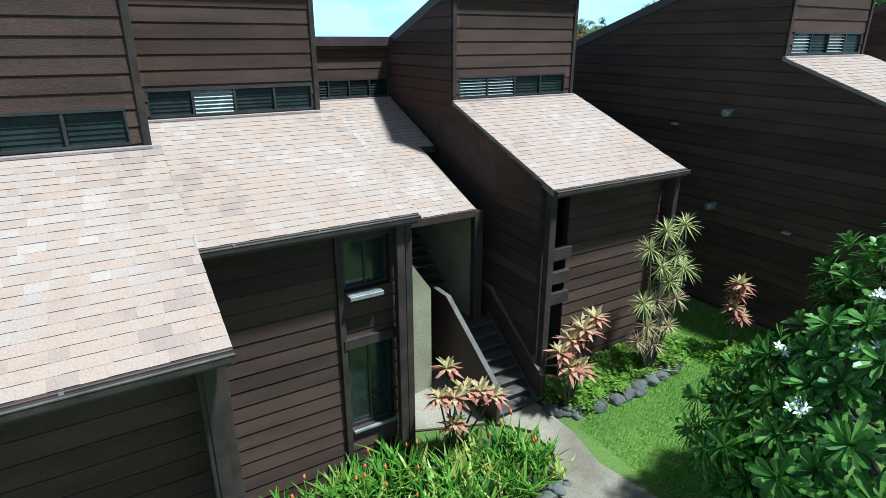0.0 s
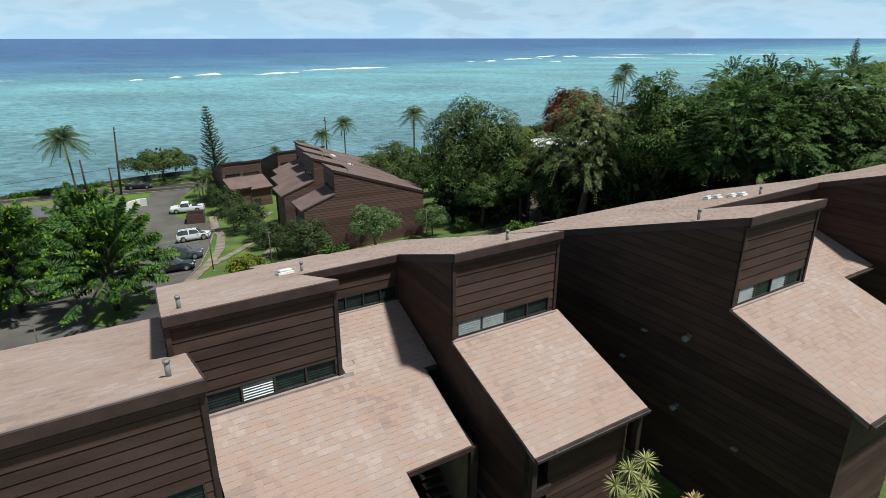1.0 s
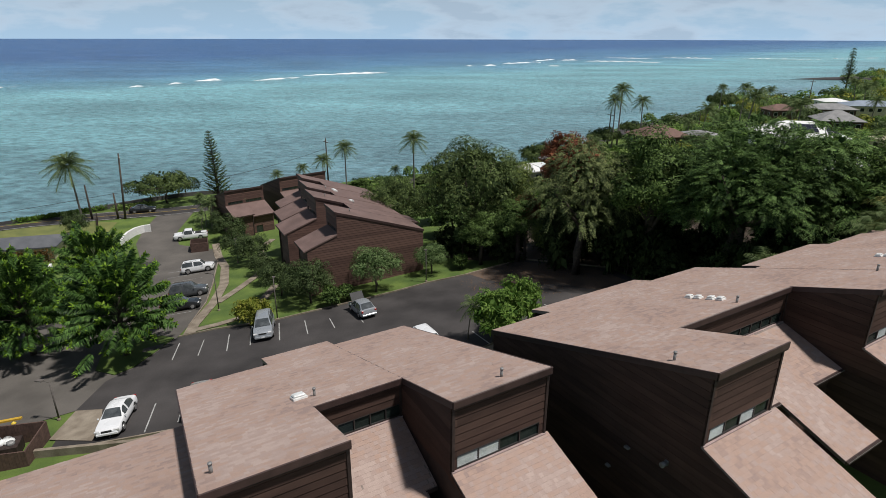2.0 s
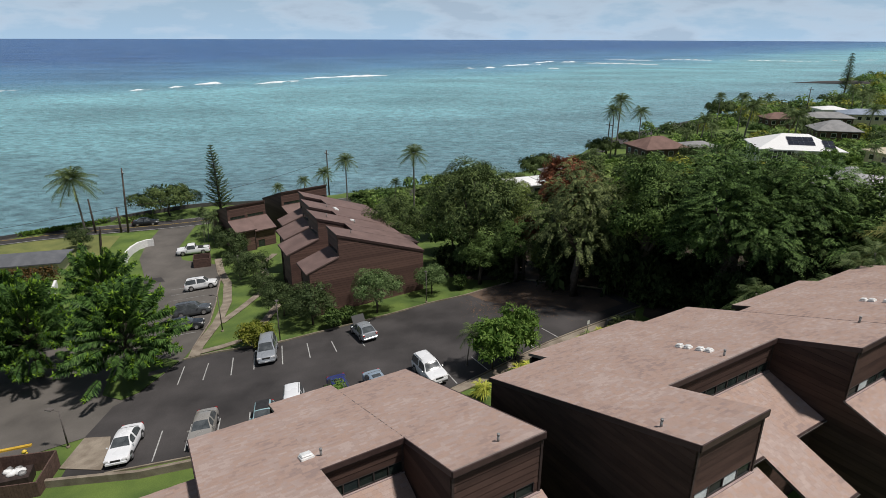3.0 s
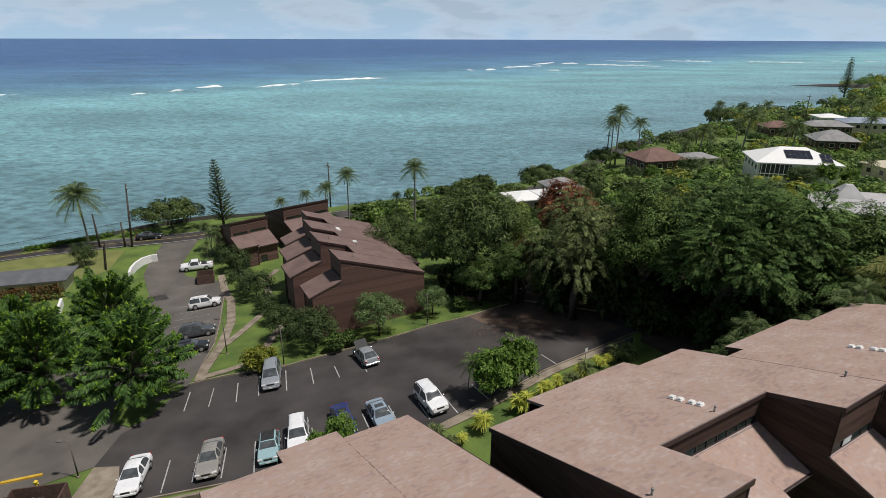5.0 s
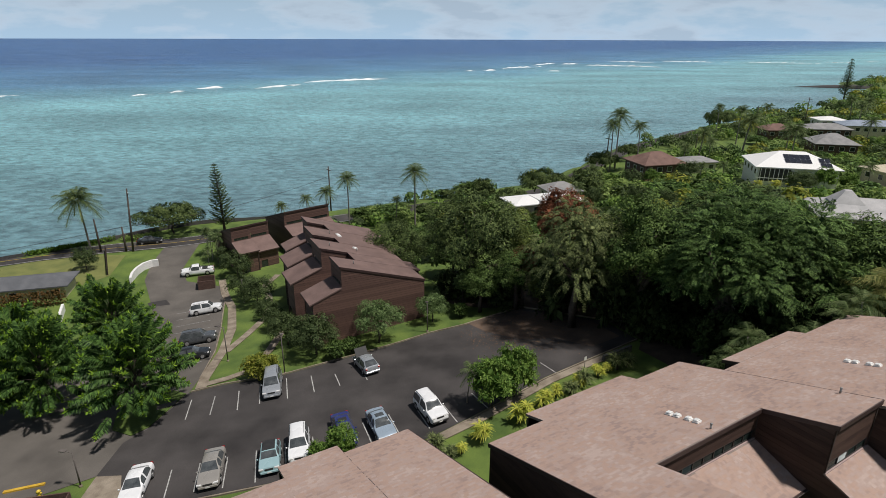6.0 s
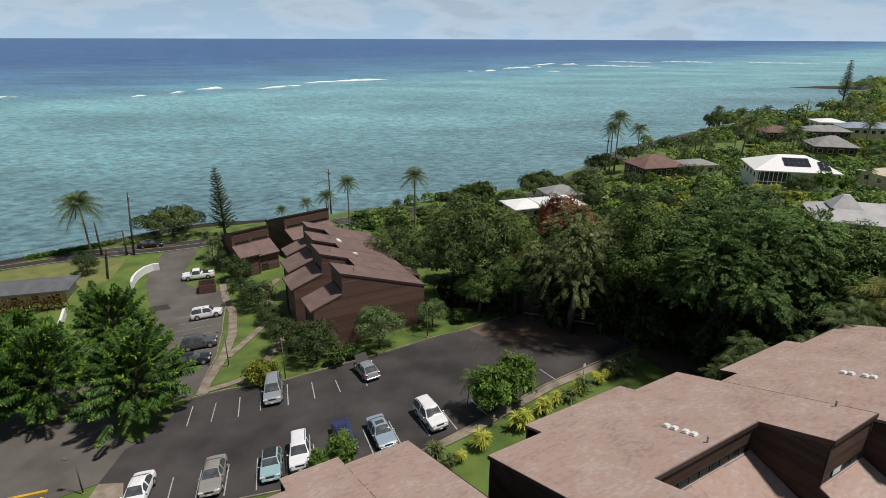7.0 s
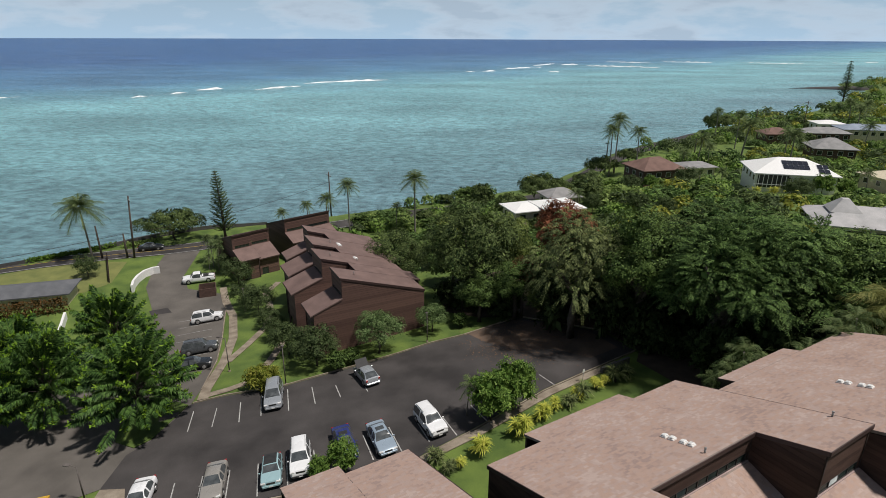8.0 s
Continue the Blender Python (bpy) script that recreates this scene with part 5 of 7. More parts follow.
def tree(name, x, y, high, rad, mat, label, seed, clumps=90, per=60, leaf=0.42, flat=0.75, clump=0.24, droop=0.3, low=-0.35, group="", trunk=0.03, category="tree", lift=None, sprays=0, sag=0.35, length=0.36):
    """A tapered trunk with limbs into a crown of leaf clumps."""
    rng = np.random.default_rng(seed)
    t = thing(name, at(x, y, seed * 47 % 360), label, category, group)
    if sprays:
        quads, cs = spray_crown(rng, rad, sprays, flat, length, leaf, sag, low)
    else:
        quads, cs = clump_crown(rng, rad, clumps, per, leaf, flat, clump, droop, low)
    zc = (high - float(quads[:, :, 2].max())) if lift is None else lift
    quads[:, :, 2] += zc
    leaf_mesh("crown", quads, mat, t)
    tr = max(0.05, high * trunk)
    rod("trunk", [(0, 0, -0.4), (0.05 * rad, 0, zc * 0.3), (-0.03 * rad, 0.04 * rad, zc * 0.65), (0, 0, zc)], [tr * 1.3, tr, tr * 0.8, tr * 0.5], M_BARK, t, "", 8)
    for i in range(4):
        c = cs[rng.integers(len(cs))]
        s = Vector((0, 0, zc * rng.uniform(0.45, 0.8)))
        e = Vector((c[0] * 0.85, c[1] * 0.85, zc + c[2] * 0.8))
        m = (s + e) / 2 + Vector((0, 0, -0.06 * rad))
        rod("limb", [s, m, e], [tr * 0.5, tr * 0.3, tr * 0.12], M_BARK, t, "", 6)
    return t


def again(t, x, y, size=1.0, turn=0.0, tall=1.0):
    return copy_thing(t, at(x, y, turn) @ Matrix.Diagonal((size, size, size * tall, 1)))


# -- the wood beside the parking lot --
WOOD = "trees of the dark wood"
w1 = tree("tree", 4.0, 72.3, 16.0, 6.5, L_DARK, "dense dark round-crowned mango tree at the wood's edge", 3, 120, 170, 0.38, 1.1, 0.25, 0.35, -0.62, WOOD)
w2 = tree("tree", 15.0, 59.2, 15.4, 6.2, L_OLIVE, "willowy olive-green tree with hanging sprays of leaves", 5, 105, 170, 0.1, 1.12, 0.27, 1.0, -0.42, WOOD, sprays=760, sag=0.75, length=0.36)
w3 = tree("tree", 21.3, 56.0, 16.5, 5.0, L_FOREST, "tall dark green tree in the dense wood", 7, 85, 170, 0.38, 1.35, 0.28, 0.3, -0.25, WOOD)
w4 = tree("tree", 26.9, 48.4, 16.8, 6.4, L_FEATHER_D, "broad feathery green tree spreading over the wood", 9, 120, 180, 0.1, 1.0, 0.25, 0.5, -0.5, WOOD, sprays=960, sag=0.34, length=0.37)
w5 = tree("tree", 32.0, 48.6, 16.2, 6.6, L_WOOD2, "broad light green tree in the wood", 11, 120, 180, 0.1, 1.0, 0.24, 0.4, -0.5, WOOD, sprays=960, sag=0.38, length=0.36)
w6 = tree("tree", 19.4, 63.8, 12.8, 4.6, L_WOOD3, "yellow-green tree among darker crowns", 13, 85, 160, 0.36, 1.1, 0.27, 0.4, -0.6, WOOD)
for src, x, y, sz, turn, tall in ((w1, -6.9, 80, 0.7, 40, 1.2), (w6, 9.3, 77.5, 0.85, 200, 0.95), (w3, 9.3, 66.0, 0.62, 90, 1.0), (w3, 36.4, 46.4, 0.92, 150, 1.0),
                                  (w4, 40.5, 44.0, 0.7, 70, 1.0), (w2, 27.5, 57, 0.9, 10, 1.05), (w5, 37, 60, 0.85, 220, 0.95), (w3, 45, 58, 0.68, 310, 1.0), (w1, 29, 68, 0.9, 77, 1.0),
                                  (w4, 28.6, 53.0, 1.05, 130, 1.1), (w3, 4.8, 66.3, 0.5, 210, 0.95), (w6, 13.0, 64.5, 0.6, 210, 0.9)):
    again(src, x, y, sz, turn, tall * {w1: 0.84, w2: 0.9, w3: 0.87, w4: 0.86, w5: 0.88, w6: 0.97}[src] * (0.95 if x < 0 else 1.25 if y > 75 else 1.0))
far_kinds = [tree("tree", -17.5, 122, 7.5, 4.0, m_, l_, 300 + k_, 34, 70, 0.62, 0.85, 0.3, 0.3, -0.6, "trees towards the shore")
             for k_, (m_, l_) in enumerate(((L_FOREST, "dark green round tree towards the shore"), (L_WOOD2, "mid green tree towards the shore"), (L_LIGHT2, "light green garden tree towards the shore"), (L_DARK, "dense dark tree towards the shore")))]
for k_, p_ in enumerate(((-17.5, 122), (-12.5, 124), (-8.0, 119), (10.0, 138))):
    far_kinds[k_].matrix_basis = at(*p_) @ Matrix.Diagonal((0.75, 0.75, 0.5 if p_[0] < 0 else 0.9, 1))
for i, (x, y, s, h_) in enumerate(((-3.0, 124, 0.8, 0.7), (2.5, 121, 0.9, 0.7), (-12.0, 113, 0.8, 0.65), (-6.0, 106, 0.9, 1.1), (-14, 103, 0.8, 1.1), (-1.0, 111, 0.9, 1.1), (14.5, 126, 1.0, 0.8), (-19, 116, 0.6, 0.5), (-2.5, 133, 0.7, 0.5), (4, 133, 0.9, 0.8), (7, 145, 1.2, 0.9), (1, 143, 0.7, 0.5), (-9, 130, 0.6, 0.5),
                                   (8.5, 111, 1.2, 1.0), (-7.4, 88, 1.1, 1.4), (-1.3, 93, 1.1, 1.4), (-12.7, 94, 0.9, 1.3), (25.1, 87, 1.1, 1.0), (37.2, 82, 1.0, 1.4), (45.8, 84, 1.1, 1.1), (1.5, 83, 1.1, 1.6), (14, 91, 1.2, 1.0), (50, 68, 1.0, 1.15), (-14, 84, 0.9, 1.2), (29, 101, 1.1, 0.6), (37, 97, 1.1, 0.9), (19, 99, 1.1, 0.8), (44, 92, 1.3, 0.82), (50, 84, 1.1, 0.95), (56, 78, 1.0, 0.72), (8, 101, 1.0, 1.0), (-16, 121, 0.9, 0.42), (-10, 123.5, 0.9, 0.45), (-4, 127, 0.9, 0.5), (2, 130, 0.9, 0.6), (8, 134, 1.0, 0.75), (14, 137, 1.0, 0.8), (14, 106.5, 0.8, 0.85), (19, 107, 0.8, 0.75), (25, 107, 0.8, 0.75),
                                   (41, 126, 1.5, 0.8), (49, 121, 1.5, 0.62), (57, 118, 1.4, 0.6), (34, 130, 1.3, 0.8), (60, 106, 1.2, 0.35), (66, 116, 0.8, 0.5), (91, 119, 0.8, 0.6), (95, 112, 1.2, 0.9), (102, 142, 1.2, 0.9), (93, 146, 1.0, 0.9), (110, 152, 1.3, 0.9), (106, 160, 1.1, 0.9), (128, 160, 1.2, 0.9), (134, 172, 1.2, 0.9), (121, 191, 1.0, 0.8), (146, 187, 1.2, 0.9), (158, 190, 1.3, 0.9), (104, 190, 1.0, 0.9), (84, 112, 0.8, 0.4), (90, 105, 0.8, 0.5), (96, 98, 1.1, 0.9))):
    again(far_kinds[(i * 3 + i // 4) % 4], x, y, s, i * 71, h_)
# low growth under the trees, the shade there put into its leaf colour
shrub = tree("shrub", 8.0, 68.0, 5.0, 3.2, L_UNDER, "tangled undergrowth with shade-dark leaves at the edge of the wood", 12, 24, 90, 0.42, 0.8, 0.32, 0.3, -0.9, "undergrowth of the wood", 0.02, "shrub", 2.2)
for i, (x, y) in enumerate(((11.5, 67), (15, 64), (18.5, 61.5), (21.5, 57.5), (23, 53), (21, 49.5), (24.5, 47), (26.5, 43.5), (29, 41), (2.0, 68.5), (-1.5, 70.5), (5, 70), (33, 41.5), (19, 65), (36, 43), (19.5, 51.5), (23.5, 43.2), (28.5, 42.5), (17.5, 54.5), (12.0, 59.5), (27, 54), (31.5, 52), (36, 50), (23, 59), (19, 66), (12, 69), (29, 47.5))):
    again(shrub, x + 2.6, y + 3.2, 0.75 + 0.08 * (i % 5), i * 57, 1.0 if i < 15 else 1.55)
red = tree("tree", 14.6, 65.6, 15.6, 3.3, L_RED, "reddish-brown leaved tree among the green crowns", 15, 60, 150, 0.36, 1.1, 0.26, 0.4, -0.6, WOOD)
again(red, 10.2, 66.5, 0.5, 60, 1.1)
# -- big trees beside the driveway --
def feather_tree(x, y, high, rad, seed):
    """Long level branches, each clothed like a fern and ending in a tuft of young leaves."""
    rng = np.random.default_rng(seed)
    t = thing("tree", at(x, y, seed * 31), "large bright green tree with long fern-like branches", "tree", "feathery trees by the driveway")
    zc = high * 0.3
    out, tips = [], []
    n = 130
    for i in range(n):
        s = (i + 0.5) / n
        a = i * 2.399 + rng.uniform(-0.25, 0.25)
        rise = -0.12 + 1.45 * s ** 1.5 + rng.uniform(-0.1, 0.1)
        d = np.array([math.cos(a) * math.cos(rise), math.sin(a) * math.cos(rise), math.sin(rise)])
        start = np.array([0, 0, zc + high * 0.34 * s])
        reach = rad * (1.06 - 0.2 * s) * rng.uniform(0.72, 1.1)
        L = min(reach * 0.7, rng.uniform(2.0, 3.3))
        if i % 3 == 0:
            reach *= 0.72
        c = start + d * (reach - L) + np.array([0, 0, 0.12 * reach])
        d2 = unit(d + np.array([0, 0, 0.12]))
        out.append(plume(c, d2, L, rng, 24, 0.62, 0.16, 0.16, 2, 0.4))
        tip = c + d2 * L + np.array([0, 0, -0.16 * L])
        k = 12
        b = np.repeat(tip[None] - d2 * 0.12, k, axis=0) + rng.normal(size=(k, 3)) * 0.07
        w = d2 * 0.6 + rng.normal(size=(k, 3)) * 0.75 + np.array([0, 0, 0.25])
        tips.append(make_leaves(b, w, 0.46, 0.17, rng, -0.2))
        if i % 3 == 0:
            rod("limb", [tuple(start * np.array([1, 1, 0.9])), tuple(start * 0.5 + c * 0.5 + np.array([0, 0, -0.1])), tuple(c), tuple(c + d2 * L * 0.7 + np.array([0, 0, -0.08 * L]))], [0.12, 0.08, 0.05, 0.02], M_BARK, t, "", 5)
    leaf_mesh("crown", np.concatenate(out), L_FEATHER, t)
    leaf_mesh("young_leaves", np.concatenate(tips), L_TIP, t, "yellow-green young leaves at the branch tips")
    rod("trunk", [(0, 0, -0.5), (0.1, 0, zc * 0.5), (0, 0.1, zc), (0, 0, high * 0.6)], [0.38, 0.3, 0.24, 0.1], M_BARK, t, "", 10)
    return t


ft = feather_tree(-30.0, 47.4, 8.6, 5.6, 21)
again(ft, -40.6, 62.5, 0.92, 80, 1.1)
again(ft, -40.5, 49.5, 0.95, 160, 1.1)
again(ft, -47.5, 55.5, 0.9, 250, 1.1)
again(ft, -45.0, 47.0, 0.85, 20, 1.1)
# -- shrubs and small trees round the lower houses --
DOME = "domed garden trees"
dome = tree("tree", -7.6, 59.3, 5.6, 2.9, L_OLIVE_L, "domed frangipani tree with pale green leaves", 31, 70, 120, 0.22, 0.75, 0.24, 0.2, -0.3, DOME, 0.025)
again(dome, -1.3, 64.3, 0.68, 90, 1.05)
dk = tree("tree", -14.6, 57.4, 5.3, 3.1, L_DARK2, "dark low-branched tree on the lawn", 33, 60, 110, 0.23, 0.75, 0.26, 0.3, -0.5, DOME, 0.025)
for x, y, s, tr in ((-18.9, 61.0, 0.8, 50), (-21.8, 66.5, 0.62, 120), (-27.5, 77, 0.9, 200), (-31, 80.5, 0.8, 20), (-24.5, 71, 0.6, 310), (-35.5, 91, 0.9, 40), (-38.5, 96, 0.8, 75)):
    again(dk, x, y, s, tr)
yb = tree("shrub", -19.6, 53.0, 2.9, 1.9, L_YELLOW2, "rounded yellow-green croton bush at the lawn's edge", 35, 60, 50, 0.25, 0.8, 0.25, 0.1, -0.5, "", 0.02, "shrub", 1.3)
rbsh = tree("shrub", 2.2, 65.2, 1.9, 0.9, L_FOREST, "small clipped round bush on the lawn", 36, 40, 50, 0.18, 0.9, 0.3, 0.1, -0.6, "", 0.02, "shrub", 1.1)
again(rbsh, -12.0, 55.9, 1.2, 40)
again(rbsh, -10.5, 57.3, 1.0, 80)
lb = tree("shrub", 4.4, 43.2, 5.0, 2.1, L_BRIGHT2, "airy bright green shrub between the stalls", 41, 34, 80, 0.3, 1.0, 0.32, 0.3, -0.7, "shrubs by the car park", 0.02, "shrub", 3.0)
again(lb, 6.6, 44.6, 0.9, 100, 1.2)
again(lb, 5.6, 45.8, 0.7, 200, 1.1)
again(lb, -8.2, 37.7, 0.62, 40, 1.0)
again(lb, -10.0, 36.9, 0.42, 90, 1.1)
tree("tree", 2.6, 69.3, 4.6, 0.9, L_OLIVE_L, "thin bare-limbed sapling beside the wood", 43, 14, 12, 0.3, 1.2, 0.4, 0.2, -0.3, "", 0.012)


def spray_plant(x, y, high, mat, seed, label, name="shrub", group="", nblade=26, blade=0.9, wide=0.1, stems=6):
    """A shrub of arching strap leaves on short stems."""
    rng = np.random.default_rng(seed)
    t = thing(name, at(x, y, seed * 13), label, "shrub", group)
    out = []
    for k in range(stems):
        a = rng.uniform(0, 6.28)
        top = np.array([math.cos(a) * 0.35 * high * 0.5, math.sin(a) * 0.35 * high * 0.5, high * rng.uniform(0.35, 0.75)])
        rod("stem", [(0, 0, -0.05), tuple(top * 0.5), tuple(top)], [0.04, 0.03, 0.02], M_BARK, t, "", 5)
        for j in range(nblade):
            b = rng.uniform(0, 6.28)
            d = unit(np.array([math.cos(b), math.sin(b), rng.uniform(0.0, 1.3)]))
            pts = [top + d * blade * s + np.array([0, 0, -0.45 * blade]) * s * s for s in (0.0, 0.45, 1.0)]
            sd = np.cross(d, [0, 0, 1.0]) * wide * 0.5
            out.append([pts[0] - sd * 0.4, pts[0] + sd * 0.4, pts[1] + sd, pts[1] - sd])
            out.append([pts[1] - sd, pts[1] + sd, pts[2] + sd * 0.1, pts[2] - sd * 0.1])
    leaf_mesh("leaves", np.array(out), mat, t)
    return t


CR = "croton shrubs along the walk"
cr = spray_plant(3.2, 38.6, 2.2, L_YELLOW, 51, "bright yellow-green croton shrub with long leaves", group=CR, stems=9)
for i, (x, y, s) in enumerate(((6.4, 42.2, 1.1), (8.6, 44.2, 0.9), (10.0, 45.6, 0.7), (12.4, 47.0, 0.7), (14.6, 48.4, 0.75), (15.8, 49.2, 0.6), (1.2, 38.4, 0.6))):
    again(cr, x + 0.3, y - 1.4, s, 40 * i)
gs = spray_plant(-0.6, 38.0, 1.5, L_OLIVE, 53, "green strap-leaved shrub beside the walk", group=CR, stems=6)
for i, (x, y, s) in enumerate(((11.4, 45.9, 1.0), (13.0, 47.3, 1.2), (16.8, 49.6, 1.3), (0.2, 38.0, 0.9), (17.8, 50.0, 1.2))):
    again(gs, x + 0.3, y - 1.4, s, 70 * i)


# -- palms --
def palm(x, y, high, seed, label, fronds=20, reach=2.6, lean=0.6, mat=None, group="coconut palms", thick=0.17, turn=None, fine=36):
    rng = np.random.default_rng(seed)
    t = thing("palm_tree", at(x, y, seed * 71 % 360 if turn is None else turn), label, "palm", group)
    pts = [(lean * (s ** 1.6), 0, -0.3 + (high + 0.3) * s) for s in (0, 0.2, 0.4, 0.6, 0.8, 1.0)]
    rod("trunk", pts, [thick * 1.5, thick * 1.1, thick, thick * 0.9, thick * 0.85, thick * 0.8], M_PALMBARK, t, "", 9)
    head = np.array([lean, 0, high])
    out = []
    for k in range(fronds):
        a = k * 2.399 + rng.uniform(-0.2, 0.2)
        e = 1.25 - 1.85 * (k / fronds)
        d = np.array([math.cos(a) * math.cos(e), math.sin(a) * math.cos(e), math.sin(e)])
        L = reach * rng.uniform(0.85, 1.1)
        s = np.linspace(0.08, 1, fine)[:, None]
        spine = head + d * s * L + np.array([0, 0, -0.46 * reach]) * s ** 2
        tan = d * L + np.array([0, 0, -0.92 * reach]) * s
        sd = unit(np.cross(d, [0, 0, 1.0]))
        taper = (0.35 + 0.65 * np.sin(np.pi * (0.15 + 0.8 * s))) * 0.34 * reach
        for sign in (-1, 1):
            w = unit(sd * sign + unit(tan) * 0.7 + np.array([0, 0, -0.55]) + rng.normal(size=(fine, 3)) * 0.14)
            side = unit(np.cross(w, unit(tan))) * 0.0 + unit(tan) * (reach * 0.0062 + 0.006) * 36 / fine
            tip = spine + w * taper
            out.append(np.stack([spine - side, spine + side, tip + side * 0.2, tip - side * 0.2], axis=1))
        mid = unit(np.cross(tan, sd)) * 0.0 + sd * 0.02 * reach
        out.append(np.stack([spine[:-1] - mid[: 1], spine[:-1] + mid[:1], spine[1:] + mid[:1], spine[1:] - mid[:1]], axis=1))
    leaf_mesh("fronds", np.concatenate(out), mat or L_PALM, t)
    return t


p1 = palm(-67.5, 102.7, 10.4, 61, "wind-bent coconut palm beside the coast road", 38, 4.5, -0.5, turn=0)
p2 = palm(-5.8, 114.5, 13.0, 62, "coconut palm rising behind the far houses", 30, 3.2, 0.3)
for x, y, s, tr in ((-24.0, 113, 0.72, 40), (-20.0, 117, 0.85, 100), (-36.0, 98.5, 0.45, 10), (-28.5, 116, 0.55, 200), (-44, 100.5, 0.4, 300), (-33, 112.5, 0.5, 120), (-10, 118, 0.5, 33), (48.7, 160, 1.15, 60), (53.5, 156, 0.9, 140), (46.6, 157.5, 1.0, 220), (92, 180, 0.95, 20), (97, 205, 0.8, 70)):
    again(p2, x, y, s, tr)
palm(35.4, 40.0, 8.6 - height(35.4, 40.0), 67, "yellowish coconut palm leaning over the roofs", 26, 3.9, 0.4, L_PALMY, turn=60)
p3 = palm(71, 158, 8.5, 66, "coconut palm among the hillside gardens", 26, 3.6, 0.8, None, "coconut palms", fine=15)
for i, (x, y, s) in enumerate(((66, 156, 0.6), (75, 160, 0.7), (69, 163, 0.55), (98, 160, 1.1), (86, 164, 1.35), (101, 168, 1.0), (110, 140, 0.6), (122, 150, 0.8), (130, 166, 0.7), (89, 134, 0.55), (93, 122, 0.55), (64, 128, 0.5), (60, 131, 0.45), (140, 190, 0.9), (165, 230, 1.0), (175, 250, 1.2), (190, 262, 1.1), (128, 232, 0.9), (36, 136, 0.7), (30, 122, 0.6))):
    again(p3, x, y, s, i * 83)
areca = palm(24.0, 40.2, 4.4, 64, "clustered feather palm at the wood's edge", 13, 2.0, 0.5, L_PALM, "small palms behind the roofs", 0.07)
for x, y, s, tr in ((25.3, 41.0, 1.15, 90), (26.5, 39.6, 0.9, 180), (28.0, 38.6, 1.0, 270), (22.8, 41.2, 0.8, 30), (30.5, 37.6, 1.05, 100), (32.5, 38.8, 1.2, 140), (34.0, 36.6, 1.1, 10), (2.2, 44.4, 0.8, 0), (-42.6, 98.5, 1.0, 0), (-41.0, 97.0, 1.15, 60), (-43.6, 101.0, 1.0, 130), (-40.0, 99.4, 1.1, 210), (-41.8, 94.8, 0.8, 300)):
    again(areca, x, y, s, tr)


# -- the column pine and the shade tree by the shore --
def column_pine(x, y, high, seed):
    rng = np.random.default_rng(seed)
    t = thing("pine_tree", at(x, y), "slender tiered column pine near the shore", "pine tree", "column pines")
    rod("trunk", [(0, 0, -0.3), (-0.1, 0, high * 0.5), (-0.5, 0, high)], [0.32, 0.2, 0.04], M_BARK, t, "", 8)
    out = []
    for k in range(24):
        s = k / 24
        z = high * (0.14 + 0.86 * s)
        R = (1 - s) ** 0.75 * high * 0.165 * rng.uniform(0.75, 1.2) + 0.12
        for j in range(6):
            a = j * 1.047 + k * 0.37 + rng.uniform(-0.2, 0.2)
            d = np.array([math.cos(a), math.sin(a), 0.18])
            m = max(3, int(R * 9))
            st = np.linspace(0.15, 1, m)[:, None]
            sp = np.array([-0.5 * s, 0, z]) + d * st * R + np.array([0, 0, 0.22 * R]) * st ** 2
            for sign in (-1, 1):
                w = np.cross(d, [0, 0, 1.0]) * sign + d * 0.8 + np.array([0, 0, 0.35]) + rng.normal(size=(m, 3)) * 0.2
                out.append(make_leaves(sp, w, 0.42, 0.16, rng))
    leaf_mesh("needles", np.concatenate(out), L_DARK, t)
    return t


cp = column_pine(-45.6, 113.5, 15.0, 71)
again(cp, 262, 385, 1.75, 30)
umb = tree("tree", -56.5, 114.0, 5.6, 6.4, L_DARK, "flat-topped spreading shade tree beside the road", 73, 90, 190, 0.42, 0.34, 0.2, 0.2, -0.15, "shore trees", 0.04, "tree", 3.6)
for x, y, s, tr in ((25.0, 140, 0.95, 40), (31, 146, 0.6, 90), (45.0, 160, 0.75, 200), (55, 168, 0.6, 10), (108, 226, 0.95, 100), (17, 133, 0.6, 120), (38, 148, 0.6, 20)):
    again(umb, x, y, s, tr, 1.15)
# hedges by the field
for line, label, mat, hh, seed in (([(-74, 74.6), (-66.5, 77.3), (-58.6, 79.9)], "clipped russet and green hedge beside the field", L_RUSSET, 2.4, 81), ([(-78.5, 100.6), (-70.0, 106.6), (-66.8, 109.4)], "low green hedge along the coast road", L_LIGHT, 0.8, 82), ([(-64.5, 108.8), (-59.0, 111.4)], "low green shrubs at the sea wall", L_LIGHT2, 0.9, 83)):
    rng = np.random.default_rng(seed)
    pts = []
    for (x0, y0), (x1, y1) in zip(line, line[1:]):
        n_ = int(math.hypot(x1 - x0, y1 - y0) * 110)
        s = rng.uniform(0, 1, n_)
        pts.append(np.stack([x0 + (x1 - x0) * s + rng.normal(size=n_) * 0.45, y0 + (y1 - y0) * s + rng.normal(size=n_) * 0.45, rng.uniform(0.1, hh, n_)], axis=1))
    pts = np.concatenate(pts)
    pts[:, 2] += np.array([height(p[0], p[1]) for p in pts])
    h_ = leaf_mesh("hedge", make_leaves(pts, rng.normal(size=pts.shape) + np.array([0, 0, 0.6]), 0.4, 0.25, rng), mat)
    tagged(h_, label, "hedge", kind="stuff")
again(dk, -63.0, 93.4, 0.72, 10, 1.15)
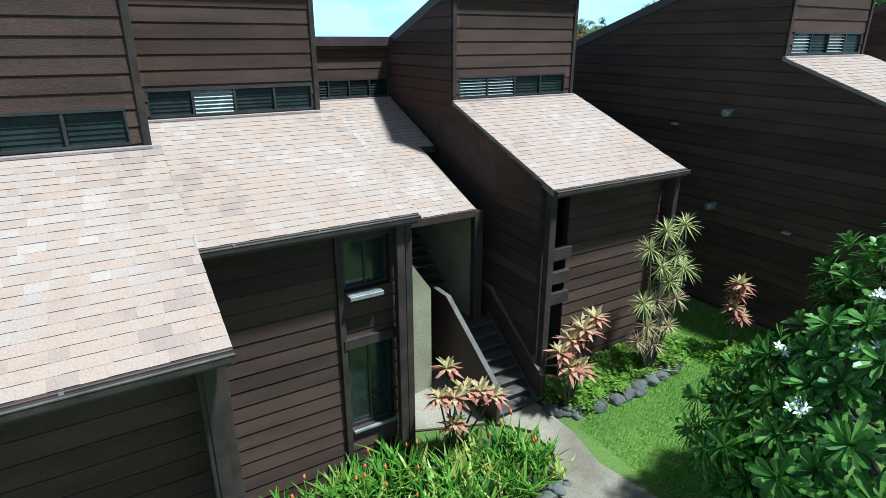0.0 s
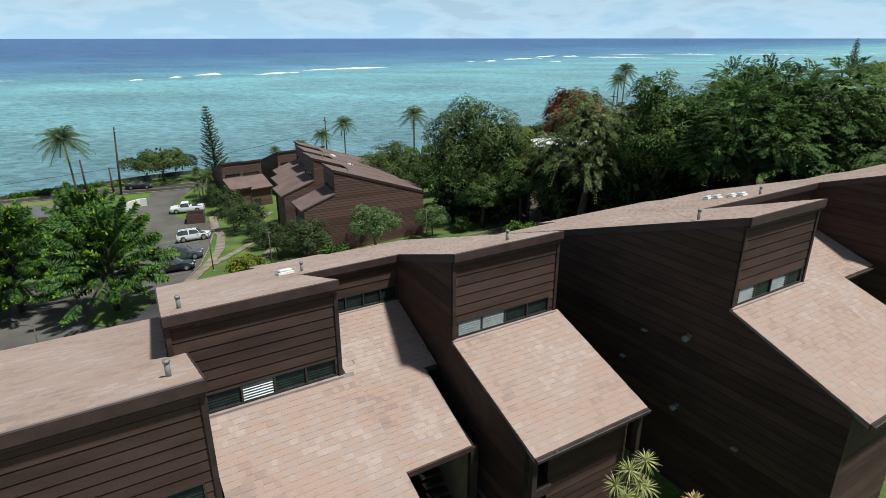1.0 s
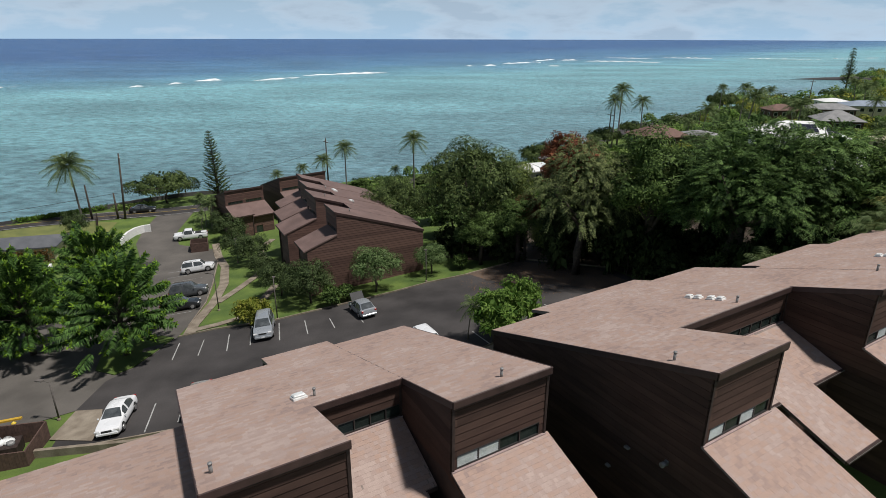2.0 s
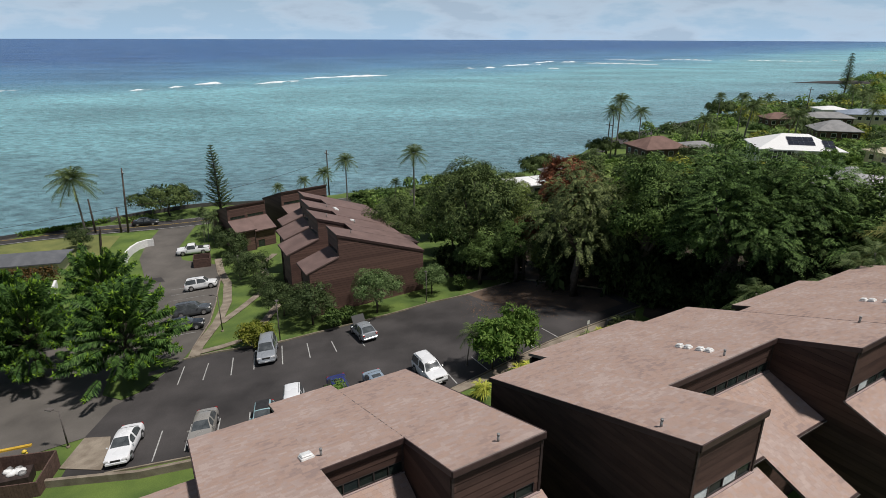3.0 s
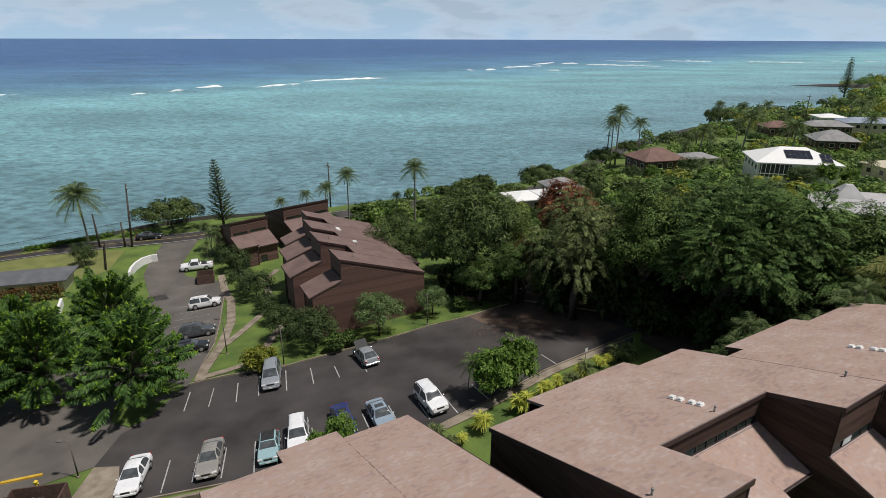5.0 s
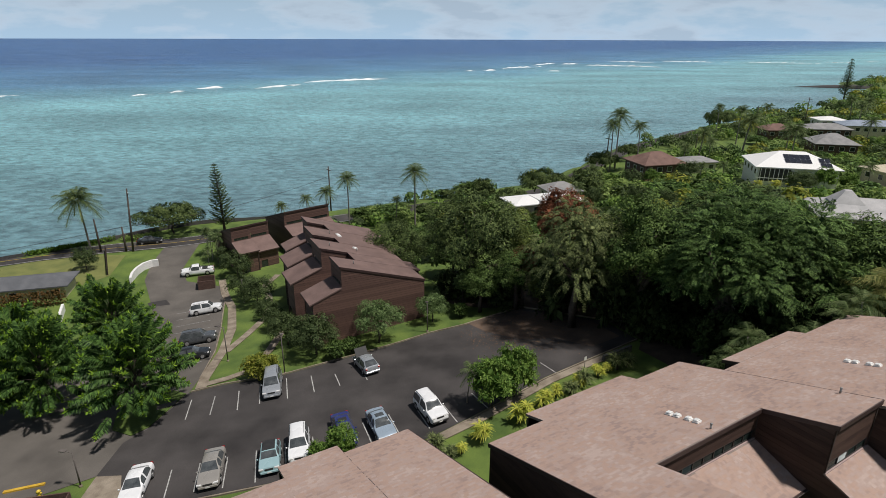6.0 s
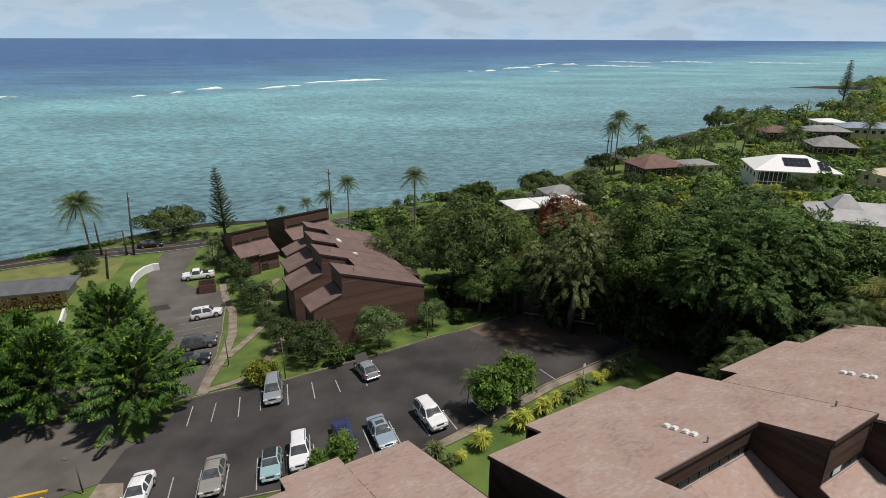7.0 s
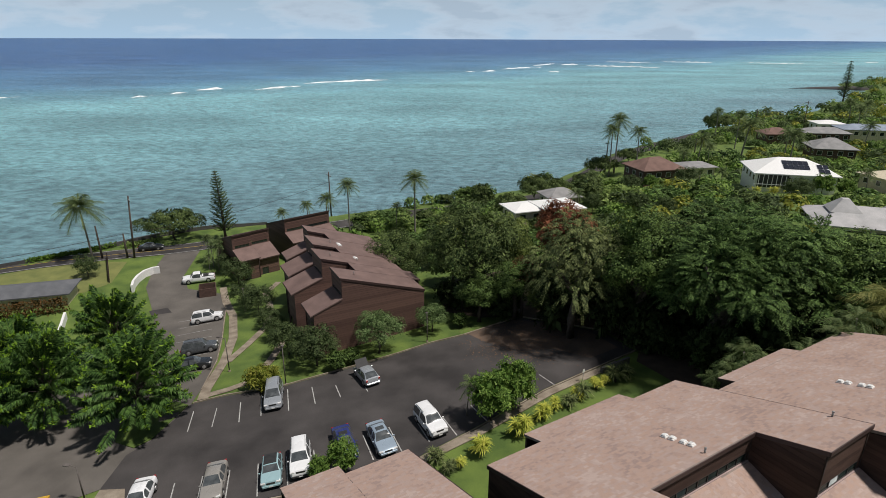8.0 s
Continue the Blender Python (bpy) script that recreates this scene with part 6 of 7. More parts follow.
for x, y, s, tr in ((39.7, 112, 0.9, 0), (33, 121, 0.8, 70), (44, 108, 0.7, 20), (52, 99, 0.7, 140)):
    again(dk, x, y, s, tr, 1.2)
# shrubs before the hillside houses
for i, (x, y, s) in enumerate(((45.5, 134, 0.9), (49.5, 133, 0.8), (54, 133.5, 0.8), (58.5, 135, 0.9), (41.5, 137, 0.8), (70, 117.5, 0.9), (75, 116, 0.85), (80.0, 117.0, 1.0), (87, 120, 0.9), (72.5, 114.0, 0.9), (84.0, 115.5, 0.8), (67.0, 119.0, 0.8))):
    again((dk, lb, cr)[i % 3], x, y, s * (1.0, 1.0, 1.5)[i % 3], i * 61, 1.0)
# -- the far wooded shore: one loose mass of crowns --
rng = np.random.default_rng(90)
blobs = []
HOMES = ((54.2, 145), (16.5, 113), (23.5, 113), (27, 128), (71.5, 92), (118, 174), (154, 205), (134, 203), (103.5, 126), (66, 148), (117, 203), (146, 220), (162, 205))
for gx in range(-24, 200, 5):
    for gy in range(84, 250, 5):
        x, y = gx + rng.uniform(-2, 2), gy + rng.uniform(-2, 2)
        if x < 30 and y < 100 + 0.2 * (30 - x) or y > shore_y(x) - 4 or math.hypot(x - 78.6, y - 128) < 12.5:
            continue
        if any(abs(x - hx) < 9 and abs(y - hy) < 8 for hx, hy in HOMES):
            continue
        # the coast road stays clear
        if any(abs((x - ax) * (by - ay) - (y - ay) * (bx - ax)) / math.hypot(bx - ax, by - ay) < 4.2 for (ax, ay), (bx, by) in zip(COAST[7:], COAST[8:])):
            continue
        r_ = rng.uniform(1.5, 3.3) if y < 150 else rng.uniform(2.0, 3.8)
        # low gardens before the houses
        for hx, hy in HOMES[4:] + ((78.6, 128),):
            hd = math.hypot(hx, hy)
            along_, across = (x * hx + y * hy) / hd, abs(x * hy - y * hx) / hd
            if -3 < hd - along_ < 20 and across < 10:
                r_ = min(r_, 0.9 if hy < 135 else 1.9)
        blobs.append((x, y, r_))
for i in range(760):
    far = rng.uniform(0, 1) ** 1.3
    y = 200 + far * 560
    x = 85 + (y - 200) * 0.75 + rng.uniform(0, 1) * (110 + far * 330)
    if y > shore_y(x) - 6 or (x < 200 and y < 250) or math.hypot(x - 260, y - 330) < 12:
        continue
    blobs.append((x, y, rng.uniform(2.6, 5.2)))
rng.shuffle(blobs)
for mat, k0, label in ((L_WOOD2, 0, "far wooded hillside above the shore"), (L_LIGHT2, 1, "light green garden trees among the far houses"), (L_BRIGHT2, 2, "bright green tree crowns along the far shore"), (L_YELLOW2, 3, "yellow-green garden shrubs on the far hillside"), (L_DARK2, 4, "dull green trees on the far hillside")):
    out = []
    for i, (x, y, r) in enumerate(blobs):
        if i % 5 != k0:
            continue
        z = height(x, y)
        per = 170 if y < 240 else 90
        q = unit(rng.normal(size=(per, 3)))
        q[:, 2] = np.abs(q[:, 2]) - (0.0 if y < 150 else 0.3)
        b = np.array([x, y, z + r * (0.35 if y < 150 else 0.6)]) + q * np.array([1, 1, 0.9]) * r * rng.uniform(0.78, 1.05, (per, 1)) * (1 + 0.16 * np.sin(q[:, :1] * 7 + i) * np.cos(q[:, 1:2] * 6))
        lf = 0.85 if y < 240 else 1.5
        out.append(facing_leaves(b, q + np.array([0, 0, 0.3]), lf, lf * 0.6, rng, 0.3))
    tagged(leaf_mesh("woodland", np.concatenate(out), mat), label, "woodland", kind="stuff")


# ---- the garden in front of the stair ----
def gat(X, Y, turn=0.0, dz=0.0):
    x, y = hw(X, Y)
    return at(x, y, turn, dz)


tagged(drape("flower_bed", [hw(*p) for p in ((0.9, 8.75), (4.5, 8.7), (6.1, 8.0), (6.65, 7.0), (6.0, 5.9), (4.4, 6.4), (2.4, 7.4), (0.9, 7.6))], 0.02, M_SOIL, 0.5, thick=0.06), "dark soil of the flower bed", "flower bed", kind="structure")
tagged(drape("flower_bed", [hw(*p) for p in ((7.75, 8.7), (11.6, 8.7), (11.4, 7.5), (9.2, 7.55), (8.1, 7.6), (7.65, 7.9))], 0.02, M_SOIL, 0.5, thick=0.06), "dark soil under the house wall", "flower bed", kind="structure")
rg = random.Random(12)


def boulder(X, Y, s, dz=0.0):
    bm = bmesh.new()
    bmesh.ops.create_icosphere(bm, subdivisions=3, radius=s)
    for q in bm.verts:
        q.co *= 1 + 0.4 * noise.noise(q.co * (1.4 / s) + Vector((X * 7, Y * 5, 0))) + 0.16 * noise.noise(q.co * (4.0 / s) + Vector((Y * 9, 0, X * 3)))
        q.co.z *= 0.7
    t = part("boulder", bm, M_ROCK, None, "", True)
    t.matrix_basis = gat(X, Y, rg.uniform(0, 360), s * 0.3 + dz)
    tagged(t, "rough dark lava rock edging the bed", "rock", "rocks edging the beds")


for i in range(20):
    s = i / 19
    boulder(7.6 + 3.5 * s + rg.uniform(-0.07, 0.07), 7.95 - 0.5 * min(1, s * 3) + rg.uniform(-0.1, 0.1), rg.uniform(0.1, 0.22))
for i in range(12):
    boulder(7.75 + rg.uniform(-0.1, 0.3), 8.1 - i * 0.05 + rg.uniform(-0.15, 0.15), rg.uniform(0.06, 0.14))
for i in range(13):
    s = i / 12
    boulder(4.2 + 2.2 * s + rg.uniform(-0.06, 0.06), 6.5 - 0.5 * s + 0.9 * max(0, s - 0.75) + rg.uniform(-0.08, 0.08), rg.uniform(0.11, 0.2))
for i in range(5):
    boulder(1.1 + 0.3 * i, 7.5 - 0.03 * i, rg.uniform(0.12, 0.2))


def strap_clump(seed, mat, n_, high, wide, bloom):
    rng = np.random.default_rng(seed)
    t = thing("strap_plant", gat(3.0, 7.8), "clump of bright green strap leaves with orange flower spikes" if bloom else "clump of yellow-striped strap leaves in the bed", "plant", "strap-leaved plants in the bed")
    out = []
    for i in range(n_):
        a = rng.uniform(0, 6.28)
        out_d = np.array([math.cos(a), math.sin(a), 0])
        lean_ = rng.uniform(0.15, 0.9)
        L = high * rng.uniform(0.6, 1.15)
        base = np.array([rng.normal() * 0.06, rng.normal() * 0.06, 0])
        pts = [base + out_d * L * lean_ * s ** 1.5 + np.array([0, 0, L * (s - 0.35 * lean_ * s * s)]) for s in (0, 0.4, 0.75, 1.0)]
        sd = np.cross(out_d, [0, 0, 1.0]) * wide
        ws = (0.5, 1.0, 0.8, 0.08)
        for k in range(3):
            out.append([pts[k] - sd * ws[k], pts[k] + sd * ws[k], pts[k + 1] + sd * ws[k + 1], pts[k + 1] - sd * ws[k + 1]])
    leaf_mesh("leaves", np.array(out), mat, t)
    if bloom:
        for i in range(1):
            a, h = rng.uniform(0, 6.28), high * rng.uniform(0.9, 1.2)
            x, y = math.cos(a) * 0.12, math.sin(a) * 0.12
            rod("flower_stalk", [(x * 0.4, y * 0.4, 0), (x, y, h)], [0.008, 0.006], L_STRAP, t, "", 4)
            rod("flower", [(x, y, h), (x + 0.01, y, h + 0.06), (x + 0.015, y, h + 0.13)], [0.012, 0.032, 0.004], M_BLOOM, t, "orange flower spike", 5)
    return t


kinds = [strap_clump(101, L_STRAP, 20, 0.75, 0.022, True), strap_clump(102, L_STRAP, 24, 0.8, 0.026, False), strap_clump(103, L_STRAPY, 14, 0.7, 0.032, False), strap_clump(104, L_BRIGHT, 22, 0.65, 0.02, True)]
spots = []
for i in range(900):
    X, Y = rg.uniform(1.0, 6.55), rg.uniform(6.0, 8.5)
    low = 7.5 - 0.42 * (X - 1.5) if X < 4.4 else 6.3 - 0.12 * (X - 4.4)
    high_ = 8.55 if X < 4.4 else 8.55 - 0.62 * (X - 4.4)
    if low + 0.1 < Y < high_ and all((X - a) ** 2 + (Y - b) ** 2 > 0.052 for a, b in spots):
        spots.append((X, Y))
for i, (X, Y) in enumerate(spots):
    k = kinds[(0, 1, 3, 1, 2, 1, 2, 3, 2, 1, 1)[i % 11]]
    copy_thing(k, gat(X, Y, i * 77, 0.05) @ Matrix.Scale(rg.uniform(0.75, 1.15), 4))


def rosette(rng, n_, L, wide, lift, droop, segs=(0, 0.5, 1.0), ws=(0.35, 1.0, 0.1), fold=0.0):
    """A head of leaves round a stem tip; fold: how far the leaf edges stand above the midrib."""
    out = []
    for i in range(n_):
        a = i * 2.399 + rng.uniform(-0.2, 0.2)
        e = lift - (lift + droop) * (i / n_) ** 0.8 + rng.uniform(-0.1, 0.1)
        d = np.array([math.cos(a) * math.cos(e), math.sin(a) * math.cos(e), math.sin(e)])
        ln = L * rng.uniform(0.8, 1.1)
        sd = unit(np.cross(d, [0, 0, 1.0]) + 1e-6) * wide
        up = unit(np.cross(sd, d)) * wide * fold
        pts = [d * ln * s + np.array([0, 0, -0.22 * ln]) * s * s for s in segs]
        for k in range(len(segs) - 1):
            if fold:
                for sg in (-1, 1):
                    out.append([pts[k], pts[k] + (sd * sg + up) * ws[k], pts[k + 1] + (sd * sg + up) * ws[k + 1], pts[k + 1]])
            else:
                out.append([pts[k] - sd * ws[k], pts[k] + sd * ws[k], pts[k + 1] + sd * ws[k + 1], pts[k + 1] - sd * ws[k + 1]])
    return np.array(out)


def headed_plant(name, X, Y, heads, mat, label, category, seed, n_, L, wide, lift, droop, dry=None, group="", under=None):
    """A plant of thin stems, each with a head of leaves; heads: (x, y, z) from its foot, along the houses' axes."""
    rng = np.random.default_rng(seed)
    t = thing(name, gat(X, Y, 31), label, category, group)
    for i, (x, y, z) in enumerate(heads):
        rod("stem", [(x * 0.1, y * 0.1, -0.05), (x * 0.5 + 0.04, y * 0.5, z * 0.5), (x, y, z)], [0.028, 0.022, 0.016], M_BARK, t, "", 6)
        q = rosette(rng, n_, L * rng.uniform(0.85, 1.1), wide, lift, droop) + np.array([x, y, z])
        if under is not None:
            cut = int(len(q) * 0.45)
            leaf_mesh("leaf_head", q[:cut], mat, t)
            leaf_mesh("leaf_skirt", q[cut:], under, t, "pink and red lower leaves")
        else:
            leaf_mesh("leaf_head", q, dry if (dry and i >= len(heads) - dry_count) else mat, t)
    return t


dry_count = 0
TI = "red-leaved ti plants"
headed_plant("ti_plant", 5.05, 8.15, [(0.0, 0.1, 2.05), (-0.3, -0.1, 1.6), (0.0, -0.2, 1.55), (0.3, -0.1, 1.55), (0.6, -0.2, 1.5), (0.85, -0.3, 1.35), (0.0, -0.2, 0.95)], L_TIPALE, "ti plant with pink, red and green leaves", "plant", 111, 20, 0.4, 0.052, 1.15, 0.4, group=TI, under=L_TI)
headed_plant("ti_plant", 7.95, 7.85, [(-0.35, 0, 1.55), (0.05, 0.1, 1.7), (0.4, 0.1, 1.85), (-0.15, -0.1, 1.2), (0.8, 0.2, 2.0), (0.3, 0.0, 0.95)], L_TIPALE, "tall ti plant with cream and red leaves", "plant", 113, 22, 0.45, 0.055, 1.2, 0.4, group=TI, under=L_TI)
headed_plant("ti_plant", 12.5, 7.1, [(0, 0, 1.9), (0.12, 0.1, 1.6), (-0.12, 0, 1.35), (0.05, -0.1, 1.1)], L_TIPALE, "dull red ti plant against the dark wall", "plant", 115, 24, 0.36, 0.05, 1.2, 0.4, group=TI, under=L_TI)
dry_count = 6
headed_plant("dracaena", 10.4, 7.75, [(0.0, 0, 3.6), (0.62, 0, 3.65), (-0.35, 0.1, 3.2), (0.5, 0, 2.95), (0.0, 0, 2.75), (0.95, 0.1, 2.5), (0.35, 0.0, 2.3), (-0.45, 0, 1.95), (0.1, 0.1, 1.85), (0.7, 0, 1.8), (-0.2, 0, 1.3), (0.4, -0.1, 1.2), (-0.5, 0, 1.0), (0.1, 0, 0.75)], L_SPIKE, "many-headed dracaena with pale spiky leaves", "plant", 117, 60, 0.4, 0.013, 1.5, 0.75, L_SPIKEDRY)
# ferns and low shrubs by the house wall
fern_rng = np.random.default_rng(121)
fern = thing("fern", gat(9.0, 8.1), "bright green arching fern clump", "fern", "ferns by the house wall")
out = []
for k in range(16):
    a = k * 2.399
    d = np.array([math.cos(a), math.sin(a), fern_rng.uniform(0.5, 1.4)])
    s = np.linspace(0.1, 1, 12)[:, None]
    spine = unit(d) * s * 0.6 + np.array([0, 0, -0.35]) * s ** 2 + np.array([0, 0, 0.05])
    sd = unit(np.cross(d, [0, 0, 1.0]))
    for sign in (-1, 1):
        w = sd * sign + unit(d) * 0.5
        q = make_leaves(spine, w, 0.15, 0.04, fern_rng, 0.0)
        out.append(q)
leaf_mesh("fronds", np.concatenate(out), L_FERN, fern)
for i, (X, Y, s) in enumerate(((8.2, 8.15, 1.0), (8.6, 7.9, 0.9), (8.9, 8.4, 1.1), (9.4, 8.0, 1.1), (9.8, 8.3, 1.2), (10.1, 7.85, 0.9), (10.7, 8.1, 1.1), (11.1, 7.8, 1.1), (9.2, 7.75, 0.8), (8.0, 8.4, 1.0), (11.5, 8.2, 1.2), (10.4, 8.4, 1.0), (11.8, 8.0, 1.1), (8.35, 7.7, 0.8), (12.6, 7.0, 0.9), (12.2, 7.2, 0.9))):
    copy_thing(fern, gat(X, Y, i * 50, 0.06) @ Matrix.Scale(s, 4))
# short grass of the near lawn
rng = np.random.default_rng(131)
n_ = 60000
XY = np.stack([rng.uniform(7.4, 14.2, n_), rng.uniform(3.5, 9.0, n_)], axis=1)
keep = ((XY[:, 1] < 7.35) | (XY[:, 0] > 11.6)) & (XY[:, 0] > 7.75)
XY = XY[keep]
wx, wy = CT * XY[:, 0] - ST * XY[:, 1], ST * XY[:, 0] + CT * XY[:, 1]
base = np.stack([wx, wy, np.array([height(a, b) for a, b in zip(wx, wy)])], axis=1)
way = rng.normal(size=base.shape) * 0.4 + np.array([0.1, -0.2, 1.0])
tagged(leaf_mesh("grass", make_leaves(base, way, 0.065, 0.014, rng, 0.0), L_BLADE), "short bright green lawn grass beside the path", "grass", kind="stuff")


# -- the frangipani close to the camera --
def frangipani(x, y, zc, rx, ry, rz, count, seed):
    rng = np.random.default_rng(seed)
    t = thing("frangipani_tree", pose(x, y, height(x, y)), "leafy frangipani tree with glossy leaves and white flowers", "tree")
    g = height(x, y)
    zl = zc - g
    heads = []
    meshes = []
    for k in range(5):
        q = rosette(rng, 20, 0.42, 0.054, 1.25, 0.25, (0, 0.3, 0.68, 0.9, 1.0), (0.18, 0.5, 1.0, 0.85, 0.2), 0.3)
        meshes.append(q)
    first = []
    for i in range(count * 6):
        d = unit(rng.normal(size=3))
        if d[2] < -0.75:
            continue
        r = rng.uniform(0.62, 1.0) ** 0.5 * (1 + 0.12 * math.sin(d[0] * 7 + d[2] * 4))
        p = d * r * np.array([rx, ry, rz]) + np.array([0, 0, zl])
        p[2] += 0.75 * p[0]
        if p[2] < 0.5 or any(np.linalg.norm(p - h) < 0.27 for h in heads):
            continue
        heads.append(p)
        if len(heads) >= count:
            break
    for i, p in enumerate(heads):
        way = unit(unit(p - np.array([0, 0, zl - 0.6])) + np.array([0, 0, 0.55]))
        m = Matrix.Translation(p.tolist()) @ Vector(way.tolist()).to_track_quat("Z", "Y").to_matrix().to_4x4() @ Matrix.Rotation(i * 1.7, 4, "Z") @ Matrix.Scale(rng.uniform(0.7, 1.1), 4)
        k = i % 5
        if len(first) <= k:
            ob = leaf_mesh("leaf_rosette", meshes[k], L_PLUM, t)
            first.append(ob)
        else:
            ob = new("leaf_rosette", first[k].data)
            ob.parent = t
        ob.matrix_basis = m
        if i % 3 == 0:
            b = Vector(p.tolist())
            rod("branch", [b * 0.55 + Vector((0, 0, zl * 0.25)), b * 0.8 + Vector((0, 0, zl * 0.08)), b], [0.035, 0.028, 0.02], M_BARK, t, "", 5)
        if i % 7 == 0:
            for j in range(int(rng.integers(1, 6))):
                c = Vector(p.tolist()) + Vector(way.tolist()) * 0.14 + Vector((rng.normal() * 0.07, rng.normal() * 0.07, rng.normal() * 0.04))
                pet = []
                for s in range(5):
                    a = s * 1.2566
                    u_, v_ = np.array([math.cos(a), math.sin(a), 0.3]), np.array([-math.sin(a), math.cos(a), 0.15])
                    pet.append([[0, 0, 0], u_ * 0.03 + v_ * 0.018, u_ * 0.062 + v_ * 0.006, u_ * 0.04 - v_ * 0.012])
                fl = leaf_mesh("flower", np.array([[np.asarray(z, dtype=float) for z in f_] for f_ in pet]), M_PETAL, t, "white five-petalled flower")
                fl.matrix_basis = Matrix.Translation(c) @ Vector((rng.normal() * 0.5 - 0.3, rng.normal() * 0.5 - 0.6, 0.8)).to_track_quat("Z", "Y").to_matrix().to_4x4() @ Matrix.Scale(1.35, 4)
    rod("trunk", [(0, 0, -0.1), (0.05, 0, zl * 0.35), (0, 0, zl * 0.7)], [0.14, 0.11, 0.08], M_BARK, t, "", 9)
    for i in range(8):
        a = i * 0.785
        rod("branch", [(0, 0, zl * 0.3), (math.cos(a) * rx * 0.35, math.sin(a) * ry * 0.35, zl * 0.65), (math.cos(a) * rx * 0.65, math.sin(a) * ry * 0.65, zl * 0.95)], [0.08, 0.06, 0.03], M_BARK, t, "", 6)


frangipani(6.75, 6.6, 4.5, 3.0, 2.1, 2.1, 330, 141)


# ---- parked cars ----
M_TYRE = surface("tyre_rubber", [(0.015, 0.015, 0.015), (0.03, 0.03, 0.03)], 5, 0.85, 0.1, 30)
M_RIM = surface("alloy_rim", [(0.45, 0.45, 0.46), (0.6, 0.6, 0.6)], 5, 0.35, 0, 10, metal=0.8)
M_CARGLASS = surface("car_glass", [(0.045, 0.052, 0.056), (0.1, 0.11, 0.115)], 2, 0.06, 0, 10, spec=0.8)
M_LAMP = surface("lamp_glass", [(0.6, 0.6, 0.6), (0.75, 0.75, 0.75)], 3, 0.15, 0, 10)
M_TAIL = surface("tail_glass", [(0.25, 0.01, 0.01), (0.35, 0.02, 0.02)], 3, 0.2, 0, 10)
M_PLASTIC = surface("black_plastic", [(0.02, 0.02, 0.02), (0.035, 0.035, 0.035)], 3, 0.6, 0, 20)


def paint(name, c, metal=0.0):
    return surface(name, [tuple(v * 0.95 for v in c), c], 0.8, 0.28, 0.0, 3, metal=metal, spec=0.6, dirt=-0.17)


P_WHITE, P_SILVER, P_BEIGE = paint("white_car_paint", (0.78, 0.79, 0.8)), paint("silver_car_paint", (0.42, 0.45, 0.48), 0.4), paint("beige_car_paint", (0.38, 0.36, 0.33), 0.3)
P_TEAL, P_BLUE, P_NAVY, P_GREY, P_BLACK = paint("teal_car_paint", (0.3, 0.45, 0.48)), paint("pale_blue_car_paint", (0.38, 0.47, 0.56), 0.3), paint("navy_car_paint", (0.03, 0.04, 0.16)), paint("grey_car_paint", (0.11, 0.12, 0.13), 0.3), paint("black_car_paint", (0.02, 0.022, 0.025))
# along the length: share of the length, height of the top, share of the width at the top, what closes the side
SHAPES = {
    "sedan": (4.55, 1.76, 0.88, [(0, 0.62, 0.8), (0.03, 0.74, 0.88), (0.14, 0.84, 0.9), (0.29, 0.95, 0.9), (0.43, 1.38, 0.68), (0.55, 1.44, 0.68), (0.7, 1.40, 0.68), (0.86, 1.04, 0.86), (0.96, 1.0, 0.86), (1.0, 0.72, 0.8)], 3, 7),
    "suv": (4.4, 1.78, 1.02, [(0, 0.75, 0.82), (0.03, 0.92, 0.88), (0.14, 1.03, 0.9), (0.26, 1.1, 0.9), (0.38, 1.62, 0.74), (0.55, 1.70, 0.74), (0.9, 1.68, 0.74), (0.975, 1.12, 0.86), (0.99, 1.0, 0.86), (1.0, 0.7, 0.84)], 3, 7),
    "van": (4.75, 1.84, 1.0, [(0, 0.7, 0.82), (0.03, 0.88, 0.88), (0.12, 1.0, 0.9), (0.22, 1.1, 0.9), (0.37, 1.66, 0.74), (0.55, 1.74, 0.74), (0.92, 1.70, 0.74), (0.98, 1.1, 0.86), (0.99, 1.0, 0.86), (1.0, 0.7, 0.84)], 3, 7),
    "hatch": (4.2, 1.76, 0.9, [(0, 0.62, 0.8), (0.03, 0.78, 0.88), (0.14, 0.9, 0.9), (0.27, 0.99, 0.9), (0.42, 1.42, 0.7), (0.55, 1.48, 0.7), (0.8, 1.42, 0.7), (0.95, 1.02, 0.84), (0.98, 0.95, 0.84), (1.0, 0.7, 0.8)], 3, 7),
    "mini": (3.7, 1.68, 0.92, [(0, 0.6, 0.8), (0.03, 0.8, 0.88), (0.14, 0.92, 0.9), (0.3, 0.98, 0.9), (0.42, 1.36, 0.76), (0.55, 1.41, 0.76), (0.82, 1.36, 0.76), (0.93, 1.0, 0.86), (0.98, 0.93, 0.84), (1.0, 0.65, 0.8)], 3, 7),
    "pickup": (5.3, 1.9, 1.02, [(0, 0.75, 0.84), (0.03, 0.95, 0.9), (0.14, 1.05, 0.9), (0.25, 1.1, 0.9), (0.34, 1.65, 0.76), (0.44, 1.72, 0.76), (0.56, 1.68, 0.76), (0.6, 1.08, 0.9), (0.98, 1.06, 0.9), (1.0, 0.7, 0.88)], 3, 7),
}


